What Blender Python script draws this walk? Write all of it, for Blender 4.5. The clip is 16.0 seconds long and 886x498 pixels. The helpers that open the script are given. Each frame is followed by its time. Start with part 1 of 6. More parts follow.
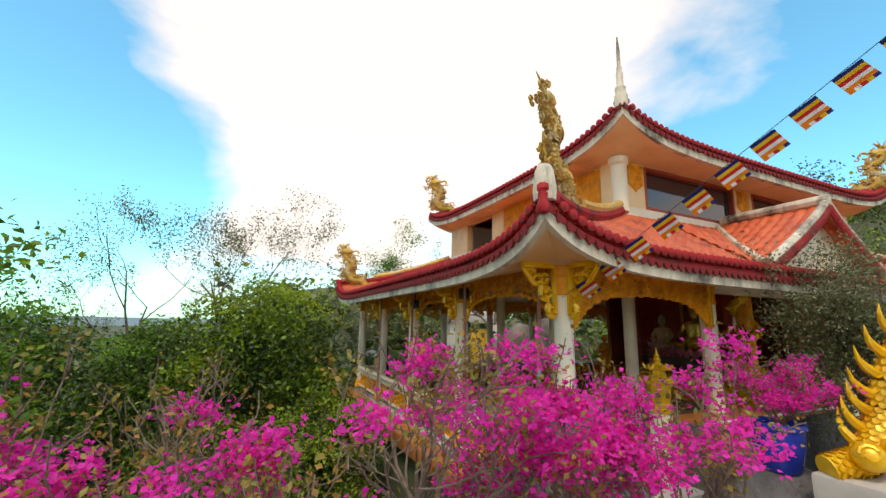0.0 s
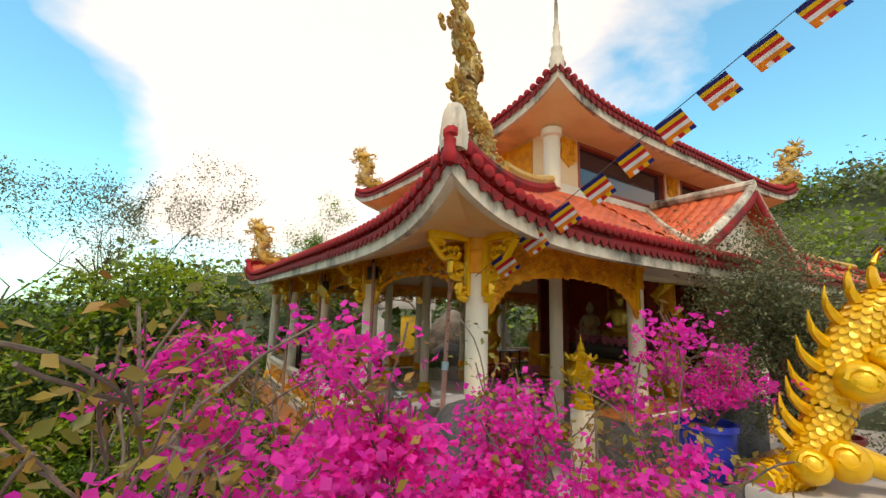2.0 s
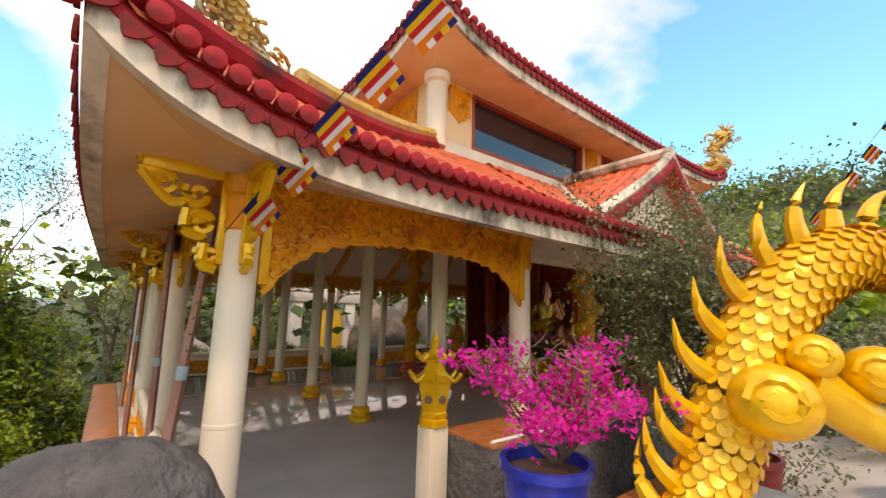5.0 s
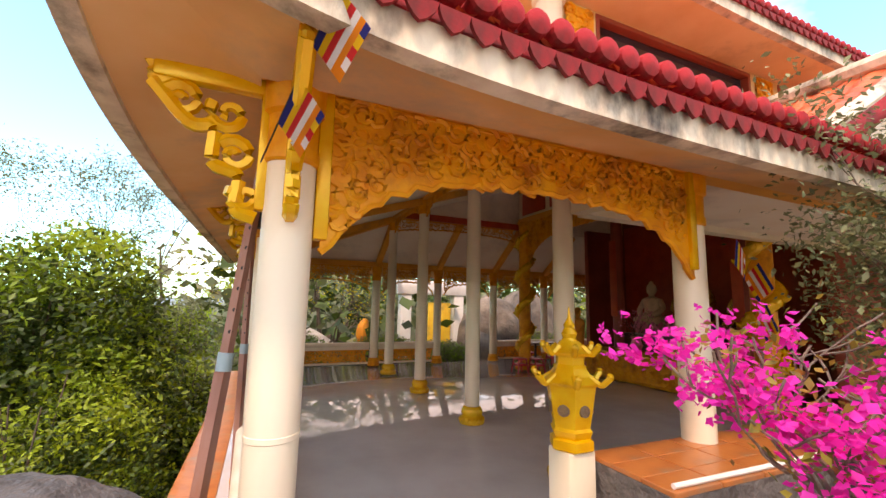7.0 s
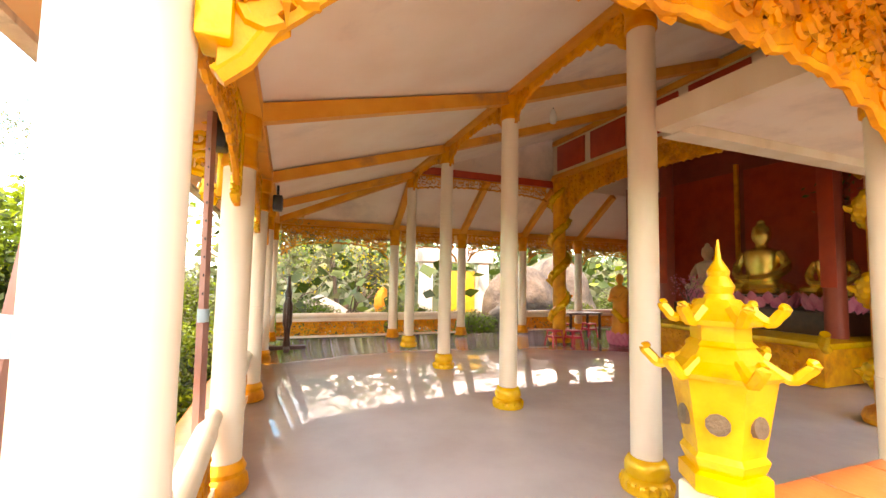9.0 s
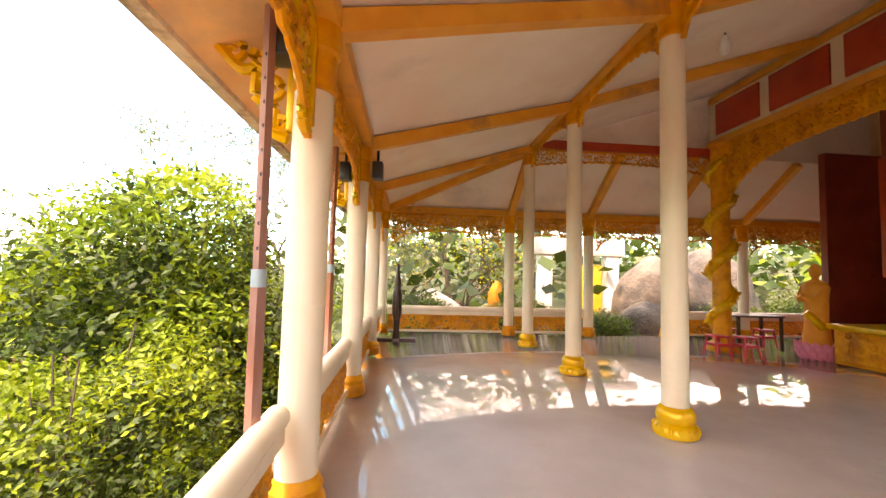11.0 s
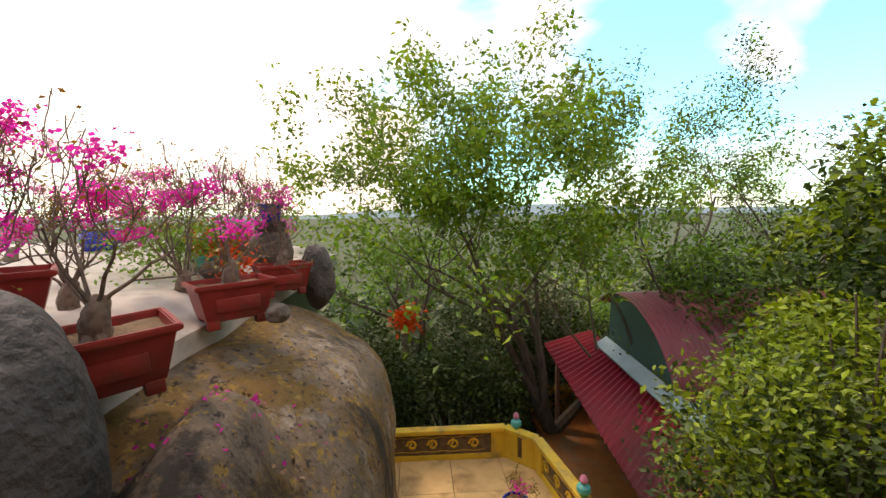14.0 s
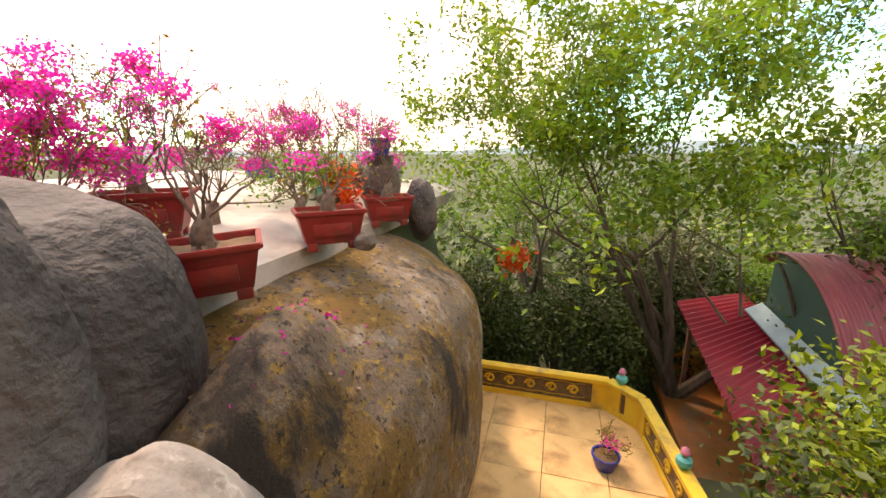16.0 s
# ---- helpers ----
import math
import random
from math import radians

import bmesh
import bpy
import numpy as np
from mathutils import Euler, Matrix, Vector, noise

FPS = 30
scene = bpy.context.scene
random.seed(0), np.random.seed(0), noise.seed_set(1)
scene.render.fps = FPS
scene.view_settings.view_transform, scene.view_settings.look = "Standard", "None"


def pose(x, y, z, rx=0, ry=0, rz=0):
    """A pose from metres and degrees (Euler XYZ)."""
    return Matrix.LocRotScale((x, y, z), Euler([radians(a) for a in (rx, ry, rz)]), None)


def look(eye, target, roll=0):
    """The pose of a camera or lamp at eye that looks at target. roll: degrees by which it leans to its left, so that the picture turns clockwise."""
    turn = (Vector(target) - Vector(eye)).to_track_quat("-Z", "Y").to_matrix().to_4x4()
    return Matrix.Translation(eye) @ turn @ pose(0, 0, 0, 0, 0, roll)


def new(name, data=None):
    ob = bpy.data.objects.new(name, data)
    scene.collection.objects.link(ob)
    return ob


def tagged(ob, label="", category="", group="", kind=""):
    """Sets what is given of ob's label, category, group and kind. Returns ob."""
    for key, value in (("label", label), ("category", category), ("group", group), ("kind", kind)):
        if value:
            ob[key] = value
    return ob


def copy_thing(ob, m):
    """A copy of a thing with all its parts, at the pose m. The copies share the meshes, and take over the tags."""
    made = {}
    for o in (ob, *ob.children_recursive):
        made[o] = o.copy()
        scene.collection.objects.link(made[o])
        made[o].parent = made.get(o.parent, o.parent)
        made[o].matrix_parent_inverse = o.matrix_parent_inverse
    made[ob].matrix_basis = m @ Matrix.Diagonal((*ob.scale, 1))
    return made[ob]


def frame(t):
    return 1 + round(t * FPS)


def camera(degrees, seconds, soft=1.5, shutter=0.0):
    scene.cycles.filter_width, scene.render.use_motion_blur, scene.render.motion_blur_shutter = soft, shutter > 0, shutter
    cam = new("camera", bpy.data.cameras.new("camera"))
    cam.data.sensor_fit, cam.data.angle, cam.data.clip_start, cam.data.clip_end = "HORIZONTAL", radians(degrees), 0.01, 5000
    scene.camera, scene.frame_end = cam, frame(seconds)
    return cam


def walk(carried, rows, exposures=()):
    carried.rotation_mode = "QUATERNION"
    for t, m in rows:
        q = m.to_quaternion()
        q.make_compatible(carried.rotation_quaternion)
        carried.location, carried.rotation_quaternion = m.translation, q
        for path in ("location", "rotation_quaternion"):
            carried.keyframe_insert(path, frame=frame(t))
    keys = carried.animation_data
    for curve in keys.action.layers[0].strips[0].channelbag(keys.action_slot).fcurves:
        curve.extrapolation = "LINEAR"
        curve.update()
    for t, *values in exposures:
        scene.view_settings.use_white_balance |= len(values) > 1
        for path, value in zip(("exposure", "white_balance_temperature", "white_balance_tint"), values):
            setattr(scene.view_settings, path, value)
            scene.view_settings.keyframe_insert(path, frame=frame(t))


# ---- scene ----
cam = camera(94.7, 16.0)
PATH = [
    (0, (0.134, 0.348, 2.107), (0.962, 2.132, 2.47), 1.1),
    (0.5, (0.308, 0.56, 2.118), (1.093, 2.37, 2.447), 1.3),
    (1, (0.48, 0.757, 2.12), (1.243, 2.58, 2.428), 1.1),
    (1.5, (0.747, 0.905, 2.066), (1.641, 2.666, 2.384), 1.2),
    (2, (1.069, 1.012, 2.078), (2.145, 2.67, 2.387), 1.6),
    (2.5, (1.406, 1.027, 2.074), (2.565, 2.629, 2.376), 1.7),
    (3, (1.785, 1.022, 2.116), (3.003, 2.58, 2.418), 1.7),
    (3.5, (2.067, 1.062, 2.144), (3.319, 2.594, 2.441), 1.7),
    (3.7, (2.187, 1.065, 2.135), (3.451, 2.587, 2.432), 1.8),
    (5.8, (3.542, 1.792, 1.869), (4.671, 3.413, 2.183), 1.4),
    (6, (3.587, 1.896, 1.841), (4.641, 3.566, 2.153), 1.4),
    (6.5, (3.653, 2.146, 1.824), (4.537, 3.915, 2.13), 1.2),
    (7, (3.715, 2.379, 1.831), (4.505, 4.196, 2.1), 1.3),
    (7.5, (3.84, 2.657, 1.787), (4.576, 4.505, 1.994), 1.5),
    (8, (3.918, 2.949, 1.735), (4.633, 4.81, 1.898), 1.4),
    (8.2, (3.945, 3.077, 1.735), (4.663, 4.938, 1.876), 1.2),
    (10.3, (4.342, 4.251, 1.452), (4.924, 6.159, 1.592), 1.5),
    (10.5, (4.343, 4.35, 1.43), (4.838, 6.283, 1.568), 1.5),
    (11, (4.328, 4.654, 1.41), (4.5, 6.642, 1.539), 1.6),
    (11.5, (4.236, 4.805, 1.356), (3.932, 6.778, 1.481), 1.1),
    (12, (4.07, 4.957, 1.29), (3.063, 6.681, 1.412), 0.7),
    (12.5, (4.08, 5.088, 1.303), (2.471, 6.272, 1.378), 0.1),
    (13, (4.179, 5.118, 1.33), (2.236, 5.593, 1.342), -0.4),
    (13.5, (4.004, 5.242, 1.314), (2.018, 5.474, 1.272), -0.7),
    (14, (3.982, 5.407, 1.286), (1.994, 5.529, 1.099), -1.0),
    (14.5, (3.887, 5.539, 1.246), (1.916, 5.58, 0.904), -1.0),
    (15, (3.826, 5.686, 1.292), (1.874, 5.572, 0.871), -0.9),
    (15.5, (3.814, 5.871, 1.278), (1.901, 5.522, 0.811), -0.8),
    (16, (3.787, 5.996, 1.268), (1.922, 5.454, 0.789), -0.5),
]
EXPO = [(0.0, -0.15, 7800, 19), (3.7, 0.05, 9000, 26), (6.0, 0.5, 8700, 36), (7.0, 0.9, 8900, 38), (8.2, 1.85, 9400, 37), (10.3, 2.9, 10100, 38), (10.8, 2.6, 10100, 39), (11.2, 1.95, 9900, 39), (12.0, 0.75, 9000, 30), (12.6, -0.1, 8500, 27), (13.3, -0.1, 8500, 27), (14.0, 0.3, 8900, 29), (15.0, 0.8, 9700, 33), (16.0, 1.0, 10000, 34)]
CLOUD_SHIFT = (0.3, 0.1, 0.0)
walk(cam, [(t, look(eye, target, roll)) for t, eye, target, roll in PATH],
     exposures=EXPO)

# ---- world and light ----
SUN_EL, SUN_AZ = 58.0, 215.0          # degrees; azimuth counted clockwise from +y
world = bpy.data.worlds.new("sky")
scene.world = world
world.use_nodes = True
wn, wl = world.node_tree.nodes, world.node_tree.links
wn.clear()
w_out = wn.new("ShaderNodeOutputWorld")
w_bg = wn.new("ShaderNodeBackground")
w_bg.inputs["Strength"].default_value = 0.13
w_sky = wn.new("ShaderNodeTexSky")
w_sky.sky_type = "NISHITA"
w_sky.sun_disc = False
w_sky.sun_elevation, w_sky.sun_rotation = radians(SUN_EL), radians(SUN_AZ)
w_sky.air_density, w_sky.dust_density, w_sky.ozone_density = 1.0, 0.6, 1.6
w_tc = wn.new("ShaderNodeTexCoord")
w_map = wn.new("ShaderNodeMapping")
w_map.inputs["Scale"].default_value = (1.0, 1.0, 2.3)
w_map.inputs["Location"].default_value = CLOUD_SHIFT
w_map.inputs["Rotation"].default_value = (0.0, 0.0, 0.6)
w_n1 = wn.new("ShaderNodeTexNoise")
w_n1.inputs["Scale"].default_value = 1.7
w_n1.inputs["Detail"].default_value = 9.0
w_n1.inputs["Roughness"].default_value = 0.52
w_n1.inputs["Distortion"].default_value = 0.35
w_ramp = wn.new("ShaderNodeValToRGB")
w_ramp.color_ramp.elements[0].position, w_ramp.color_ramp.elements[1].position = 0.41, 0.6
w_ramp.color_ramp.elements[1].color = (0.96, 0.96, 0.96, 1)
w_tint = wn.new("ShaderNodeMix")
w_tint.data_type, w_tint.blend_type = "RGBA", "MULTIPLY"
w_tint.inputs[0].default_value = 1.0
w_tint.inputs[7].default_value = (1.15, 2.9, 2.95, 1)
w_mix = wn.new("ShaderNodeMix")
w_mix.data_type = "RGBA"
w_mix.inputs[7].default_value = (9.6, 9.7, 9.8, 1)
wl.new(w_tc.outputs["Generated"], w_map.inputs["Vector"])
wl.new(w_map.outputs["Vector"], w_n1.inputs["Vector"])
w_sum = w_n1.outputs["Fac"]
# banks of cloud (+) and clear gaps (-) in the sky: direction, breadth, weight
for way, breadth, weight in (((-0.32, 0.89, 0.33), 0.075, -0.30), ((0.08, 0.86, 0.51), 0.09, 0.24), ((0.42, 0.68, 0.6), 0.12, 0.22), ((0.8, 0.44, 0.41), 0.05, -0.12), ((0.92, 0.12, 0.38), 0.05, -0.22),
                             ((-0.9, 0.06, 0.45), 0.04, -0.1), ((-0.79, 0.46, 0.41), 0.035, -0.26), ((-0.5, 0.8, 0.34), 0.05, -0.25), ((-0.8, 0.28, 0.56), 0.03, 0.16), ((-0.56, 0.64, 0.56), 0.04, 0.16),
                             ((-0.71, 0.61, 0.35), 0.012, 0.15), ((-0.9, -0.4, 0.2), 0.14, 0.2), ((-0.93, 0.04, 0.35), 0.012, 0.12)):
    w_dot = wn.new("ShaderNodeVectorMath")
    w_dot.operation = "DOT_PRODUCT"
    w_dot.inputs[1].default_value = Vector(way).normalized()
    wl.new(w_tc.outputs["Generated"], w_dot.inputs[0])
    w_lobe = wn.new("ShaderNodeMapRange")
    w_lobe.interpolation_type = "SMOOTHSTEP"
    w_lobe.inputs["From Min"].default_value, w_lobe.inputs["From Max"].default_value = 1 - breadth, 1.0
    w_lobe.inputs["To Min"].default_value, w_lobe.inputs["To Max"].default_value = 0.0, weight
    wl.new(w_dot.outputs["Value"], w_lobe.inputs["Value"])
    w_add = wn.new("ShaderNodeMath")
    wl.new(w_sum, w_add.inputs[0])
    wl.new(w_lobe.outputs["Result"], w_add.inputs[1])
    w_sum = w_add.outputs["Value"]
wl.new(w_sum, w_ramp.inputs["Fac"])
wl.new(w_sky.outputs["Color"], w_tint.inputs[6])
wl.new(w_ramp.outputs["Color"], w_mix.inputs[0])
wl.new(w_tint.outputs[2], w_mix.inputs[6])
wl.new(w_mix.outputs[2], w_bg.inputs["Color"])
wl.new(w_bg.outputs["Background"], w_out.inputs["Surface"])

sun = new("sun", bpy.data.lights.new("sun", "SUN"))
sun.data.energy, sun.data.angle, sun.data.color = 1.7, radians(6.0), (1.0, 0.93, 0.82)
_e, _a = radians(SUN_EL), radians(SUN_AZ)
sun.matrix_basis = look((math.sin(_a) * math.cos(_e) * 60, math.cos(_a) * math.cos(_e) * 60, math.sin(_e) * 60), (0, 0, 0))


# ---- materials ----
def mat(name, colour, rough=0.6, metal=0.0, other=None, scale=6.0, bump=0.15, dirt=None, dirt_amount=0.0, vary=0.0, stretch=(1, 1, 1), sheen=0.0, translucent=0.0, spec=0.5, lo=0.38, hi=0.66, bump_scale=5.0, dirt_scale=0.35, bump_dist=0.02):
    """A procedural surface: two colours mixed by a fine noise, dirt by a coarse one, with bump and change from object to object."""
    m = bpy.data.materials.new(name)
    m.use_nodes = True
    n, l = m.node_tree.nodes, m.node_tree.links
    b = n["Principled BSDF"]
    tc = n.new("ShaderNodeTexCoord")
    mp = n.new("ShaderNodeMapping")
    mp.inputs["Scale"].default_value = stretch
    l.new(tc.outputs["Object"], mp.inputs["Vector"])
    fine = n.new("ShaderNodeTexNoise")
    fine.inputs["Scale"].default_value, fine.inputs["Detail"].default_value = scale, 6.0
    l.new(mp.outputs["Vector"], fine.inputs["Vector"])
    ramp = n.new("ShaderNodeValToRGB")
    ramp.color_ramp.elements[0].position, ramp.color_ramp.elements[1].position = lo, hi
    ramp.color_ramp.elements[0].color = (*colour, 1)
    ramp.color_ramp.elements[1].color = (*(other or [c * 0.8 for c in colour]), 1)
    l.new(fine.outputs["Fac"], ramp.inputs["Fac"])
    col = ramp.outputs["Color"]
    if dirt:
        big = n.new("ShaderNodeTexNoise")
        big.inputs["Scale"].default_value, big.inputs["Detail"].default_value, big.inputs["Roughness"].default_value = scale * dirt_scale, 8.0, 0.65
        l.new(mp.outputs["Vector"], big.inputs["Vector"])
        r2 = n.new("ShaderNodeValToRGB")
        r2.color_ramp.elements[0].position, r2.color_ramp.elements[1].position = 0.62 - 0.35 * dirt_amount, 0.72 - 0.1 * dirt_amount
        l.new(big.outputs["Fac"], r2.inputs["Fac"])
        mx = n.new("ShaderNodeMix")
        mx.data_type = "RGBA"
        mx.inputs[7].default_value = (*dirt, 1)
        l.new(r2.outputs["Color"], mx.inputs[0])
        l.new(col, mx.inputs[6])
        col = mx.outputs[2]
    if vary:
        hs = n.new("ShaderNodeHueSaturation")
        rnd = n.new("ShaderNodeNewGeometry")
        mr = n.new("ShaderNodeMapRange")
        mr.inputs["To Min"].default_value, mr.inputs["To Max"].default_value = 1 - vary, 1 + vary
        l.new(rnd.outputs["Random Per Island"], mr.inputs["Value"])
        l.new(mr.outputs["Result"], hs.inputs["Value"])
        l.new(col, hs.inputs["Color"])
        col = hs.outputs["Color"]
    l.new(col, b.inputs["Base Color"])
    b.inputs["Roughness"].default_value, b.inputs["Metallic"].default_value = rough, metal
    b.inputs["Specular IOR Level"].default_value = spec
    if bump:
        bp = n.new("ShaderNodeBump")
        bp.inputs["Strength"].default_value, bp.inputs["Distance"].default_value = bump, bump_dist
        f2 = n.new("ShaderNodeTexNoise")
        f2.inputs["Scale"].default_value, f2.inputs["Detail"].default_value = scale * bump_scale, 5.0
        l.new(mp.outputs["Vector"], f2.inputs["Vector"])
        l.new(f2.outputs["Fac"], bp.inputs["Height"])
        l.new(bp.outputs["Normal"], b.inputs["Normal"])
    if translucent:
        tr = n.new("ShaderNodeBsdfTranslucent")
        l.new(col, tr.inputs["Color"])
        ms = n.new("ShaderNodeMixShader")
        ms.inputs[0].default_value = translucent
        l.new(b.outputs["BSDF"], ms.inputs[1])
        l.new(tr.outputs["BSDF"], ms.inputs[2])
        l.new(ms.outputs["Shader"], n["Material Output"].inputs["Surface"])
    return m


M_CREAM = mat("cream_paint", (0.82, 0.72, 0.56), 0.42, other=(0.75, 0.62, 0.44), scale=3, bump=0.08, dirt=(0.55, 0.46, 0.33), dirt_amount=0.12, stretch=(1, 1, 0.25))
M_WALL = mat("warm_plaster", (0.80, 0.56, 0.30), 0.6, other=(0.72, 0.46, 0.22), scale=2, bump=0.1, dirt=(0.5, 0.3, 0.16), dirt_amount=0.2)
M_CEIL = mat("white_ceiling_paint", (0.83, 0.71, 0.58), 0.65, other=(0.78, 0.62, 0.47), scale=1.2, bump=0.06, dirt=(0.55, 0.44, 0.36), dirt_amount=0.2)
M_SOFFIT = mat("soffit_paint", (0.80, 0.50, 0.25), 0.6, other=(0.74, 0.38, 0.14), scale=1.4, bump=0.08, dirt=(0.4, 0.32, 0.25), dirt_amount=0.3)
M_BEAM = mat("ochre_beam_paint", (0.82, 0.36, 0.045), 0.5, other=(0.74, 0.29, 0.03), scale=3, bump=0.1, dirt=(0.45, 0.2, 0.06), dirt_amount=0.2)
M_GOLD = mat("gold_carving_paint", (0.84, 0.36, 0.015), 0.5, other=(0.72, 0.25, 0.01), scale=7, bump=0.25, spec=0.35, dirt=(0.45, 0.13, 0.008), dirt_amount=0.3)
M_GOLD2 = mat("bright_gold_paint", (0.86, 0.50, 0.02), 0.27, other=(0.80, 0.40, 0.01), scale=8, bump=0.12, metal=0.25, dirt=(0.55, 0.24, 0.01), dirt_amount=0.2)
M_OLDGOLD = mat("weathered_gold_paint", (0.70, 0.42, 0.08), 0.5, other=(0.52, 0.28, 0.06), scale=9, bump=0.3, metal=0.2, dirt=(0.55, 0.48, 0.33), dirt_amount=0.4)
M_RED = mat("dark_red_tile", (0.40, 0.022, 0.026), 0.7, other=(0.27, 0.014, 0.018), spec=0.2, scale=5, bump=0.2, dirt=(0.05, 0.025, 0.02), dirt_amount=0.35, vary=0.15)
M_TILE = mat("orange_roof_tile", (0.66, 0.13, 0.045), 0.5, other=(0.52, 0.085, 0.03), scale=5, bump=0.2, dirt=(0.28, 0.05, 0.03), dirt_amount=0.3, vary=0.2)
M_TRIM = mat("weathered_white_trim", (0.74, 0.64, 0.50), 0.65, other=(0.60, 0.48, 0.36), scale=7, bump=0.25, dirt=(0.06, 0.045, 0.035), dirt_amount=0.42, stretch=(1, 1, 0.5))
M_REDPANEL = mat("red_lacquer", (0.52, 0.06, 0.02), 0.4, other=(0.42, 0.04, 0.015), scale=3, bump=0.06)
M_DARKRED = mat("maroon_wall", (0.34, 0.06, 0.03), 0.55, other=(0.26, 0.04, 0.02), scale=2, bump=0.08)
M_FLOOR = mat("polished_floor_tile", (0.50, 0.44, 0.41), 0.045, other=(0.44, 0.38, 0.35), scale=1.3, bump=0.02, dirt=(0.40, 0.35, 0.33), dirt_amount=0.3, bump_scale=2)
M_STEP = mat("terracotta_step_tile", (0.50, 0.17, 0.05), 0.3, other=(0.40, 0.12, 0.035), scale=5, bump=0.1, dirt=(0.3, 0.2, 0.12), dirt_amount=0.25)
M_TERRACE = mat("sand_yellow_paving", (0.78, 0.52, 0.24), 0.6, other=(0.70, 0.44, 0.20), scale=4, bump=0.15, dirt=(0.36, 0.2, 0.09), dirt_amount=0.3)
M_YELLOW = mat("yellow_wall_paint", (0.86, 0.55, 0.05), 0.55, other=(0.80, 0.46, 0.04), scale=4, bump=0.12, dirt=(0.35, 0.22, 0.08), dirt_amount=0.3)
M_ROCK = mat("granite_boulder", (0.24, 0.195, 0.155), 0.85, other=(0.14, 0.115, 0.095), scale=2.2, bump=0.7, dirt=(0.035, 0.03, 0.028), dirt_amount=0.55, bump_scale=5, bump_dist=0.08)


def rock_mat(name, layers, bump=0.9):
    """Weathered stone: colours laid over one another, each where its own noise (scale, stretch, edge) is high."""
    m = bpy.data.materials.new(name)
    m.use_nodes = True
    n, l = m.node_tree.nodes, m.node_tree.links
    bs = n["Principled BSDF"]
    tc = n.new("ShaderNodeTexCoord")
    col = None
    for k, (colour, scale, stretch, lo, hi) in enumerate(layers):
        mp = n.new("ShaderNodeMapping")
        mp.inputs["Scale"].default_value = stretch
        mp.inputs["Location"].default_value = (k * 3.7, k * 1.9, k * 5.1)
        l.new(tc.outputs["Object"], mp.inputs["Vector"])
        t = n.new("ShaderNodeTexNoise")
        t.inputs["Scale"].default_value, t.inputs["Detail"].default_value, t.inputs["Roughness"].default_value = scale, 10.0, 0.68
        l.new(mp.outputs["Vector"], t.inputs["Vector"])
        r = n.new("ShaderNodeMapRange")
        r.inputs["From Min"].default_value, r.inputs["From Max"].default_value = lo, hi
        l.new(t.outputs["Fac"], r.inputs["Value"])
        mx = n.new("ShaderNodeMix")
        mx.data_type = "RGBA"
        mx.inputs[7].default_value = (*colour, 1)
        if col is None:
            mx.inputs[6].default_value = (*[c * 0.6 for c in colour], 1)
        else:
            l.new(col, mx.inputs[6])
        l.new(r.outputs["Result"], mx.inputs[0])
        col = mx.outputs[2]
    l.new(col, bs.inputs["Base Color"])
    bs.inputs["Roughness"].default_value = 0.8
    f = n.new("ShaderNodeTexNoise")
    f.inputs["Scale"].default_value, f.inputs["Detail"].default_value, f.inputs["Roughness"].default_value = 7.0, 12.0, 0.72
    l.new(tc.outputs["Object"], f.inputs["Vector"])
    bp = n.new("ShaderNodeBump")
    bp.inputs["Strength"].default_value, bp.inputs["Distance"].default_value = bump, 0.09
    l.new(f.outputs["Fac"], bp.inputs["Height"])
    l.new(bp.outputs["Normal"], bs.inputs["Normal"])
    return m


M_ROCKOCHRE = rock_mat("lichened_boulder", (((0.27, 0.205, 0.15), 3.0, (1, 1, 1), 0.35, 0.65), ((0.44, 0.37, 0.30), 1.1, (1, 1, 1), 0.53, 0.62), ((0.22, 0.125, 0.03), 1.3, (1, 1, 1), 0.47, 0.56), ((0.38, 0.24, 0.05), 8.0, (1, 1, 1), 0.55, 0.61), ((0.035, 0.028, 0.022), 0.9, (1.2, 1.2, 0.45), 0.545, 0.62), ((0.04, 0.03, 0.022), 14.0, (1, 1, 1), 0.56, 0.62)), 1.0)
M_PALEROCK = rock_mat("pale_worn_rock", (((0.55, 0.51, 0.47), 3.0, (1, 1, 1), 0.3, 0.6), ((0.24, 0.2, 0.17), 1.6, (1, 1, 0.6), 0.55, 0.66), ((0.66, 0.63, 0.6), 6.0, (1, 1, 1), 0.55, 0.65)), 0.7)
M_DARKROCK = mat("black_boulder", (0.085, 0.078, 0.075), 0.7, other=(0.17, 0.15, 0.14), scale=2.2, bump=0.9, dirt=(0.022, 0.02, 0.02), dirt_amount=0.5, bump_scale=6, bump_dist=0.06)
M_CONC = mat("pale_concrete", (0.54, 0.49, 0.43), 0.8, other=(0.42, 0.37, 0.32), scale=2.2, bump=0.3, dirt=(0.22, 0.19, 0.16), dirt_amount=0.35)
M_SOIL = mat("dry_earth", (0.22, 0.14, 0.08), 0.95, other=(0.13, 0.085, 0.05), scale=9, bump=0.8)
M_POT = mat("dark_red_glazed_pot", (0.34, 0.035, 0.03), 0.4, other=(0.26, 0.022, 0.02), scale=6, bump=0.15, dirt=(0.14, 0.05, 0.04), dirt_amount=0.35)
M_BLUE = mat("cobalt_glazed_pot", (0.02, 0.05, 0.42), 0.2, other=(0.015, 0.03, 0.3), scale=5, bump=0.05)
M_TURQ = mat("turquoise_glaze", (0.04, 0.46, 0.42), 0.35, other=(0.03, 0.36, 0.34), scale=8, bump=0.1)
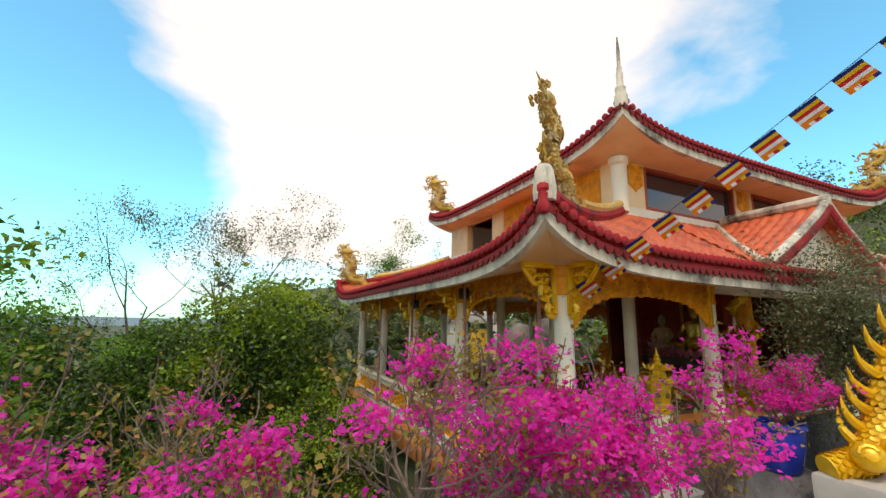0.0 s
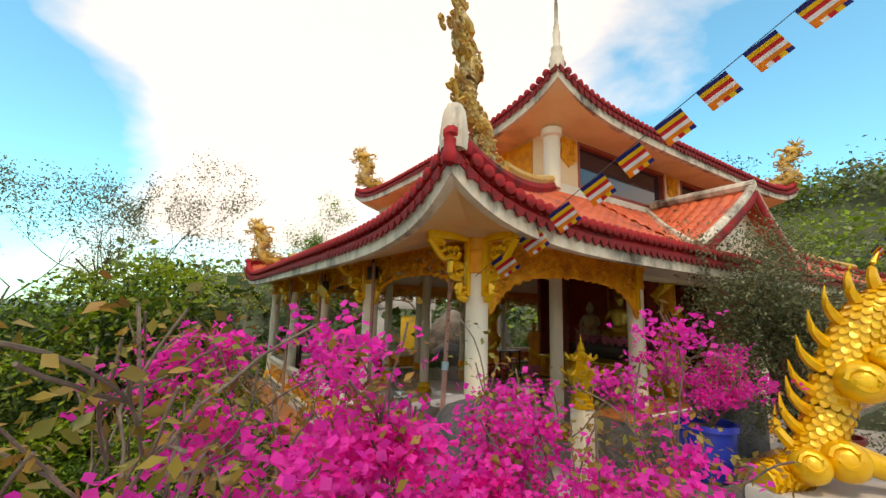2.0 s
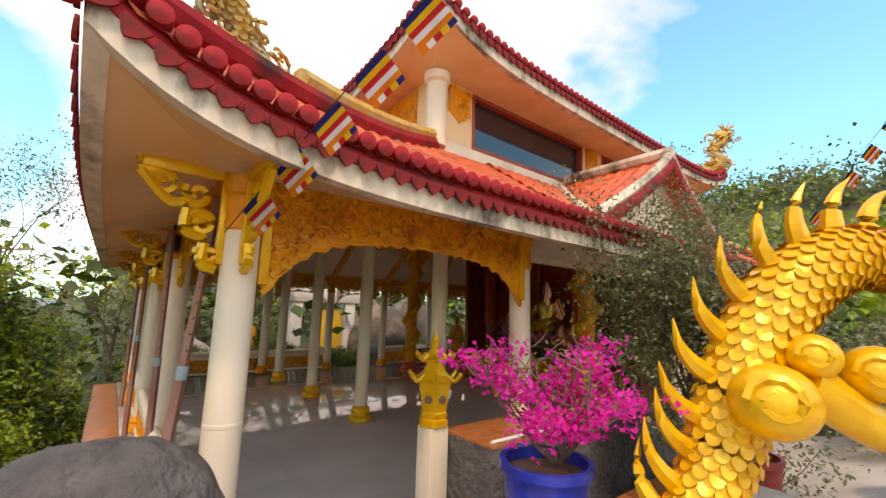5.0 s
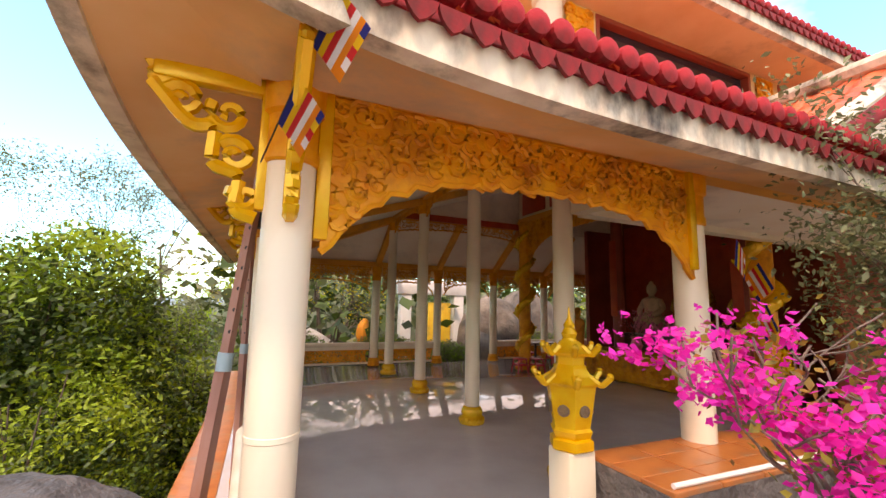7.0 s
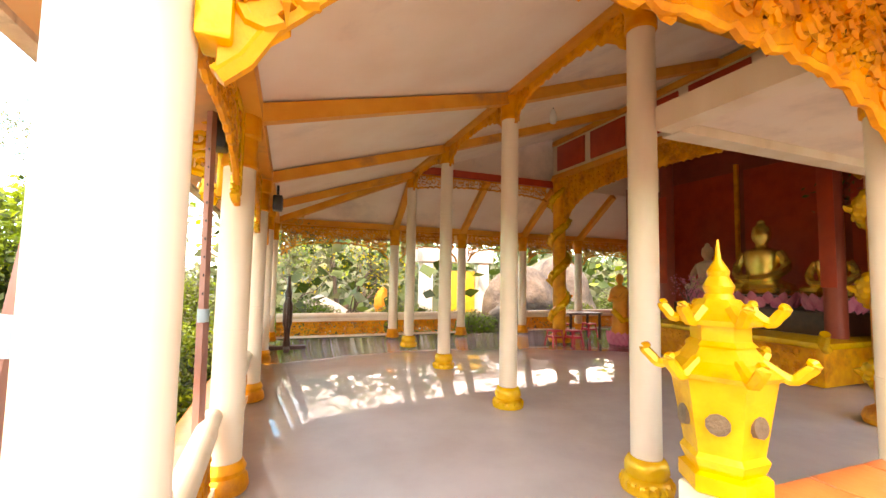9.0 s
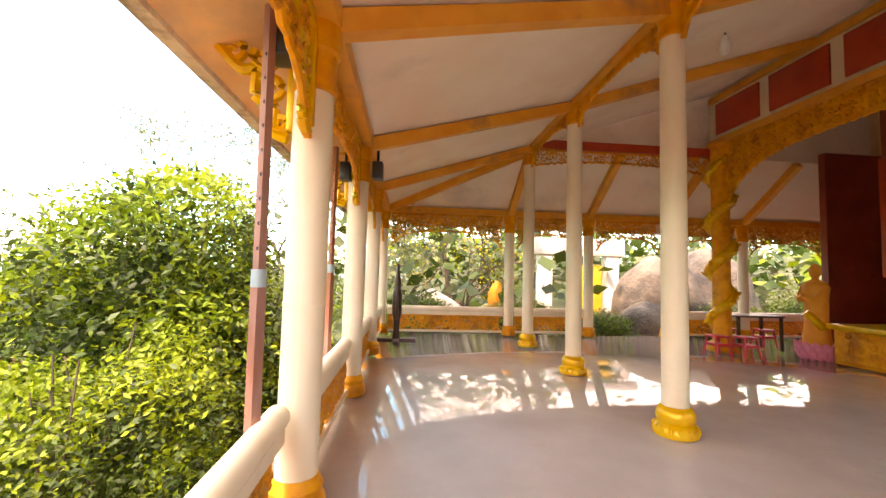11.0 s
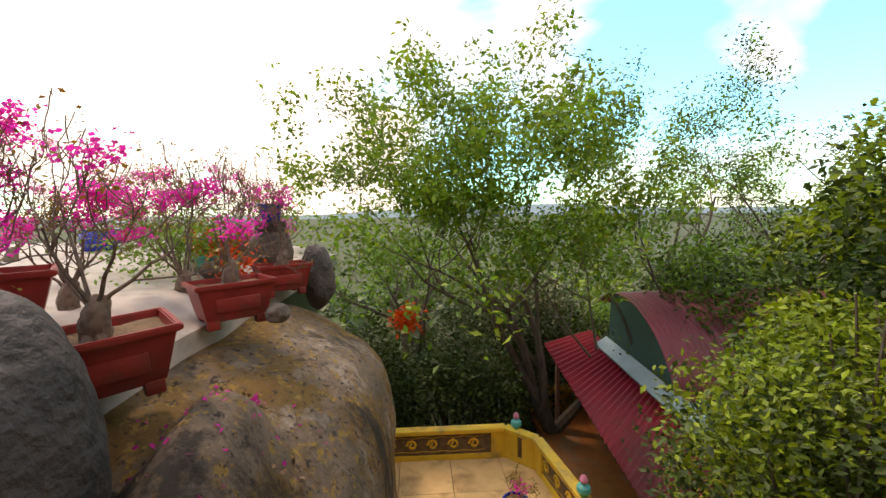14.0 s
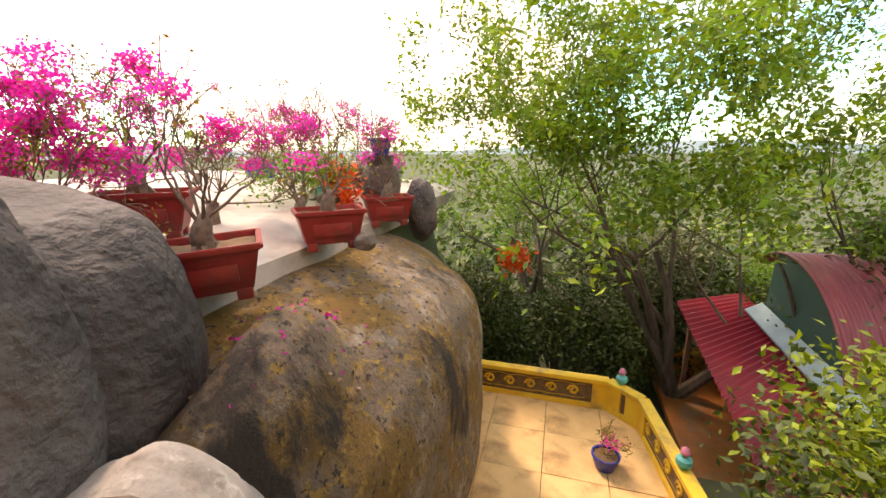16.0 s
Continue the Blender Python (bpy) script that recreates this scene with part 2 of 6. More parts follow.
M_CORR = mat("maroon_sheet_roof", (0.48, 0.022, 0.045), 0.45, other=(0.33, 0.02, 0.04), scale=1.2, bump=0.03, dirt=(0.22, 0.05, 0.05), dirt_amount=0.25)
M_CORR2 = mat("faded_pink_sheet_roof", (0.34, 0.07, 0.09), 0.5, other=(0.29, 0.05, 0.07), scale=1.2, bump=0.03, dirt=(0.22, 0.1, 0.07), dirt_amount=0.3)
M_GREENWALL = mat("dark_green_sheet", (0.035, 0.13, 0.11), 0.5, other=(0.03, 0.105, 0.09), scale=1.5, bump=0.04)
M_FLASH = mat("blue_grey_flashing", (0.30, 0.42, 0.45), 0.45, other=(0.24, 0.34, 0.37), scale=4, bump=0.05)
M_STEEL = mat("rusty_pink_steel", (0.36, 0.19, 0.15), 0.6, other=(0.28, 0.13, 0.10), scale=6, bump=0.2, dirt=(0.3, 0.09, 0.03), dirt_amount=0.4, stretch=(1, 1, 0.3))
M_BLACK = mat("black_plastic", (0.015, 0.015, 0.017), 0.4, bump=0.05)
M_DKWOOD = mat("dark_wood", (0.06, 0.025, 0.015), 0.35, other=(0.04, 0.015, 0.01), scale=10, bump=0.1)
M_GLASS = mat("dark_window_glass", (0.02, 0.025, 0.035), 0.06, bump=0.0, spec=0.9)
M_BARK = mat("grey_bark", (0.15, 0.11, 0.08), 0.9, other=(0.085, 0.06, 0.045), scale=14, bump=0.6, stretch=(1, 1, 0.3))
M_TWIG = mat("pale_twig", (0.21, 0.155, 0.115), 0.9, other=(0.12, 0.085, 0.065), scale=20, bump=0.4)
M_LEAF = mat("fresh_leaf", (0.17, 0.33, 0.025), 0.5, other=(0.09, 0.19, 0.018), scale=0.9, bump=0, vary=0.45, translucent=0.5)
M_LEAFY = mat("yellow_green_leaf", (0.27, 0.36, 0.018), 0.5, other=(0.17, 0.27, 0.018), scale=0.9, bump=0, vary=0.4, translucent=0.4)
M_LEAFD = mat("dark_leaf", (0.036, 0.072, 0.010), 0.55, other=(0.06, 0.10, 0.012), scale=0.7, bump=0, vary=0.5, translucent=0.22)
M_LEAFG = mat("grey_green_leaf", (0.21, 0.22, 0.11), 0.6, other=(0.15, 0.18, 0.08), scale=1.0, bump=0, vary=0.35, translucent=0.3)
M_LEAFB = mat("bougainvillea_leaf", (0.20, 0.19, 0.025), 0.5, other=(0.34, 0.16, 0.03), scale=4, bump=0, vary=0.4, translucent=0.35)
M_BRACT = mat("magenta_bract", (0.92, 0.045, 0.52), 0.6, other=(0.86, 0.035, 0.44), scale=5, bump=0, vary=0.22, translucent=0.55)
M_BRACT2 = mat("pale_pink_bract", (0.80, 0.16, 0.50), 0.6, other=(0.74, 0.10, 0.36), scale=5, bump=0, vary=0.25, translucent=0.4)
M_FLAME = mat("orange_flower", (0.85, 0.13, 0.015), 0.6, other=(0.75, 0.08, 0.01), scale=5, bump=0, vary=0.2, translucent=0.3)
M_WHITEFLOWER = mat("white_flower", (0.8, 0.8, 0.76), 0.6, bump=0, vary=0.1, translucent=0.3)
M_YELLOWFLOWER = mat("yellow_flower", (0.75, 0.58, 0.02), 0.6, bump=0, vary=0.2, translucent=0.3)
M_ROBE = mat("orange_cloth", (0.78, 0.30, 0.03), 0.7, other=(0.7, 0.24, 0.02), scale=4, bump=0.1)
M_SKIN = mat("painted_plaster_face", (0.72, 0.50, 0.33), 0.5, bump=0.03)
M_GILT = mat("gilt_statue", (0.80, 0.58, 0.16), 0.25, metal=0.85, other=(0.72, 0.48, 0.10), scale=6, bump=0.1)
M_PINK = mat("pink_lotus_paint", (0.75, 0.25, 0.36), 0.5, other=(0.68, 0.16, 0.28), scale=5, bump=0.05)
M_REDPLASTIC = mat("red_plastic", (0.62, 0.02, 0.03), 0.3, bump=0.02)
M_WHITE = mat("white_paint", (0.78, 0.77, 0.73), 0.5, other=(0.70, 0.69, 0.65), scale=3, bump=0.08)
M_FB = mat("flag_blue", (0.02, 0.025, 0.22), 0.8, bump=0.0, translucent=0.6)
M_FY = mat("flag_yellow", (0.85, 0.58, 0.02), 0.8, bump=0.0, translucent=0.6)
M_FR = mat("flag_red", (0.72, 0.03, 0.03), 0.8, bump=0.0, translucent=0.6)
M_FW = mat("flag_white", (0.82, 0.80, 0.78), 0.8, bump=0.0, translucent=0.6)
M_FO = mat("flag_orange", (0.85, 0.30, 0.015), 0.8, bump=0.0, translucent=0.6)


# ---- mesh tools ----
def thing(name, label, category, base=(0, 0, 0), group="", kind=""):
    ob = new(name)
    ob.empty_display_size = 0.1
    ob.matrix_basis = Matrix.Translation(base)
    return tagged(ob, label, category, group, kind)


def root_of(ob):
    m = ob.matrix_basis.copy()
    return m if ob.parent is None else root_of(ob.parent) @ ob.matrix_parent_inverse @ m


def link(name, me, material, parent=None, label="", smooth=True):
    me.materials.append(material)
    if smooth:
        me.polygons.foreach_set("use_smooth", [True] * len(me.polygons))
        me.set_sharp_from_angle(angle=radians(38))
    ob = new(name, me)
    if parent is not None:
        ob.parent = parent
        ob.matrix_parent_inverse = root_of(parent).inverted()
    return tagged(ob, label)


def part(name, bm, material, parent=None, label="", smooth=True):
    me = bpy.data.meshes.new(name)
    bmesh.ops.recalc_face_normals(bm, faces=bm.faces)
    bm.to_mesh(me)
    bm.free()
    return link(name, me, material, parent, label, smooth)


def raw(name, verts, faces, material, parent=None, label="", smooth=False):
    me = bpy.data.meshes.new(name)
    me.from_pydata([tuple(v) for v in verts], [], [tuple(f) for f in faces])
    return link(name, me, material, parent, label, smooth)


def box(bm, x0, y0, z0, x1, y1, z1, bevel=0.0):
    vs = bmesh.ops.create_cube(bm, size=1.0, matrix=Matrix.Translation(((x0 + x1) / 2, (y0 + y1) / 2, (z0 + z1) / 2)) @ Matrix.Diagonal((abs(x1 - x0), abs(y1 - y0), abs(z1 - z0), 1)))["verts"]
    if bevel:
        es = list({e for v in vs for e in v.link_edges})
        bmesh.ops.bevel(bm, geom=es, offset=bevel, segments=2, affect="EDGES", profile=0.5)
    return bm


def boxed(x0, y0, z0, x1, y1, z1, bevel=0.0):
    return box(bmesh.new(), x0, y0, z0, x1, y1, z1, bevel)


def lathe(bm, profile, at=(0, 0, 0), n=20, m=None):
    """Turn a profile of (radius, height) about the upright axis."""
    rings = []
    for r, z in profile:
        ring = []
        for k in range(n):
            a = 2 * math.pi * k / n
            v = Vector((r * math.cos(a), r * math.sin(a), z))
            v = (m @ v if m else v) + Vector(at)
            ring.append(bm.verts.new(v))
        rings.append(ring)
    for a, b in zip(rings, rings[1:]):
        for k in range(n):
            bm.faces.new((a[k], a[(k + 1) % n], b[(k + 1) % n], b[k]))
    for ring in (rings[0], rings[-1]):
        bm.faces.new(ring)
    return bm


def tube(bm, pts, radii, n=6, flat=1.0, up=(0, 0, 1)):
    """A round bar along pts; flat squeezes it across."""
    pts = [Vector(p) for p in pts]
    if not hasattr(radii, "__len__"):
        radii = [radii] * len(pts)
    rings = []
    for i, p in enumerate(pts):
        d = (pts[min(i + 1, len(pts) - 1)] - pts[max(i - 1, 0)])
        d = d.normalized() if d.length > 1e-9 else Vector((0, 0, 1))
        ref = Vector(up) if abs(d.dot(Vector(up))) < 0.95 else Vector((1, 0.2, 0))
        s = d.cross(ref).normalized()
        u = s.cross(d)
        rings.append([bm.verts.new(p + (s * math.cos(2 * math.pi * k / n) * flat + u * math.sin(2 * math.pi * k / n)) * radii[i]) for k in range(n)])
    for a, b in zip(rings, rings[1:]):
        for k in range(n):
            bm.faces.new((a[k], a[(k + 1) % n], b[(k + 1) % n], b[k]))
    bm.faces.new(rings[0])
    bm.faces.new(rings[-1])
    return bm


def spline(pts, n=8):
    """Catmull-Rom points through pts."""
    P = [Vector(p) for p in pts]
    P = [2 * P[0] - P[1]] + P + [2 * P[-1] - P[-2]]
    out = []
    for i in range(1, len(P) - 2):
        a, b, c, d = P[i - 1:i + 3]
        for k in range(n):
            t = k / n
            out.append(0.5 * (2 * b + (c - a) * t + (2 * a - 5 * b + 4 * c - d) * t * t + (3 * b - a - 3 * c + d) * t ** 3))
    out.append(P[-2])
    return out


def grid_mesh(f, nu, nv, thick=None):
    """Verts and faces of a sheet f(u, v) with u, v from 0 to 1."""
    vs = [f(i / nu, j / nv) for j in range(nv + 1) for i in range(nu + 1)]
    fs = [(j * (nu + 1) + i, j * (nu + 1) + i + 1, (j + 1) * (nu + 1) + i + 1, (j + 1) * (nu + 1) + i) for j in range(nv) for i in range(nu)]
    if thick:
        n = len(vs)
        vs = vs + [(x, y, z - thick) for x, y, z in vs]
        fs = fs + [tuple(reversed([k + n for k in q])) for q in fs]
        edge = [i for i in range(nu + 1)] + [j * (nu + 1) + nu for j in range(1, nv + 1)] + [nv * (nu + 1) + i for i in range(nu - 1, -1, -1)] + [j * (nu + 1) for j in range(nv - 1, 0, -1)]
        for a, b in zip(edge, edge[1:] + edge[:1]):
            fs.append((b, a, a + n, b + n))
    return vs, fs


def boulder(name, at, size, material, label, seed, rough=0.16, sub=5, flat=0.0, category="boulder", parent=None, power=2.0):
    """A lumpy stone; flat pulls its top level."""
    bm = bmesh.new()
    bmesh.ops.create_icosphere(bm, subdivisions=sub, radius=1.0)
    for v in bm.verts:
        p = v.co.copy()
        q = (abs(p.x) ** power + abs(p.y) ** power + abs(p.z) ** power) ** (1 / power)
        p = p / q
        o = Vector((seed * 3.1, seed * 1.7, seed))
        k = 1 + rough * noise.noise(p * 1.3 + o) * 1.6 + rough * 0.45 * noise.noise(p * 3.4 + o) + rough * 0.16 * noise.noise(p * 9 + o)
        p = p * k
        if flat and p.z > 1 - flat:
            p.z = 1 - flat + (p.z - 1 + flat) * 0.25
        v.co = Vector((p.x * size[0] + at[0], p.y * size[1] + at[1], p.z * size[2] + at[2]))
    ob = part(name, bm, material, parent)
    return ob if parent is not None else tagged(ob, label, category)


def leaves(name, centres, size, material, parent, rng, spread=0.0, droop=0.3, petals=1, label="", aspect=0.5):
    """One mesh of many small pointed blades round the centres."""
    c = np.repeat(np.asarray(centres, float), petals, axis=0)
    n = len(c)
    if spread:
        c = c + rng.normal(0, spread, (n, 3))
    a = rng.uniform(0, 2 * np.pi, n)
    el = rng.normal(-droop, 0.55, n)
    d = np.stack([np.cos(a) * np.cos(el), np.sin(a) * np.cos(el), np.sin(el)], 1)
    side = np.cross(d, rng.normal(0, 1, (n, 3)) * 0.6 + np.array([0, 0, 1.0]))
    side /= np.linalg.norm(side, axis=1, keepdims=True) + 1e-9
    up = np.cross(side, d)
    s = (size * rng.uniform(0.6, 1.3, n))[:, None]
    w = s * aspect * 0.5
    v = np.stack([c, c + d * s * 0.5 + side * w + up * s * 0.08, c + d * s, c + d * s * 0.5 - side * w + up * s * 0.08], 1).reshape(-1, 3)
    k = np.arange(n) * 4
    f = np.concatenate([np.stack([k, k + 1, k + 2], 1), np.stack([k, k + 2, k + 3], 1)])
    me = bpy.data.meshes.new(name)
    me.vertices.add(len(v))
    me.vertices.foreach_set("co", v.ravel())
    me.loops.add(len(f) * 3)
    me.loops.foreach_set("vertex_index", f.ravel().astype(np.int32))
    me.polygons.add(len(f))
    me.polygons.foreach_set("loop_start", np.arange(len(f), dtype=np.int32) * 3)
    me.update()
    return link(name, me, material, parent, label, smooth=False)


def branches(rng, start, direction, length, radius, depth, spread, out, tips, up_pull=0.25, kids=(2, 4), bend=0.25):
    """Grow a limb with its side limbs: fills out with (points, radii), tips with end points."""
    p, d = np.array(start, float), np.array(direction, float)
    d /= np.linalg.norm(d)
    pts, rad = [p.copy()], [radius]
    steps = 4
    for k in range(steps):
        d = d + rng.normal(0, bend, 3) * 0.6 + np.array([0, 0, up_pull * 0.3])
        d /= np.linalg.norm(d)
        p = p + d * length / steps
        pts.append(p.copy())
        rad.append(radius * (1 - 0.55 * (k + 1) / steps))
    out.append((pts, rad))
    if depth == 0:
        tips.extend([pts[-1], pts[-2], pts[-3]])
        return
    for _ in range(int(rng.integers(kids[0], kids[1] + 1))):
        k = int(rng.integers(2, steps + 1))
        nd = d + rng.normal(0, spread, 3) + np.array([0, 0, up_pull])
        branches(rng, pts[k], nd, length * rng.uniform(0.6, 0.85), rad[k] * 0.7, depth - 1, spread, out, tips, up_pull, kids, bend)


def tree(name, base, height, trunk_r, leaf_mat, leaf_size, per_tip, label, seed, spread=0.75, depth=4, leaf_spread=0.3, lean=(0, 0, 1), trunk_part=0.3, up_pull=0.2, kids=(2, 4), category="tree", bark=None, leaf_mat2=None, group="", stems=1, width=1.0, low=0.0):
    rng = np.random.default_rng(seed)
    ob = thing(name, label, category, base, group)
    out, tips, ends = [], [], []
    for s in range(stems):
        ld = np.array(lean, float) + (rng.normal(0, 0.35, 3) * np.array([1, 1, 0]) if stems > 1 else 0)
        branches(rng, (0, 0, 0), ld, height * trunk_part, trunk_r, depth, spread, out, tips, up_pull, kids)
        ends.append(len(out))
    tips = np.array(tips)
    top = tips[:, 2].max()
    k = height / max(top, 0.01)
    stretch = np.array([k * width, k * width, k])
    bm = bmesh.new()
    for i, (pts, rad) in enumerate(out):
        if i in ends:
            part("trunk", bm, bark or M_BARK, ob)
            bm = bmesh.new()
        if low and pts[-1][2] * k < low * height * 0.95 and rad[0] < trunk_r * 0.95:
            continue
        tube(bm, [np.asarray(base) + q * stretch for q in pts], [max(r, 0.004) for r in rad], n=5 if rad[0] < 0.05 else 7)
    part("trunk", bm, bark or M_BARK, ob)
    tips = tips[tips[:, 2] * k > low * height]
    c = np.repeat(tips * stretch + np.asarray(base), per_tip, axis=0)
    if leaf_mat2:
        pick = rng.random(len(c)) < 0.35
        leaves("crown", c[~pick], leaf_size, leaf_mat, ob, rng, leaf_spread)
        leaves("crown", c[pick], leaf_size, leaf_mat2, ob, rng, leaf_spread)
    else:
        leaves("crown", c, leaf_size, leaf_mat, ob, rng, leaf_spread)
    return ob


def bush(name, base, size, leaf_mat, leaf_size, count, label, seed, leaf_mat2=None, category="bush", group="", hollow=0.55):
    """A dense mound of leaves over a few stems, with an uneven outline."""
    rng = np.random.default_rng(seed)
    ob = thing(name, label, category, base, group)
    bm = bmesh.new()
    ends = []
    for _ in range(26):
        a, e = rng.uniform(0, 2 * np.pi), rng.uniform(0.2, 1.45)
        r = rng.uniform(0.7, 1.0)
        ends.append((math.cos(a) * math.cos(e) * r * size[0], math.sin(a) * math.cos(e) * r * size[1], math.sin(e) * r * size[2]))
        e1 = Vector(ends[-1])
        tube(bm, [Vector(base), Vector(base) + e1 * 0.45 + Vector(rng.normal(0, 0.12, 3)), Vector(base) + e1], [0.05 * size[2] / 2, 0.03, 0.008], n=5)
    part("stem", bm, M_BARK, ob)
    lobes = 20
    cen, rad = [], []
    for k in range(lobes):
        t = (k + 0.5) / lobes
        a = k * 2.4 + rng.uniform(-0.4, 0.4)
        hz = 0.22 + 0.60 * t
        reach = math.sqrt(max(0.0, 1 - (hz * 1.12) ** 2)) * rng.uniform(0.45, 0.85)
        cen.append((math.cos(a) * reach * size[0], math.sin(a) * reach * size[1], hz * size[2]))
        rad.append(rng.uniform(0.34, 0.5))
    cen, rad = np.array(cen), np.array(rad)
    which = rng.integers(0, lobes, count)
    d = rng.normal(0, 1, (count, 3))
    d[:, 2] += 0.35
    d /= np.linalg.norm(d, axis=1, keepdims=True)
    shell = hollow + (1 - hollow) * rng.random(count) ** 0.5
    girth = np.array([size[0], size[1], min(size[2] * 0.42, (size[0] + size[1]) * 0.5)])
    c = np.asarray(base) + cen[which] + d * (shell * rad[which] * rng.uniform(0.8, 1.12, count))[:, None] * girth
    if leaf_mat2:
        # up-facing leaves take the second, mostly lighter colour: light from above painted in
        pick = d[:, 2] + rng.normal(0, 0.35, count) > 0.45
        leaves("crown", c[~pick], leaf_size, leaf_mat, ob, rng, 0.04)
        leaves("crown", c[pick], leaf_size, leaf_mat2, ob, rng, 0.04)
    else:
        leaves("crown", c, leaf_size, leaf_mat, ob, rng, 0.04)
    return ob


def smooth01(a, b, x):
    t = min(1, max(0, (x - a) / (b - a)))
    return t * t * (3 - 2 * t)


# ---- ground ----
def ground_z(x, y):
    z = 0.62 - 0.55 * smooth01(0.8, 3.7, y)
    z = z + (-0.3 - z) * smooth01(3.75, 4.2, y)
    west = max(smooth01(3.3, 2.2, x) * smooth01(3.2, 4.4, y), smooth01(-1.4, -2.6, x) * smooth01(2.2, 3.6, y), smooth01(-6.5, -9.5, x))
    z = z + (-3.95 - 1.9 * smooth01(-2.0, -5.5, x) - z) * west
    z -= 9.0 * smooth01(-9, -70, x)
    z -= 5.0 * smooth01(-60, -400, x)
    z += 1.2 * smooth01(20, 40, y) * (1 - west)
    z += 21.0 * math.exp(-(((x - 82) / 27) ** 2 + ((y - 14) / 40) ** 2))
    z += 9.0 * math.exp(-(((x - 20) / 30) ** 2 + ((y - 95) / 30) ** 2))
    if west > 0.9 or y > 16:
        z += 0.12 * noise.noise(Vector((x * 0.35, y * 0.35, 0)))
    return z


def axis(lo, hi, step, far):
    out = [lo + k * step for k in range(int((hi - lo) / step) + 1)]
    d = step
    while out[-1] < far:
        d *= 1.28
        out.append(out[-1] + d)
    d = step
    while out[0] > -far:
        d *= 1.28
        out.insert(0, out[0] - d)
    return out


gx, gy = axis(-12, 20, 0.4, 3500), axis(-6, 22, 0.4, 3500)
M_GROUND = mat("grassy_earth", (0.05, 0.07, 0.025), 0.95, other=(0.085, 0.08, 0.04), scale=0.3, bump=0.6, dirt=(0.05, 0.075, 0.02), dirt_amount=0.4)
raw("ground", [(x, y, ground_z(x, y)) for y in gy for x in gx],
    [(j * len(gx) + i, j * len(gx) + i + 1, (j + 1) * len(gx) + i + 1, (j + 1) * len(gx) + i) for j in range(len(gy) - 1) for i in range(len(gx) - 1)], M_GROUND, smooth=True)
tagged(bpy.data.objects["ground"], "grassy hillside earth falling away to a wide plain", "ground", kind="structure")

# distant hills, their aerial haze painted in as a pale blue colour
M_HAZE = mat("haze_tinted_far_wood", (0.15, 0.22, 0.24), 1.0, other=(0.19, 0.26, 0.28), scale=0.004, bump=0, dirt=(0.13, 0.19, 0.17), dirt_amount=0.3)
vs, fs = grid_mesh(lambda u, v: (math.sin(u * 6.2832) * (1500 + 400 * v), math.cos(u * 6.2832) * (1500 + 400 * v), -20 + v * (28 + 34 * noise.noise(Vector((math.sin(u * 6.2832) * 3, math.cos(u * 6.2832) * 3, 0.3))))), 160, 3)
tagged(raw("backdrop", vs, fs, M_HAZE, smooth=True), "far horizon hills painted pale blue for haze", "hills", kind="structure")

# paved forecourt with large pale slabs
court = thing("pavement", "pale grey concrete forecourt before the hall", "pavement", (3, 1, 0.5), kind="structure")
vs, fs = grid_mesh(lambda u, v: (1.2 + 10.8 * u, -5 + 8.9 * v, ground_z(1.2 + 10.8 * u, -5 + 8.9 * v) + 0.04), 44, 44, 0.12)
raw("slab", vs, fs, M_CONC, court, smooth=True)

# ---- pavilion: floor and plinth ----
OX, IX, DX = 3.75, 6.87, 10.95          # outer, inner and dragon column lines
FY, BY = 4.52, 14.6                     # front and back column lines
IY = (6.15, 8.35, 10.71, 13.06)
EX0, EX1, EY0, EY1 = 2.9, 19.0, 3.73, 15.4
WX0, WX1, WY0, WY1 = 6.42, 15.55, 5.8, 13.3   # upper storey walls
ZE, ZT, LIFT = 2.91, 4.24, 0.54              # lower eave, roof top and corner lift
floor = thing("floor", "polished pale grey tiled floor reflecting the daylight", "floor", (10, 9, 0), kind="structure")
part("slab", boxed(3.45, 4.16, -0.35, 18.4, 14.7, -0.008, 0.01), M_FLOOR, floor)
plinth = part("plinth", boxed(3.5, 4.6, -4.2, 18.2, 14.6, -0.36), M_CREAM)
tagged(plinth, "cream rendered plinth wall under the hall", "wall", kind="structure")

# ---- roofs ----
def low(side, u, v, dz=0.0):
    ex0, ex1, ey0, ey1 = EX0, EX1, EY0, EY1
    tx0, tx1, ty0, ty1 = WX0, WX1, WY0, WY1
    return slope(side, u, v, (ex0, ex1, ey0, ey1), (tx0, tx1, ty0, ty1), ZE, ZT, LIFT, 0.62, dz)


def upp(side, u, v, dz=0.0):
    return slope(side, u, v, (5.82, 16.2, 5.1, 13.9), (9.6, 13.2, 9.2, 9.8), 5.58, 7.6, 0.5, 0.8, dz)


def slope(side, u, v, e, t, ze, zt, lift, soft, dz):
    x0, x1 = e[0] + (t[0] - e[0]) * v, e[1] + (t[1] - e[1]) * v
    y0, y1 = e[2] + (t[2] - e[2]) * v, e[3] + (t[3] - e[3]) * v
    if side == "front":
        x, y, w = x0 + (x1 - x0) * u, y0, x1 - x0
    elif side == "back":
        x, y, w = x0 + (x1 - x0) * u, y1, x1 - x0
    elif side == "left":
        x, y, w = x0, y0 + (y1 - y0) * u, y1 - y0
    else:
        x, y, w = x1, y0 + (y1 - y0) * u, y1 - y0
    d = min(u, 1 - u) * w
    z = ze + (zt - ze) * v ** 1.1 + lift * math.exp(-d / soft) * (1 - v) ** 2.2 + dz
    return (x, y, z)


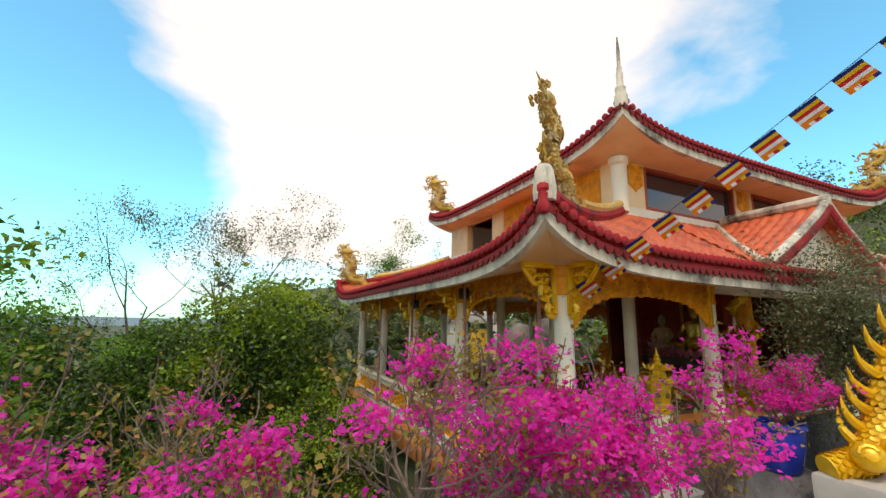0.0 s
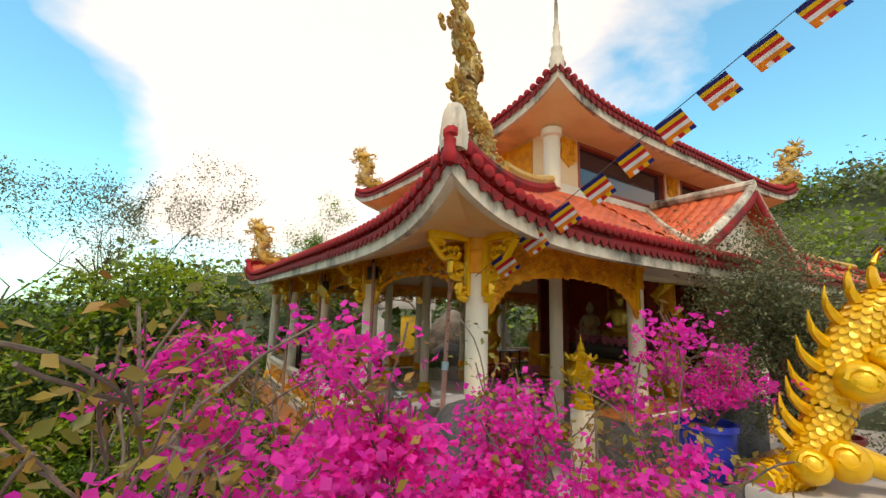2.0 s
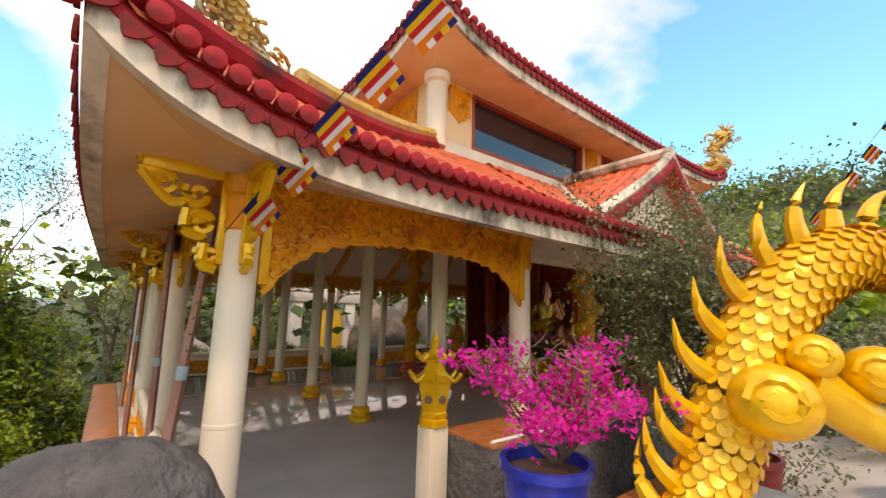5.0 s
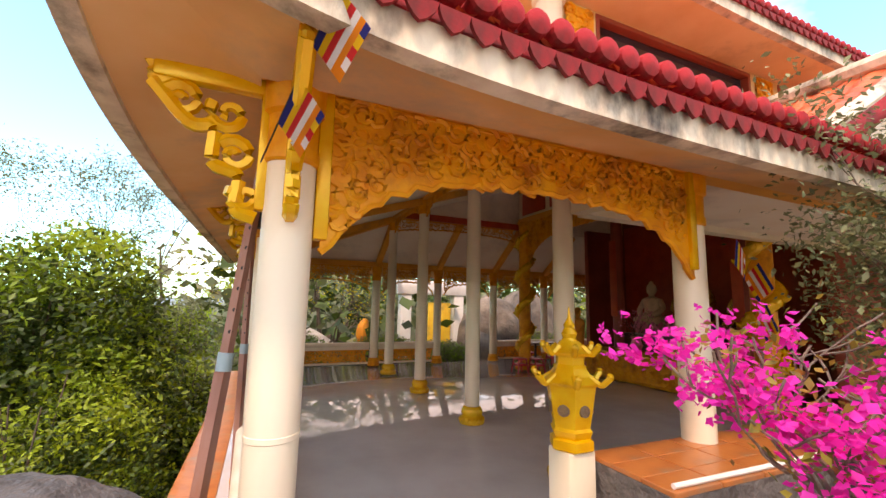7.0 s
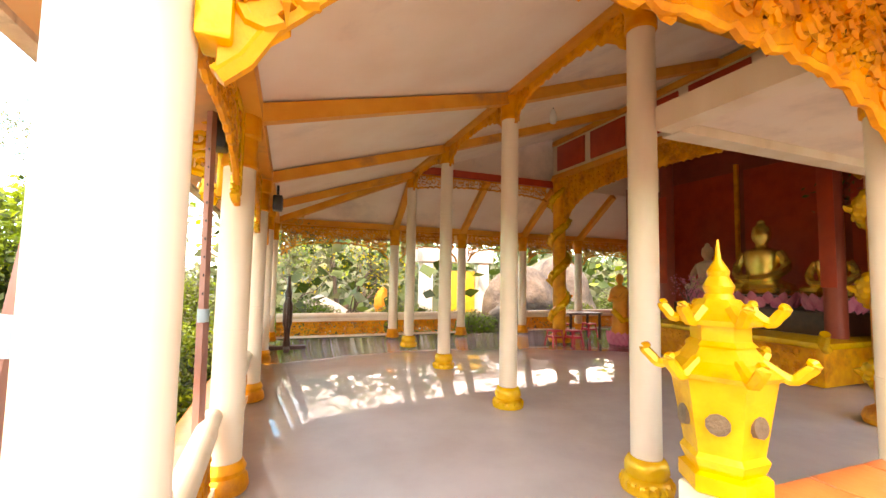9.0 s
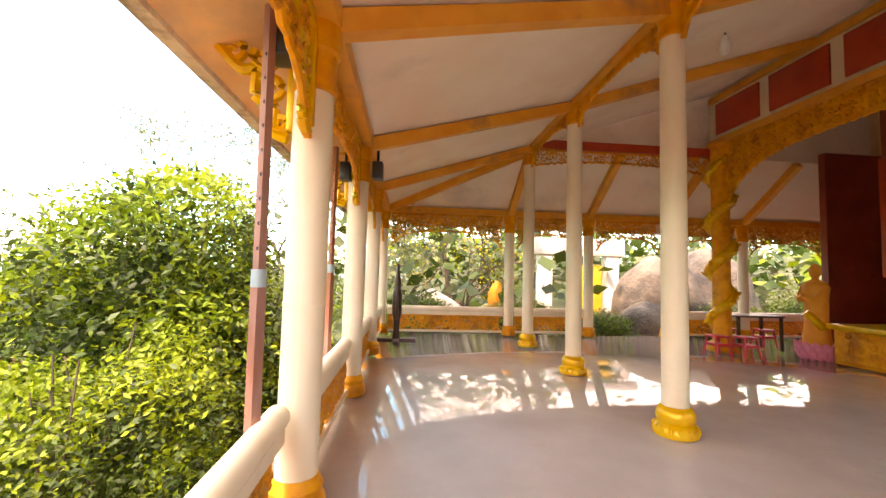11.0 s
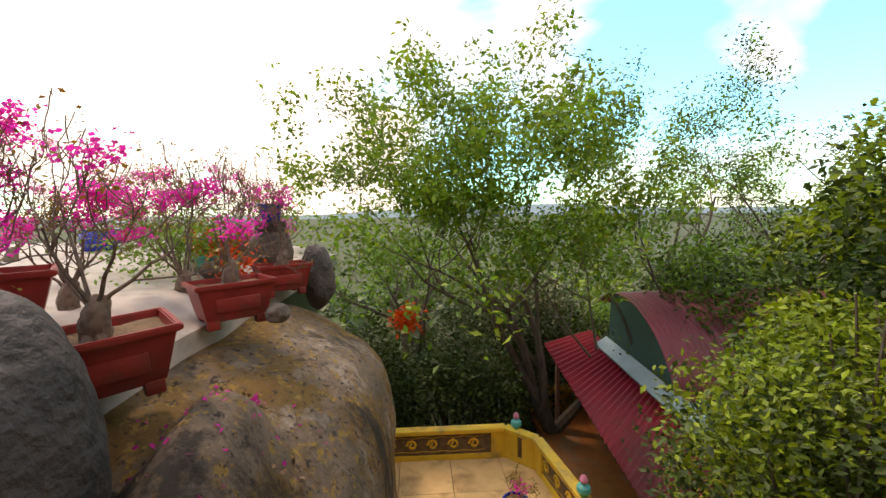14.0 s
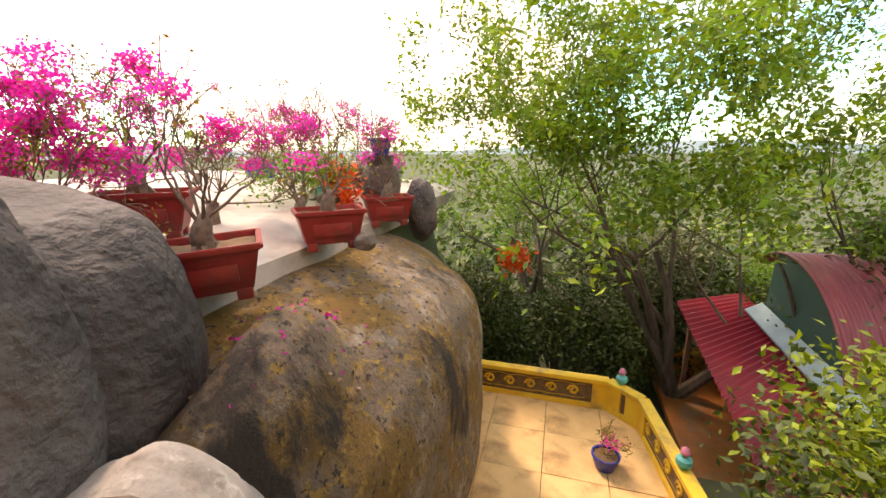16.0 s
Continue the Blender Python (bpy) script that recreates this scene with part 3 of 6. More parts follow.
def tiles(name, fn, side, parent, length, rows, material):
    """Rows of rolled tiles: rounded across, stepped down the slope."""
    nu, per = int(length / 0.055), 4
    def f(u, v):
        k = (v * rows) % 1.0 if v < 1 else 1.0
        x, y, z = fn(side, u, v)
        s = x if side in ("front", "back") else y
        bulge = 0.045 * abs(math.sin(math.pi * s / 0.22)) + 0.03 * (1 - k)
        return (x, y, z + bulge)
    vs, fs = grid_mesh(f, nu, rows * per)
    return raw(name, vs, fs, material, parent, "rolled clay tiles in rows", smooth=False)


CAP = lathe(bmesh.new(), [(0.0, -0.12), (0.06, -0.12), (0.064, -0.02), (0.06, 0.0), (0.042, 0.006), (0.015, 0.011)], n=14, m=Matrix.Rotation(radians(90), 4, "X"))
CAP_ME = bpy.data.meshes.new("eave_tile")
bmesh.ops.recalc_face_normals(CAP, faces=CAP.faces)
CAP.to_mesh(CAP_ME)
CAP.free()
CAP_ME.materials.append(M_RED)
PEND = bmesh.new()
_o = [PEND.verts.new((0.068 * math.cos(a), -0.015, 0.1 * math.sin(a) * (1 - 0.25 * abs(math.cos(a))) - 0.02)) for a in [math.pi + math.pi * k / 8 for k in range(9)]]
_f = PEND.faces.new(_o)
bmesh.ops.translate(PEND, verts=[v for f in bmesh.ops.extrude_face_region(PEND, geom=[_f])["geom"] if isinstance(f, bmesh.types.BMVert) for v in [f]], vec=(0, 0.02, 0))
bmesh.ops.recalc_face_normals(PEND, faces=PEND.faces)
PEND_ME = bpy.data.meshes.new("drip_tile")
PEND.to_mesh(PEND_ME)
PEND.free()
PEND_ME.materials.append(M_RED)


def put(name, me, parent, m, label=""):
    ob = new(name, me)
    ob.parent = parent
    ob.matrix_parent_inverse = root_of(parent).inverted()
    ob.matrix_basis = m
    return ob


def eave(fn, side, parent, length, u1=1.0, caps=True, band=0.17, skirt=0.09, step=0.135):
    """Fascia with a white weathered skirt, a dark red tile band, round tile ends and hanging drip tiles."""
    n = int(length / 0.1)
    out = {"front": (0, -1), "left": (-1, 0), "back": (0, 1), "right": (1, 0)}[side]
    def strip(z0, z1, o0, o1, th):
        def f(u, v):
            x, y, z = fn(side, u * u1, 0)
            o = o0 + (o1 - o0) * v
            return (x + out[0] * o, y + out[1] * o, z + z0 + (z1 - z0) * v)
        vs, fs = grid_mesh(f, n, 1)
        m = len(vs)
        vs = vs + [(x - out[0] * th, y - out[1] * th, z) for x, y, z in vs]
        fs = fs + [tuple(k + m for k in reversed(q)) for q in fs]
        for i in range(n):
            fs += [(i + 1, i, i + m, i + 1 + m), (n + 1 + i, n + 2 + i, n + 2 + i + m, n + 1 + i + m)]
        fs += [(0, n + 1, n + 1 + m, m), (n, n + m, 2 * n + 1 + m, 2 * n + 1)]
        return vs, fs
    raw("fascia", *strip(-skirt - 0.13, -0.06, 0.012, 0.012, 0.10), M_TRIM, parent, "weathered white scalloped eave board", smooth=True)
    raw("tile_band", *strip(-0.07, band - 0.07, 0.025, -0.05, 0.12), M_RED, parent, "dark red band of eave tiles", smooth=True)
    if not caps:
        return
    k = 0.06
    while k < length * u1 - 0.05:
        p, q = Vector(fn(side, k / length, 0)), Vector(fn(side, (k + 0.02) / length, 0))
        t = (q - p).normalized()
        o = Vector((out[0], out[1], 0))
        n3 = t.cross(o) if t.cross(o).z > 0 else o.cross(t)
        m = Matrix((t, -o, n3)).transposed().to_4x4() if t.cross(-o).dot(n3) > 0 else Matrix((-t, -o, n3)).transposed().to_4x4()
        put("eave_tile", CAP_ME, parent, Matrix.Translation(p + o * 0.03 + n3 * (band - 0.055)) @ m)
        put("drip_tile", PEND_ME, parent, Matrix.Translation(p + o * 0.045 + n3 * 0.0) @ m)
        k += step


roof = thing("roof", "curved pagoda roof of red clay tiles with upturned corners", "roof", (11, 9, 3), kind="structure")
for side, ln in (("front", EX1 - EX0), ("left", EY1 - EY0), ("back", EX1 - EX0), ("right", EY1 - EY0)):
    tiles("roof_tiles", low, side, roof, ln, 15, M_TILE)
    eave(low, side, roof, ln, caps=side in ("front", "left"), u1=1.0)
uroof = thing("roof", "upper pagoda roof of dark red tiles with orange soffit", "roof", (11, 9, 6), kind="structure")
for side, ln in (("front", 10.38), ("left", 8.8), ("back", 10.38), ("right", 8.8)):
    tiles("roof_tiles", upp, side, uroof, ln, 14, M_RED)
    eave(upp, side, uroof, ln, caps=side in ("front", "left"), band=0.15, skirt=0.1, step=0.15)


def under(fn, side, to, z1, drop):
    def f(u, v):
        x, y, z = fn(side, u, 0)
        x1 = to[0] + (to[1] - to[0]) * u if side in ("front", "back") else (to[0] if side == "left" else to[1])
        y1 = to[2] + (to[3] - to[2]) * u if side in ("left", "right") else (to[2] if side == "front" else to[3])
        k = v ** 0.8
        return (x + (x1 - x) * v, y + (y1 - y) * v, (z - drop) + (z1 - z + drop) * k)
    return grid_mesh(f, 90, 6, 0.04)


for side in ("front", "left", "back", "right"):
    raw("soffit", *under(low, side, (OX - 0.12, 18.2, FY - 0.12, BY + 0.12), 2.92, 0.17), M_SOFFIT, roof, "cream and ochre painted soffit", smooth=True)
    raw("soffit", *under(upp, side, (WX0, WX1, WY0, WY1), 5.42, 0.18), M_WALL, uroof, "orange painted soffit", smooth=True)

# dark hip ridges
hip = thing("roof_ridge", "gold and white moulded hip ridge on the tiled roof", "ridge", (3, 4, 3), kind="structure")
for cx, cy, tx, ty in ((EX0, EY0, WX0, WY0), (EX0, EY1, WX0, WY1), (EX1, EY0, WX1, WY0)):
    pts = []
    for k in range(13):
        v = k / 12
        z = ZE + (ZT - ZE) * v ** 1.1 + LIFT * (1 - v) ** 2.2
        pts.append((cx + (tx - cx) * v, cy + (ty - cy) * v, z + 0.09))
    part("hip_bar", tube(bmesh.new(), pts, 0.1, n=8), M_RED, hip)
    part("hip_cap", tube(bmesh.new(), [(p[0], p[1], p[2] + 0.13) for p in pts[4:]], 0.085, n=8), M_OLDGOLD, hip, "flat gold ridge band")

# ---- upper storey ----
up = thing("wall_upper", "orange plastered upper storey with cream base", "wall", (11, 9, 4.4), kind="structure")
part("base_band", boxed(WX0, WY0, ZT + 0.02, WX1, WY0 + 0.2, 4.45), M_CREAM, up)
part("side_base", boxed(WX0, WY0 + 0.2, ZT + 0.02, WX0 + 0.2, WY1, 4.45), M_CREAM, up)
part("top_band", boxed(WX0, WY0, 5.36, WX1, WY0 + 0.2, 5.7), M_WALL, up)
part("side_top", boxed(WX0, WY0 + 0.2, 5.36, WX0 + 0.2, WY1, 5.7), M_WALL, up)
part("inner_gable", boxed(IX, 13.1, 4.2, 15.0, 13.17, 5.6), M_CEIL, up)
part("inner_gable", boxed(IX, 6.12, 4.2, 15.0, 6.19, 5.6), M_CEIL, up)
part("back_wall", boxed(WX0 + 0.2, WY1 - 0.12, ZT + 0.02, WX1, WY1, 5.7), M_WALL, up)
part("east_wall", boxed(WX1 - 0.2, WY0 + 0.2, 4.2, WX1, WY1 - 0.12, 5.7), M_WALL, up)
for x0, x1 in ((WX0, 7.14), (10.15, 10.85), (13.6, WX1)):
    part("pier", boxed(x0, WY0, 4.45, x1, WY0 + 0.2, 5.36), M_WALL, up)
for y0, y1 in ((WY0 + 0.2, 6.25), (7.75, 8.35), (9.85, 10.45), (12.0, WY1 - 0.12)):
    part("side_pier", boxed(WX0, y0, 4.45, WX0 + 0.2, y1, 5.36), M_WALL, up)
part("corner_post", lathe(bmesh.new(), [(0.15, 4.3), (0.15, 5.24), (0.19, 5.28), (0.19, 5.4)], (WX0 + 0.04, WY0 + 0.02, 0), 20), M_CREAM, up)


def window(x0, x1, z0, z1, y):
    w = thing("window_1", "wide dark glazed window with a maroon frame", "window", (x0, y, z0), kind="structure")
    part("pane", boxed(x0 + 0.05, y + 0.1, z0 + 0.05, x1 - 0.05, y + 0.112, z1 - 0.05), M_GLASS, w)
    for a in ((x0, z0, x1, z0 + 0.06), (x0, z1 - 0.06, x1, z1), (x0, z0 + 0.06, x0 + 0.06, z1 - 0.06), (x1 - 0.06, z0 + 0.06, x1, z1 - 0.06)):
        part("window_frame", boxed(a[0], y - 0.012, a[1], a[2], y + 0.13, a[3], 0.008), M_DARKRED, w)
    return w


window(7.14, 10.15, 4.45, 5.36, WY0)
window(10.85, 13.6, 4.45, 5.36, WY0)

# gabled porch roof
gab = thing("porch_roof", "gabled porch roof of orange clay tiles with white verges", "roof", (8.8, 5, 3.4), kind="structure")
GX, GZ, GHW, GY = 9.55, 4.4, 2.1, 3.98
for sgn in (-1, 1):
    def gf(u, v, sgn=sgn):
        k = (v * 9) % 1.0 if v < 1 else 1
        y = GY + (WY0 - GY) * u
        s = 1 - v
        base = ZE + 0.03 + (ZT - ZE) * max(0.0, (y - EY0) / (WY0 - EY0)) ** 1.1
        return (GX + sgn * GHW * s, y, max(base, GZ - 1.3 * s ** 0.85) + 0.045 * abs(math.sin(math.pi * y / 0.2)) + 0.035 * (1 - k))
    raw("gable_tiles", *grid_mesh(gf, 50, 36, 0.02), M_TILE, gab, "orange clay tiles", smooth=False)
    pts = [(GX + sgn * GHW * (1 - v / 8), GY - 0.05, GZ + 0.07 - 1.3 * (1 - v / 8) ** 0.85) for v in range(9)]
    part("verge", tube(bmesh.new(), pts, 0.075, n=8), M_TRIM, gab, "white plaster verge roll")
    part("verge_tiles", tube(bmesh.new(), [(x, GY - 0.09, z - 0.12) for x, y, z in pts], 0.1, n=8, flat=0.4), M_RED, gab)
    part("valley", tube(bmesh.new(), [(GX + sgn * GHW, GY, 3.16), (GX + sgn * GHW * 0.55, GY + 0.92, 3.72), (GX + sgn * 0.2, WY0 - 0.05, 4.32)], 0.06, n=6), M_TRIM, gab, "white plaster valley roll")
part("ridge", tube(bmesh.new(), [(GX, GY - 0.1, GZ + 0.1), (GX, WY0 - 0.02, GZ + 0.1)], 0.1, n=8), M_TRIM, gab)
bm = bmesh.new()
q = [bm.verts.new(p) for p in ((GX - 1.95, GY + 0.2, 3.0), (GX + 1.95, GY + 0.2, 3.0), (GX + 1.0, GY + 0.2, 3.68), (GX, GY + 0.2, 4.3), (GX - 1.0, GY + 0.2, 3.68))]
g = bm.faces.new(q)
r = bmesh.ops.extrude_face_region(bm, geom=[g])
bmesh.ops.translate(bm, verts=[v for v in r["geom"] if isinstance(v, bmesh.types.BMVert)], vec=(0, 0.1, 0))
part("gable_wall", bm, M_CREAM, gab)


# ---- columns ----
def column(kind):
    if kind == "outer":
        c = thing("column", "round cream column with gold base and gold capital", "column", group="columns of the hall")
        part("shaft", lathe(bmesh.new(), [(0.122, 0.0), (0.122, 1.19), (0.122, 1.2), (0.125, 1.203), (0.125, 1.227), (0.122, 1.23), (0.122, 1.24), (0.12, 2.5)], n=28), M_CREAM, c)
        part("capital", lathe(bmesh.new(), [(0.126, 2.5), (0.136, 2.512), (0.136, 2.56), (0.126, 2.58), (0.128, 2.74), (0.15, 2.76), (0.155, 2.92)], n=28), M_GOLD, c, "gold painted capital")
        part("base", lathe(bmesh.new(), [(0.17, 0.0), (0.182, 0.03), (0.17, 0.1), (0.145, 0.13), (0.158, 0.17), (0.126, 0.23)], n=28), M_GOLD, c, "gold moulded base")
    else:
        c = thing("column", "tall slender cream column with gold moulded base", "column", group="columns of the hall")
        part("shaft", lathe(bmesh.new(), [(0.118, 0.2), (0.116, 2.0), (0.113, 3.8)], n=28), M_CREAM, c)
        prof = [(0.195, 0.0), (0.205, 0.04), (0.185, 0.09), (0.155, 0.115), (0.17, 0.15), (0.165, 0.2), (0.145, 0.24), (0.12, 0.26)]
        part("base", lathe(bmesh.new(), prof, n=28), M_GOLD2, c, "gold lotus moulded base")
        bm = bmesh.new()
        for k in range(16):
            a = 2 * math.pi * k / 16
            lathe(bm, [(0.0, 0.02), (0.03, 0.04), (0.026, 0.08), (0.0, 0.1)], (0.18 * math.cos(a), 0.18 * math.sin(a), 0), 6)
        part("petals", bm, M_GOLD2, c)
        part("capital", lathe(bmesh.new(), [(0.12, 3.8), (0.132, 3.815), (0.132, 3.89), (0.122, 3.91), (0.13, 4.0), (0.155, 4.05), (0.16, 4.12)], n=28), M_GOLD, c, "gold painted capital")
    return c


c_out, c_in = column("outer"), column("inner")
OUT = [(3.8, FY), (3.72, 7.19), (3.71, 9.6), (3.71, 12.05), (3.74, BY), (6.86, 4.6), (10.9, FY), (14.9, FY), (18.1, FY), (6.85, BY), (8.88, BY), (10.95, BY), (13.07, BY), (15.5, BY), (18.1, BY)]
c_out.matrix_basis = pose(*OUT[0], 0)
for x, y in OUT[1:]:
    copy_thing(c_out, pose(x, y, 0))
INN = [(6.88, 6.15)] + [(IX, y) for y in IY[1:]]
c_in.matrix_basis = pose(*INN[0], 0)
for x, y in INN[1:]:
    copy_thing(c_in, pose(x, y, 0))

# lintels, ceiling and rafters
lint = thing("lintel", "ochre painted beams over the outer columns", "beam", (OX, 9, 2.9), kind="structure")
part("beam", boxed(OX - 0.12, FY, 2.92, OX + 0.12, BY + 0.12, 3.06), M_BEAM, lint)
part("beam", boxed(OX - 0.12, FY - 0.12, 2.921, 18.2, FY + 0.12, 3.061), M_BEAM, lint)
part("beam", boxed(OX + 0.12, BY - 0.12, 2.92, 18.2, BY + 0.12, 3.06), M_BEAM, lint)
part("inner_beam", boxed(IX - 0.1, 6.05, 4.1, IX + 0.1, 13.16, 4.23), M_BEAM, lint)
part("cross_beam", boxed(IX + 0.1, 12.96, 4.18, DX, 13.16, 4.36), M_REDPANEL, lint, "dark red cross beam")
part("cross_beam", boxed(IX + 0.1, 6.05, 4.1, DX, 6.25, 4.26), M_BEAM, lint)
cv, cf = [], []


def sheet(a, b, c, d, th=0.06):
    k = len(cv)
    for p in (a, b, c, d):
        cv.append(p)
    for p in (a, b, c, d):
        cv.append((p[0], p[1], p[2] + th))
    cf.extend([(k, k + 3, k + 2, k + 1), (k + 4, k + 5, k + 6, k + 7), (k, k + 1, k + 5, k + 4), (k + 1, k + 2, k + 6, k + 5), (k + 2, k + 3, k + 7, k + 6), (k + 3, k, k + 4, k + 7)])


CO, CI = 3.04, 4.2                     # ceiling at the outer and inner beams
sheet((OX, FY, CO), (OX, BY, CO), (IX, IY[3], CI), (IX, IY[0], CI))
sheet((OX, BY, CO), (18.1, BY, CO), (DX + 4, IY[3], CI), (IX, IY[3], CI))
sheet((OX, FY, CO), (IX, IY[0], CI), (DX + 4, IY[0], CI), (18.1, FY, CO))
sheet((IX, IY[0], CI), (IX, IY[3], CI), (DX, IY[3] - 0.2, 5.55), (DX, IY[0] + 0.2, 5.55))
sheet((DX, IY[0] + 0.05, 5.52), (DX, IY[3] - 0.05, 5.52), (14.9, IY[3] - 0.05, 5.52), (14.9, IY[0] + 0.05, 5.52))
sheet((7.1, FY + 0.13, 2.98), (17.8, FY + 0.13, 2.98), (17.8, 5.95, 2.98), (7.1, 5.95, 2.98), 0.05)
part("front_beam", boxed(6.9, FY + 0.13, 2.9, 7.08, 6.03, 3.1), M_CREAM, lint, "cream painted beam")
part("front_beam", boxed(7.1, 5.96, 2.9, 17.8, 6.14, 3.1), M_CREAM, lint, "cream painted beam")
tagged(raw("ceiling", cv, cf, M_CEIL), "white painted sloping ceiling between ochre rafters", "ceiling", kind="structure")
raft = thing("rafters", "ochre painted sloping rafters under the white ceiling", "rafters", (5, 9, 3.5), kind="structure")


def rafter(a, b, w=0.075, h=0.15):
    a, b = Vector(a), Vector(b)
    t = (b - a).normalized()
    s = t.cross(Vector((0, 0, 1))).normalized() * w
    n3 = s.cross(t).normalized()
    n3 = n3 if n3.z > 0 else -n3
    bm = bmesh.new()
    q = [bm.verts.new(p + o) for p in (a, b) for o in (-s, s, s - n3 * h, -s - n3 * h)]
    for f in ((0, 1, 2, 3), (7, 6, 5, 4), (0, 4, 5, 1), (1, 5, 6, 2), (2, 6, 7, 3), (3, 7, 4, 0)):
        bm.faces.new([q[k] for k in f])
    part("rafter", bm, M_BEAM, raft)


for y0, y1 in ((7.19, IY[1]), (9.6, IY[2]), (12.05, IY[3] - 0.2)):
    rafter((OX, y0, CO - 0.01), (IX, y1, CI - 0.01))
rafter((OX, FY + 0.05, CO - 0.01), (IX, IY[0], CI - 0.01))
rafter((OX, BY - 0.05, CO - 0.01), (IX, IY[3], CI - 0.01))
for x0, x1 in ((6.85, IX), (8.88, 8.88), (10.95, 10.95), (13.07, 13.07), (15.5, 14.5)):
    rafter((x0, BY, CO - 0.01), (x1, IY[3], CI - 0.01))
    rafter((x0, FY, CO - 0.01), (x1, IY[0], CI - 0.01))
for y in IY[1:3]:
    rafter((IX, y, CI - 0.01), (DX, y, 5.54))
from mathutils.bvhtree import BVHTree


# ---- rocks and terrace on the west side ----
conc = thing("terrace", "pale worn concrete terrace on top of the rock", "terrace", (-2, 0, 0.5), kind="structure")
vs, fs = grid_mesh(lambda u, v: (-6.4 + 7.9 * u, -5 + 8.35 * v, max(0.62 - 0.55 * smooth01(0.8, 3.7, -5 + 8.35 * v), 0.42 - 0.24 * smooth01(2.6, 3.35, -5 + 8.35 * v)) + 0.05 + 0.006 * noise.noise(Vector((u * 9, v * 9, 0)))), 40, 40, 0.25)
raw("slab", vs, fs, M_CONC, conc, smooth=True)
boulder("boulder", (-0.25, 2.05, -2.27), (3.45, 2.98, 2.52), M_ROCKOCHRE, "huge weathered boulder with ochre lichen carrying flower pots", 3, 0.055, 6, power=2.9)
boulder("boulder", (-1.6, 3.9, -2.6), (1.15, 0.75, 1.9), M_ROCK, "rounded grey boulder leaning under the great rock", 8, 0.10, 5)
boulder("boulder", (1.6, 4.05, -1.9), (1.5, 0.75, 1.95), M_ROCKOCHRE, "brown lichened shoulder of rock with fallen petals", 12, 0.08, 5)
boulder("boulder", (2.3, 3.05, 0.05), (0.78, 0.86, 1.03), M_DARKROCK, "smooth black boulder beside the hall entrance", 5, 0.07, 5, power=2.3)
boulder("boulder", (5.1, 2.95, 0.28), (0.62, 0.45, 0.5), M_DARKROCK, "low dark rock under the blue pot", 21, 0.1, 4, flat=0.1)
boulder("boulder", (3.14, 3.64, 0.25), (0.62, 0.5, 1.14), M_DARKROCK, "dark grey boulder beside the corner column", 6, 0.08, 5, power=2.3)
boulder("boulder", (3.05, 4.55, -1.2), (0.5, 0.9, 1.15), M_ROCK, "grey rock against the plinth", 31, 0.14, 4)
rngp = np.random.default_rng(5)
pet = thing("fallen_petals", "fallen magenta petals and dry leaves on the rock", "petals", (1.4, 4.1, 0.15), kind="stuff")


def top_of(obs, x, y, z0=3.0):
    """The highest point of some meshes, given in world places, at (x, y)."""
    best = None
    for tr in obs:
        h = tr.ray_cast(Vector((x, y, z0)), Vector((0, 0, -1)))
        if h[0] is not None and (best is None or h[0].z > best):
            best = h[0].z
    return best


ROCKS = [BVHTree.FromPolygons([v.co.copy() for v in o.data.vertices], [tuple(p.vertices) for p in o.data.polygons]) for o in scene.objects if o.name.startswith("boulder") and o.type == "MESH"]
cs = []
for k in range(170):
    x, y = rngp.normal(1.3, 0.5), rngp.normal(4.15, 0.3)
    zz = top_of(ROCKS[:3], x, y)
    if zz is not None and zz > -0.6:
        cs.append((x, y, zz + 0.008))
leaves("petal", cs[:70], 0.04, M_BRACT, pet, rngp, 0.0, 0.0, aspect=0.9)
leaves("dry_leaf", cs[70:], 0.05, M_SOIL, pet, rngp, 0.0, 0.0, aspect=0.7)


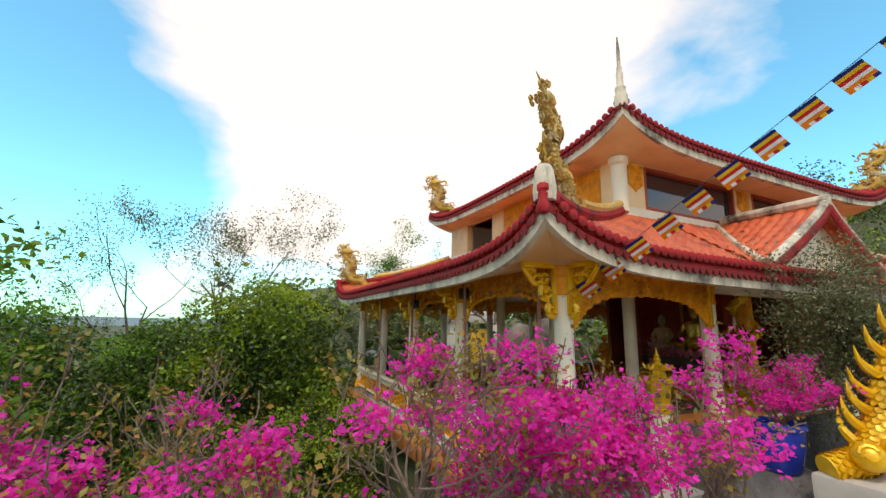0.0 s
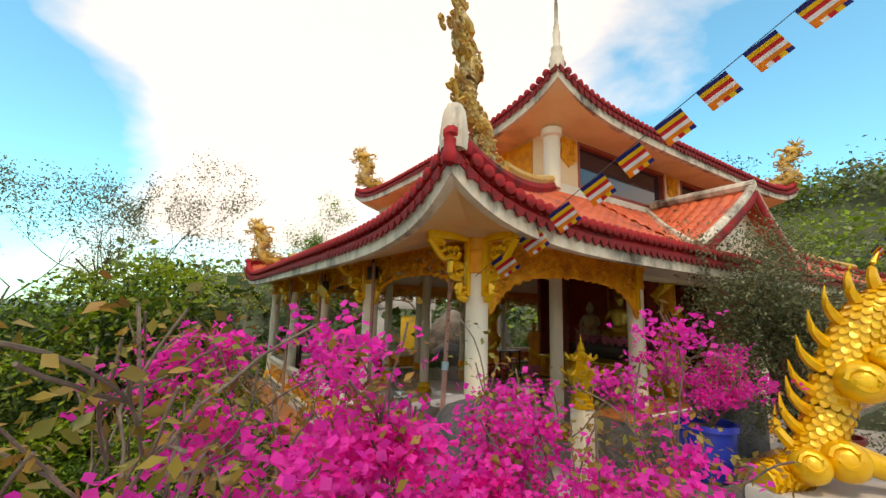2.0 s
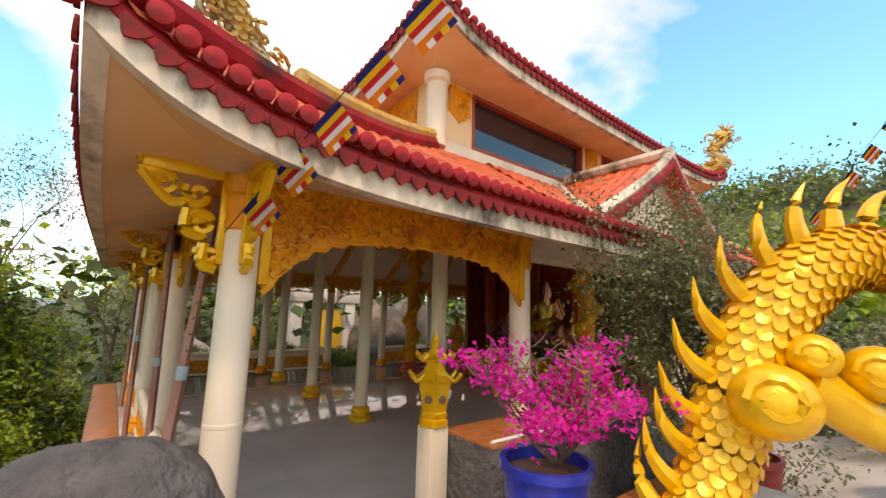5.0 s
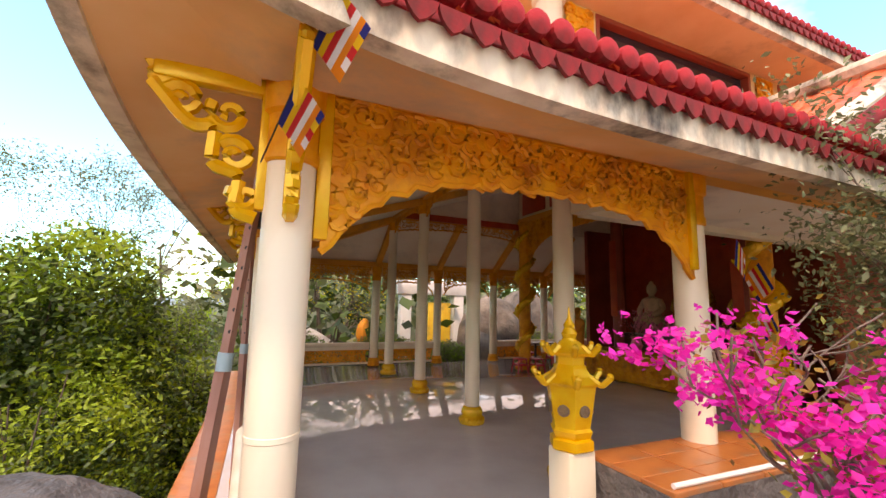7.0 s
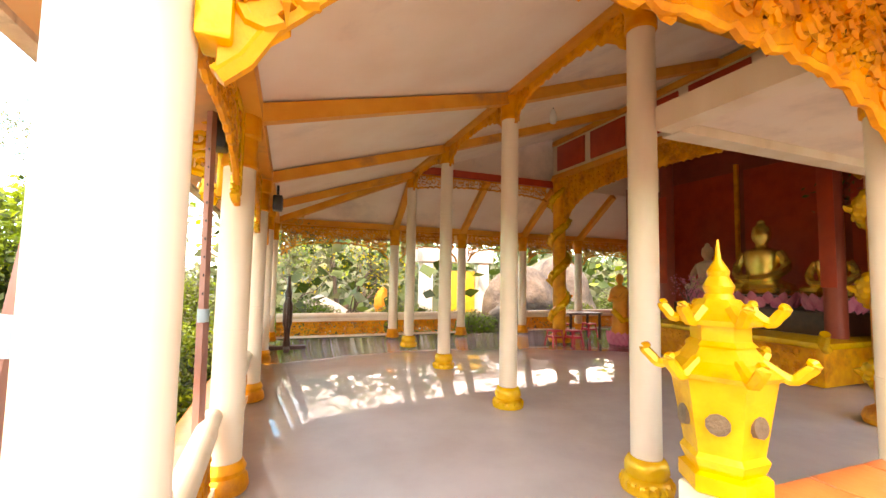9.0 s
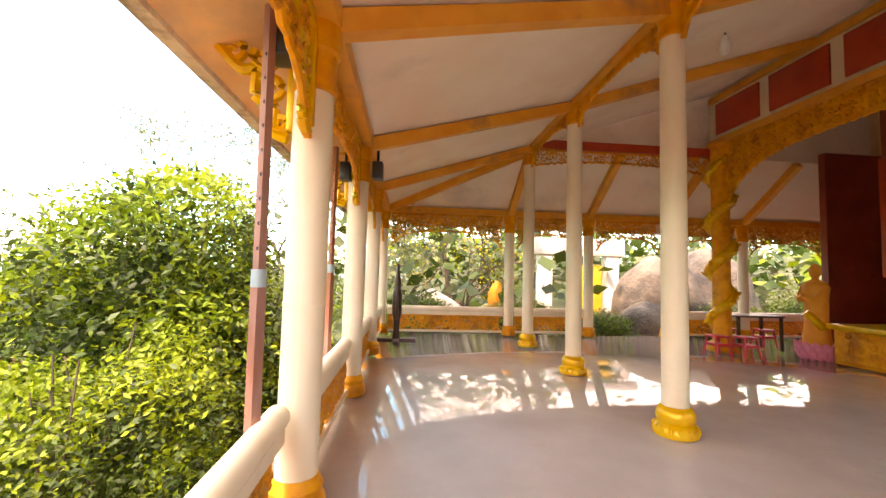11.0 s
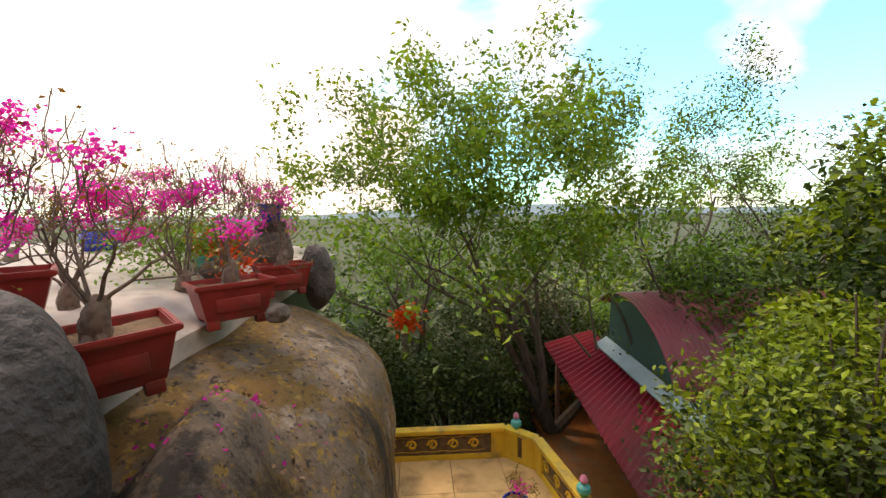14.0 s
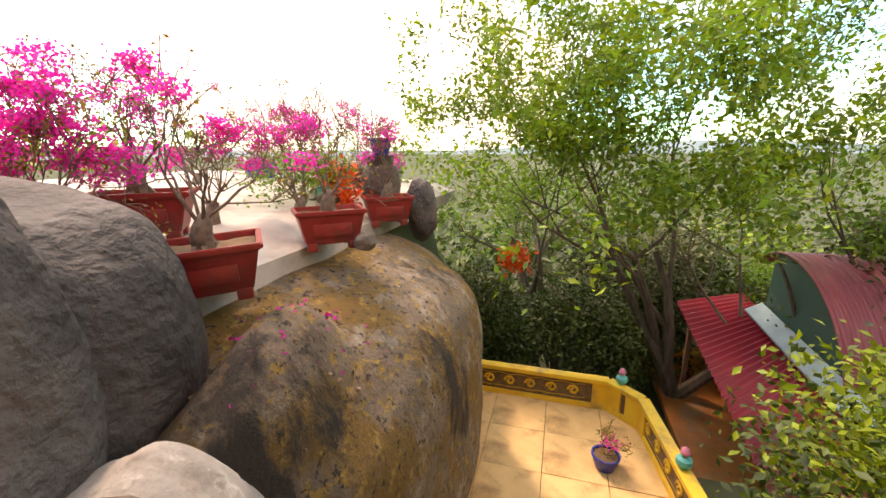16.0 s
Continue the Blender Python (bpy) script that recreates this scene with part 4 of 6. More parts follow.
def flower_pot(length=0.74, depth=0.5, height=0.36, material=None, label="", name="flower_pot"):
    """A trapezoid glazed planter with a rim and four feet, standing on z = 0."""
    ob = thing(name, label or "dark red glazed rectangular pot with a flared rim on feet", "pot")
    bm = bmesh.new()
    h0, h1 = 0.07, 0.07 + height
    def ring(sx, sy, z):
        return [bm.verts.new((a * sx / 2, b * sy / 2, z)) for a, b in ((-1, -1), (1, -1), (1, 1), (-1, 1))]
    rs = [ring(length * 0.72, depth * 0.72, h0), ring(length * 0.75, depth * 0.75, h0 + 0.03), ring(length * 0.92, depth * 0.9, h1 - 0.05), ring(length, depth, h1 - 0.045), ring(length, depth, h1), ring(length - 0.07, depth - 0.07, h1), ring(length - 0.1, depth - 0.1, h1 - 0.09)]
    bm.faces.new(rs[0])
    for a, b in zip(rs, rs[1:]):
        for k in range(4):
            bm.faces.new((a[k], a[(k + 1) % 4], b[(k + 1) % 4], b[k]))
    bmesh.ops.bevel(bm, geom=bm.edges[:], offset=0.008, segments=2, affect="EDGES")
    bowl = part("bowl", bm, material or M_POT, ob)
    bm = bmesh.new()
    bmesh.ops.create_grid(bm, x_segments=10, y_segments=7, size=0.5, matrix=Matrix.Translation((0, 0, h1 - 0.05)) @ Matrix.Diagonal((length - 0.08, depth - 0.08, 1, 1)))
    for v in bm.verts:
        v.co.z += 0.03 * noise.noise(v.co * 9)
    part("soil", bm, M_SOIL, ob, "dry brown soil")
    for a, b in ((-1, -1), (1, -1), (1, 1), (-1, 1)):
        bm = bmesh.new()
        x, y = a * length * 0.29, b * depth * 0.29
        box(bm, x - 0.05, y - 0.05, 0, x + 0.05, y + 0.05, 0.09, 0.012)
        part("foot", bm, material or M_POT, bowl)
    for s in (-1, 1):
        bm = bmesh.new()
        box(bm, -length * 0.27, s * depth * 0.418 - 0.008, h0 + 0.09, length * 0.27, s * depth * 0.418 + 0.008, h0 + 0.22, 0.006)
        part("panel", bm, material or M_POT, bowl, "raised front panel")
    return ob


def bougainvillea(name, base, height, width, seed, flowers=900, leaf_n=500, stems=5, lean=(0, 0), label="", bract=None, stump=True, low=0.35, twig_r=0.016, depth=3):
    """A pot-grown bougainvillea: knotted stump, thin arching branches, papery bracts in bunches near the ends."""
    rng = np.random.default_rng(seed)
    ob = thing(name, label or "bougainvillea with thin grey branches and magenta bracts", "flowering shrub", base)
    b = np.array(base, float)
    bm = bmesh.new()
    if stump:
        tube(bm, spline([b - (0, 0, 0.05), b + (0.03, 0.02, 0.12), b + (-0.03, 0.03, 0.26)], 4), [0.085, 0.085, 0.08, 0.085, 0.08, 0.075, 0.065, 0.06, 0.045], n=9)
        for k in range(4):
            a = rng.uniform(0, 6.28)
            tube(bm, [b + (0, 0, 0.1), b + (0.09 * math.cos(a), 0.09 * math.sin(a), 0.02), b + (0.16 * math.cos(a), 0.16 * math.sin(a), -0.03)], [0.05, 0.035, 0.015], n=6)
    out, tips = [], []
    for k in range(stems):
        a = 2 * math.pi * (k + rng.uniform(-0.3, 0.3)) / stems
        d = np.array([math.cos(a) * 0.75 + lean[0], math.sin(a) * 0.75 + lean[1], 1.0])
        branches(rng, b + (0, 0, 0.18 if stump else 0), d, height * 0.42, twig_r, depth, 0.75, out, tips, 0.3, (2, 3), 0.3)
    tips = np.array(tips)
    sc = np.array([width / max(np.abs(tips[:, :2] - b[:2]).max(), 0.01)] * 2 + [height / max((tips[:, 2] - b[2]).max(), 0.01)])
    fit = lambda q: b + (np.asarray(q) - b) * sc
    for pts, rad in out:
        tube(bm, [fit(q) for q in pts], [max(r, 0.0035) for r in rad], n=5)
    part("branch", bm, M_TWIG, ob)["kind"] = "stuff"
    tips = np.array([fit(q) for q in tips])
    rel = (tips[:, 2] - b[2]) / height
    good = tips[rel > low]
    n_b = max(1, flowers // 58)
    heads = good[rng.integers(0, len(good), n_b)]
    per = np.repeat(heads, 66, axis=0) + rng.normal(0, 0.056, (n_b * 66, 3)) * np.array([1.25, 1.25, 0.75])
    leaves("bract", per, 0.028, bract or M_BRACT, ob, rng, 0.006, -0.1, petals=3, label="papery magenta bracts", aspect=0.95)["kind"] = "stuff"
    leaf_n = int(leaf_n * 1.7)
    lc = tips[rng.integers(0, len(tips), leaf_n)] + rng.normal(0, 0.04, (leaf_n, 3))
    leaves("leaf", lc, 0.036, M_LEAFB, ob, rng, 0.0, 0.2, label="yellow-green leaves", aspect=0.6)["kind"] = "stuff"
    return ob


p_red = flower_pot()
BIG = Matrix.Diagonal((1.15, 1.12, 1.02, 1))
p_red.matrix_basis = pose(1.4, 3.42, 0.16, 2, -3, 131) @ BIG
tagged(p_red, group="pots on the rock")
copy_thing(p_red, pose(-0.17, 3.53, 0.2, 0, 0, 131) @ Matrix.Diagonal((0.88, 0.9, 1, 1)))
copy_thing(p_red, pose(-1.88, 3.48, 0.15, 0, 0, 124) @ Matrix.Diagonal((0.86, 0.9, 1, 1)))
copy_thing(p_red, pose(1.0, 2.35, 0.48, 0, 0, 128))
copy_thing(p_red, pose(-3.3, 2.1, 0.47, 0, 0, 100))
bougainvillea("bougainvillea", (1.4, 3.42, 0.54), 1.5, 0.95, 11, 200, 150, 5, label="half-bare bougainvillea with sparse magenta bracts in a red pot")
bougainvillea("bougainvillea", (-0.17, 3.53, 0.57), 1.35, 0.8, 12, 130, 130, 5, label="half-bare bougainvillea with sparse magenta bracts in a red pot", lean=(-0.1, 0.2))
bougainvillea("bougainvillea", (-1.88, 3.48, 0.52), 1.3, 0.62, 13, 420, 260, 5, label="dense bougainvillea with magenta and pink bracts in a red pot")
bougainvillea("bougainvillea", (-2.2, -0.4, 0.6), 2.0, 1.4, 14, 700, 350, 6, label="spreading bougainvillea with pink bracts in a red pot", bract=M_BRACT2)
# plants in the ground along the edge of the forecourt
bougainvillea("bougainvillea", (1.0, 2.35, 0.88), 1.2, 0.8, 15, 800, 600, 6, label="tall bougainvillea bush crowded with magenta bracts", low=0.25)
bougainvillea("bougainvillea", (2.55, 2.05, 0.35), 1.75, 0.82, 16, 1400, 900, 6, label="bougainvillea bush with magenta bracts by the black boulder", low=0.35)
bougainvillea("bougainvillea", (-0.75, 2.75, 0.4), 1.65, 0.75, 17, 700, 800, 6, label="bougainvillea bush with pink and magenta bracts", low=0.2)
bougainvillea("bougainvillea", (-2.9, 2.6, 0.4), 1.8, 0.8, 18, 500, 500, 6, label="bougainvillea bush with magenta bracts", low=0.25)
bougainvillea("bougainvillea", (1.85, 2.4, 0.4), 1.65, 0.95, 19, 1600, 900, 6, label="bougainvillea bush with magenta bracts over the rock", low=0.2)
bougainvillea("bougainvillea", (-4.2, 0.8, 0.5), 2.2, 1.5, 20, 1600, 900, 7, label="old bougainvillea with pale pink bracts", bract=M_BRACT2)


bougainvillea("bougainvillea", (0.15, 2.25, 0.45), 1.35, 0.8, 23, 900, 600, 6, label="bougainvillea bush with magenta bracts and reddish leaves", low=0.25)
bougainvillea("bougainvillea", (1.62, 2.05, 0.42), 1.15, 0.7, 24, 900, 500, 6, label="low bougainvillea bush with magenta bracts", low=0.3)


def round_pot(name, r, h, material, label, at, category="pot"):
    ob = thing(name, label, category, at)
    part("body", lathe(bmesh.new(), [(r * 0.66, 0), (r * 0.7, 0.01), (r * 0.9, h * 0.5), (r * 0.97, h * 0.88), (r * 1.06, h * 0.9), (r * 1.06, h), (r * 0.93, h), (r * 0.9, h * 0.86)], at, 26), material, ob)
    part("soil", lathe(bmesh.new(), [(0.01, h * 0.87), (r * 0.92, h * 0.86), (0.01, h * 0.85)], at, 20), M_SOIL, ob)
    return ob


round_pot("flower_pot", 0.24, 0.46, M_BLUE, "round cobalt blue glazed pot on a dark rock", (5.1, 2.9, 0.74))
bougainvillea("bougainvillea", (5.2, 2.9, 1.14), 0.8, 0.55, 22, 1500, 400, 7, label="bougainvillea full of magenta bracts in a blue pot", stump=False, low=0.3)
round_pot("flower_pot", 0.17, 0.26, M_BLUE, "small cobalt blue pot on a stone jar", (-2.35, 3.2, 1.17))
round_pot("flower_pot", 0.2, 0.24, M_TURQ, "small green glazed pot with orange flowers", (-1.9, 2.5, 0.47))
round_pot("flower_pot", 0.16, 0.2, M_BLUE, "wide blue glazed pot on the terrace", (-2.9, 1.9, 0.47))
jar = thing("stone_jar", "squat grey stone jar beside a red pot", "jar", (-2.3, 3.2, 0.4))
part("body", lathe(bmesh.new(), [(0.2, 0.3), (0.27, 0.42), (0.32, 0.7), (0.27, 0.95), (0.2, 1.02), (0.22, 1.08), (0.22, 1.17), (0.1, 1.17)], (-2.3, 3.2, 0), 22), M_ROCK, jar)
boulder("boulder", (-2.4, 3.85, 0.3), (0.28, 0.25, 0.5), M_DARKROCK, "upright dark grey stone at the rock's end", 41, 0.12, 4)
boulder("stone", (-0.1, 4.0, 0.3), (0.14, 0.11, 0.1), M_ROCK, "small grey stone beside a pot", 42, 0.15, 3, category="stone")
boulder("stone", (-2.2, 2.15, 0.55), (0.3, 0.22, 0.15), M_CONC, "flat pale stones stacked on the terrace", 43, 0.15, 3, category="stone")
boulder("stone", (-1.6, 2.7, 0.55), (0.22, 0.18, 0.13), M_ROCK, "flat grey stone on the terrace", 44, 0.15, 3, category="stone")
rf = np.random.default_rng(77)
for nm, at, n, lb in (("orange_flowers", (-2.3, 2.3, 0.85), 420, "orange leaves of a potted croton on the terrace"), ("orange_flowers", (-1.6, 2.95, 0.62), 200, "orange leafy plant in a small pot"), ("orange_flowers", (-5.0, 5.1, -1.1), 620, "orange flame flowers hanging behind the rock")):
    ob = thing(nm, lb, "flowers", at)
    part("stem", tube(bmesh.new(), [(at[0], at[1], at[2] - 0.35), (at[0] + 0.03, at[1], at[2] - 0.1), at], [0.02, 0.015, 0.01]), M_TWIG, ob)
    leaves("petal", np.repeat([at], n, 0), 0.12, M_FLAME, ob, rf, 0.13, 0.1, aspect=0.5)["kind"] = "stuff"
vatb = thing("water_vat", "large bright blue glazed vat on the terrace", "vat", (-3.9, -0.4, 0.6))
part("body", lathe(bmesh.new(), [(0.2, 0.6), (0.29, 0.68), (0.34, 0.85), (0.31, 1.0), (0.28, 1.03), (0.3, 1.06), (0.25, 1.06)], (-3.9, -0.4, 0), 24), M_BLUE, vatb)
bench = thing("stone_bench", "low pale stone bench on the terrace", "bench", (-5.4, 1.2, 0.5))
part("seat", boxed(-6.0, 0.6, 0.86, -5.6, 2.2, 0.96, 0.02), M_CONC, bench)
for y in (0.8, 2.0):
    part("leg", boxed(-5.9, y - 0.12, 0.45, -5.7, y + 0.12, 0.86, 0.015), M_CONC, bench)


# ---- lower terrace with yellow parapet ----
lowt = thing("terrace", "lower terrace paved with sand-coloured slabs", "terrace", (-1.5, 6, -3.3), kind="structure")
part("bed", boxed(-3.9, 3.4, -6.0, 2.6, 8.1, -3.795), M_SOIL, lowt)
slab_me = bpy.data.meshes.new("slab")
bm = boxed(-0.495, -0.495, 0, 0.495, 0.495, 0.045, 0.006)
bm.to_mesh(slab_me)
bm.free()
slab_me.materials.append(M_TERRACE)
rs = random.Random(4)
for i in range(6):
    for j in range(5):
        put("slab", slab_me, lowt, pose(-3.36 + i, 3.75 + j * 1.0 - 0.3, -3.795 + rs.uniform(0, 0.01), rs.uniform(-0.4, 0.4), rs.uniform(-0.4, 0.4), 0))
para = thing("parapet", "yellow painted parapet with pierced scroll panels", "parapet", (-3.2, 6, -3.3), kind="structure")


def wall_run(a, b, z0, z1, th=0.12):
    a, b = Vector((*a, 0)), Vector((*b, 0))
    t = (b - a).normalized()
    n3 = Vector((-t.y, t.x, 0))
    ln = (b - a).length
    m = Matrix((t, n3, Vector((0, 0, 1)))).transposed().to_4x4()
    m.translation = a
    # the dark brown sheet stands in for shade behind the pierced scrolls
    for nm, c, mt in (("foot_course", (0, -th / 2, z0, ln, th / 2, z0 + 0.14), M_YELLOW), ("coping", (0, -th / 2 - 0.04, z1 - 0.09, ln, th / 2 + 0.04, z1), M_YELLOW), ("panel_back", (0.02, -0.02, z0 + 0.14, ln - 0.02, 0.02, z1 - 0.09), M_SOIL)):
        bm = boxed(*c, 0.01)
        bm.transform(m)
        part(nm, bm, mt, para)
    for s0 in (0, ln - 0.3):
        bm = boxed(s0, -th / 2, z0 + 0.14, s0 + 0.3, th / 2, z1 - 0.09)
        bm.transform(m)
        part("pier", bm, M_YELLOW, para)
    bm = bmesh.new()
    mid = (z0 + z1) / 2 + 0.02
    k = 0.45
    while k < ln - 0.4:
        for s in (-1, 1):
            tube(bm, [(k + s * 0.11 * math.cos(a * 0.8) * (1 - a / 14), s * 0.03, mid + 0.11 * math.sin(a * 0.8) * (1 - a / 14)) for a in range(11)], 0.026, n=5)
        tube(bm, [(k - 0.22, 0, mid - 0.14), (k, 0, mid - 0.16), (k + 0.22, 0, mid - 0.14)], 0.025, n=5)
        tube(bm, [(k - 0.22, 0, mid + 0.16), (k, 0, mid + 0.13), (k + 0.22, 0, mid + 0.16)], 0.025, n=5)
        k += 0.42
    bm.transform(m)
    part("scrollwork", bm, M_YELLOW, para, "pierced yellow scrolls")


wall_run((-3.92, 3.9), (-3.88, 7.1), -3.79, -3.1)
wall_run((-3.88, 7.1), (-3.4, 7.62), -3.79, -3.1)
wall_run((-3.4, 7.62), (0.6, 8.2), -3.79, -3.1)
fin = thing("finial_jar", "turquoise glazed jar finial with a pink lotus bud", "finial", group="finials of the parapet")
part("jar", lathe(bmesh.new(), [(0.06, 0), (0.07, 0.02), (0.11, 0.08), (0.1, 0.14), (0.05, 0.18), (0.06, 0.2)], n=18), M_TURQ, fin)
part("bud", lathe(bmesh.new(), [(0.045, 0.2), (0.065, 0.24), (0.05, 0.29), (0.01, 0.33)], n=12), M_PINK, fin, "pink lotus bud")
fin.matrix_basis = pose(-3.92, 4.49, -3.1)
for x, y in ((-3.78, 7.3), (-1.77, 7.86)):
    copy_thing(fin, pose(x, y, -3.1))
round_pot("flower_pot", 0.21, 0.26, M_BLUE, "dark blue pot with a thin bonsai on the lower terrace", (-2.25, 6.92, -3.75))
bougainvillea("bonsai", (-2.25, 6.92, -3.52), 0.5, 0.32, 31, 0, 260, 4, label="thin bonsai with few leaves in a blue pot", stump=False, twig_r=0.008, depth=2)
para2 = thing("parapet", "faded yellow garden wall with recessed panels", "parapet", (-5.3, 8, -3.3), kind="structure")
part("wall", boxed(-5.5, 6.8, -3.6, -5.3, 9.3, -2.95, 0.02), M_YELLOW, para2)
part("coping", boxed(-5.56, 6.74, -2.95, -5.24, 9.36, -2.86, 0.02), M_YELLOW, para2)
part("recess", boxed(-5.296, 7.1, -3.3, -5.285, 8.2, -3.05), M_TERRACE, para2)

# ---- sheds with corrugated roofs ----
shed = thing("shed", "shed with dark green end wall under maroon corrugated roofs", "shed", (-3, 10, -3.4))
def lean(u, v):
    a, b = Vector((-5.6, 9.38, -1.55)), Vector((-0.2, 9.6, -2.05))
    c, d = Vector((-4.75, 7.95, -1.55)), Vector((0.3, 8.6, -3.5))
    p = a.lerp(b, u).lerp(c.lerp(d, u), v)
    return (p.x, p.y, p.z + 0.022 * math.sin(u * 2 * math.pi * 42))
raw("lean_to_roof", *grid_mesh(lean, 336, 8, 0.015), M_CORR, shed, "maroon corrugated lean-to roof", smooth=True)
PROF = spline([(x, 0, z) for x, z in ((-5.05, -0.72), (-4.6, -0.44), (-4.0, -0.34), (-3.3, -0.48), (-2.7, -0.84), (-2.3, -1.3), (-2.1, -1.7))], 8)
def vault(u, v):
    p = PROF[min(int(v * (len(PROF) - 1) + 0.5), len(PROF) - 1)]
    return (p.x, 9.3 + 4.4 * u, p.z + 0.02 * math.sin(u * 2 * math.pi * 40))
raw("vault_roof", *grid_mesh(vault, 320, len(PROF) - 1, 0.015), M_CORR2, shed, "faded maroon corrugated vaulted roof", smooth=True)
bm = bmesh.new()
q = [bm.verts.new((p.x, 9.4, p.z - 0.03)) for p in PROF if p.x > -4.66] + [bm.verts.new((-1.3, 9.4, -1.75)), bm.verts.new((-1.3, 9.4, -1.85)), bm.verts.new((-4.66, 9.4, -1.6))]
g = bm.faces.new(q)
r = bmesh.ops.extrude_face_region(bm, geom=[g])
bmesh.ops.translate(bm, verts=[v for v in r["geom"] if isinstance(v, bmesh.types.BMVert)], vec=(0, 0.06, 0))
part("end_wall", bm, M_GREENWALL, shed, "dark green sheet end wall", smooth=False)
bm = bmesh.new()
q = [bm.verts.new(p) for p in ((-4.7, 9.36, -1.45), (-1.2, 9.36, -1.68), (-1.15, 9.12, -1.86), (-4.75, 9.12, -1.62))]
g = bm.faces.new(q)
r = bmesh.ops.extrude_face_region(bm, geom=[g])
bmesh.ops.translate(bm, verts=[v for v in r["geom"] if isinstance(v, bmesh.types.BMVert)], vec=(0, 0, 0.03))
part("flashing", bm, M_FLASH, shed, "blue-grey metal flashing", smooth=False)
part("body", boxed(-4.6, 9.5, -3.9, -1.5, 13.4, -1.72), M_GREENWALL, shed)
for x, y, z in ((-4.55, 8.2, -1.68), (-0.6, 8.8, -3.0)):
    part("post", boxed(x - 0.04, y - 0.04, -3.8, x + 0.04, y + 0.04, z), M_STEEL, shed)
yard = thing("pavement", "brown tiled yard below the hall", "pavement", (-3, 9, -3.4), kind="structure")
part("slab", boxed(-5.2, 7.75, -3.5, 2.0, 9.6, -3.38), M_STEP, yard)

EYE0, GROW = Vector((3.95, 5.4, 1.3)), 1.33


def pushed(ob):
    """Set a thing of the low yard further off, at its true size, as seen from the railing."""
    ob.matrix_basis = Matrix.Translation(EYE0 + Vector((0, 0.28, -0.2))) @ Matrix.Scale(GROW, 4) @ Matrix.Translation(-EYE0) @ ob.matrix_basis


for ob in (shed, yard, para2):
    pushed(ob)

# ---- trees ----
pushed(tree("tree", (-4.35, 8.0, -3.45), 9.0, 0.13, M_LEAF, 0.118, 42, "broad tree with several trunks and loose fresh green leaves", 101, spread=0.7, depth=4, leaf_spread=0.17, trunk_part=0.33, up_pull=0.2, stems=4, kids=(3, 3), leaf_mat2=M_LEAFY, width=1.15, lean=(0.1, 0.3, 1), low=0.42))
# M_LEAFD crowns get lighter up-facing leaves: top light and lower shade in colour
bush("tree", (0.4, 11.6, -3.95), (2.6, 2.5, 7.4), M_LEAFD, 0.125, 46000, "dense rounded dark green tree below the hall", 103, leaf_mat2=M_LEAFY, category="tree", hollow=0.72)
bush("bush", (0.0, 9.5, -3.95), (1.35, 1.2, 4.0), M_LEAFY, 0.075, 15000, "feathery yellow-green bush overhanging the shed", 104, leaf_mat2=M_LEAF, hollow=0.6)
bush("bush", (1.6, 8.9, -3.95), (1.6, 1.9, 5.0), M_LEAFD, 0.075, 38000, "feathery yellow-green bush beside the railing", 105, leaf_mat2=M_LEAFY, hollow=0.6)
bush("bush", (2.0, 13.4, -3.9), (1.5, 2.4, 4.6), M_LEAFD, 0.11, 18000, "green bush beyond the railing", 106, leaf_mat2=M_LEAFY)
bush("bush", (-7.5, 6.2, -5.9), (2.2, 2.6, 3.6), M_LEAFD, 0.14, 14000, "dark bush behind the yellow parapet", 107)
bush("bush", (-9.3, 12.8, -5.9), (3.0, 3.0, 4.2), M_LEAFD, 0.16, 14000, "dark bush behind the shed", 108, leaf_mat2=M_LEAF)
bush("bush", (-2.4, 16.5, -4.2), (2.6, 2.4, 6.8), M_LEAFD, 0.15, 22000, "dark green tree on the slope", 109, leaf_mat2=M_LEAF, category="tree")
bush("bush", (-6.2, 3.9, -5.9), (1.8, 2.0, 4.6), M_LEAFD, 0.14, 9000, "dark bush in the shade of the rock", 110)
tree("tree", (0.6, 19.0, -1.5), 9.4, 0.13, M_LEAFG, 0.1, 34, "slender tree with thin grey-green foliage", 111, depth=4, leaf_spread=0.2, trunk_part=0.32, stems=2, kids=(2, 3))
tree("tree", (-2.6, 19.5, -2.5), 9.6, 0.13, M_LEAFG, 0.1, 36, "slender tree with thin grey-green foliage", 112, depth=4, leaf_spread=0.2, trunk_part=0.32, stems=2, kids=(2, 3))
tree("tree", (6.1, 19.5, -0.4), 7.0, 0.12, M_LEAF, 0.1, 26, "green tree behind the hall", 113, depth=4, leaf_spread=0.2, trunk_part=0.3, stems=2, kids=(2, 3))
tree("tree", (3.4, 17.2, -0.6), 4.2, 0.07, M_YELLOWFLOWER, 0.10, 5, "small tree with yellow flowers behind the railing", 114, depth=3, leaf_spread=0.25, stems=3, kids=(2, 3), leaf_mat2=M_LEAFY)
tree("tree", (5.6, 17.6, -0.4), 3.6, 0.06, M_YELLOWFLOWER, 0.10, 5, "small tree with yellow flowers behind the railing", 115, depth=3, leaf_spread=0.25, stems=3, kids=(2, 3), leaf_mat2=M_LEAFY)
tree("tree", (8.35, 3.3, 0.1), 3.5, 0.07, M_LEAFG, 0.055, 80, "grey-leaved shrub with twisted stems before the porch", 116, spread=0.9, depth=3, leaf_spread=0.16, trunk_part=0.32, stems=5, kids=(2, 4), category="shrub", width=0.8)
bush("hedge", (12.8, 1.6, 0.3), (2.6, 1.4, 1.9), M_LEAFG, 0.09, 16000, "grey-green shrubs by the forecourt", 117)
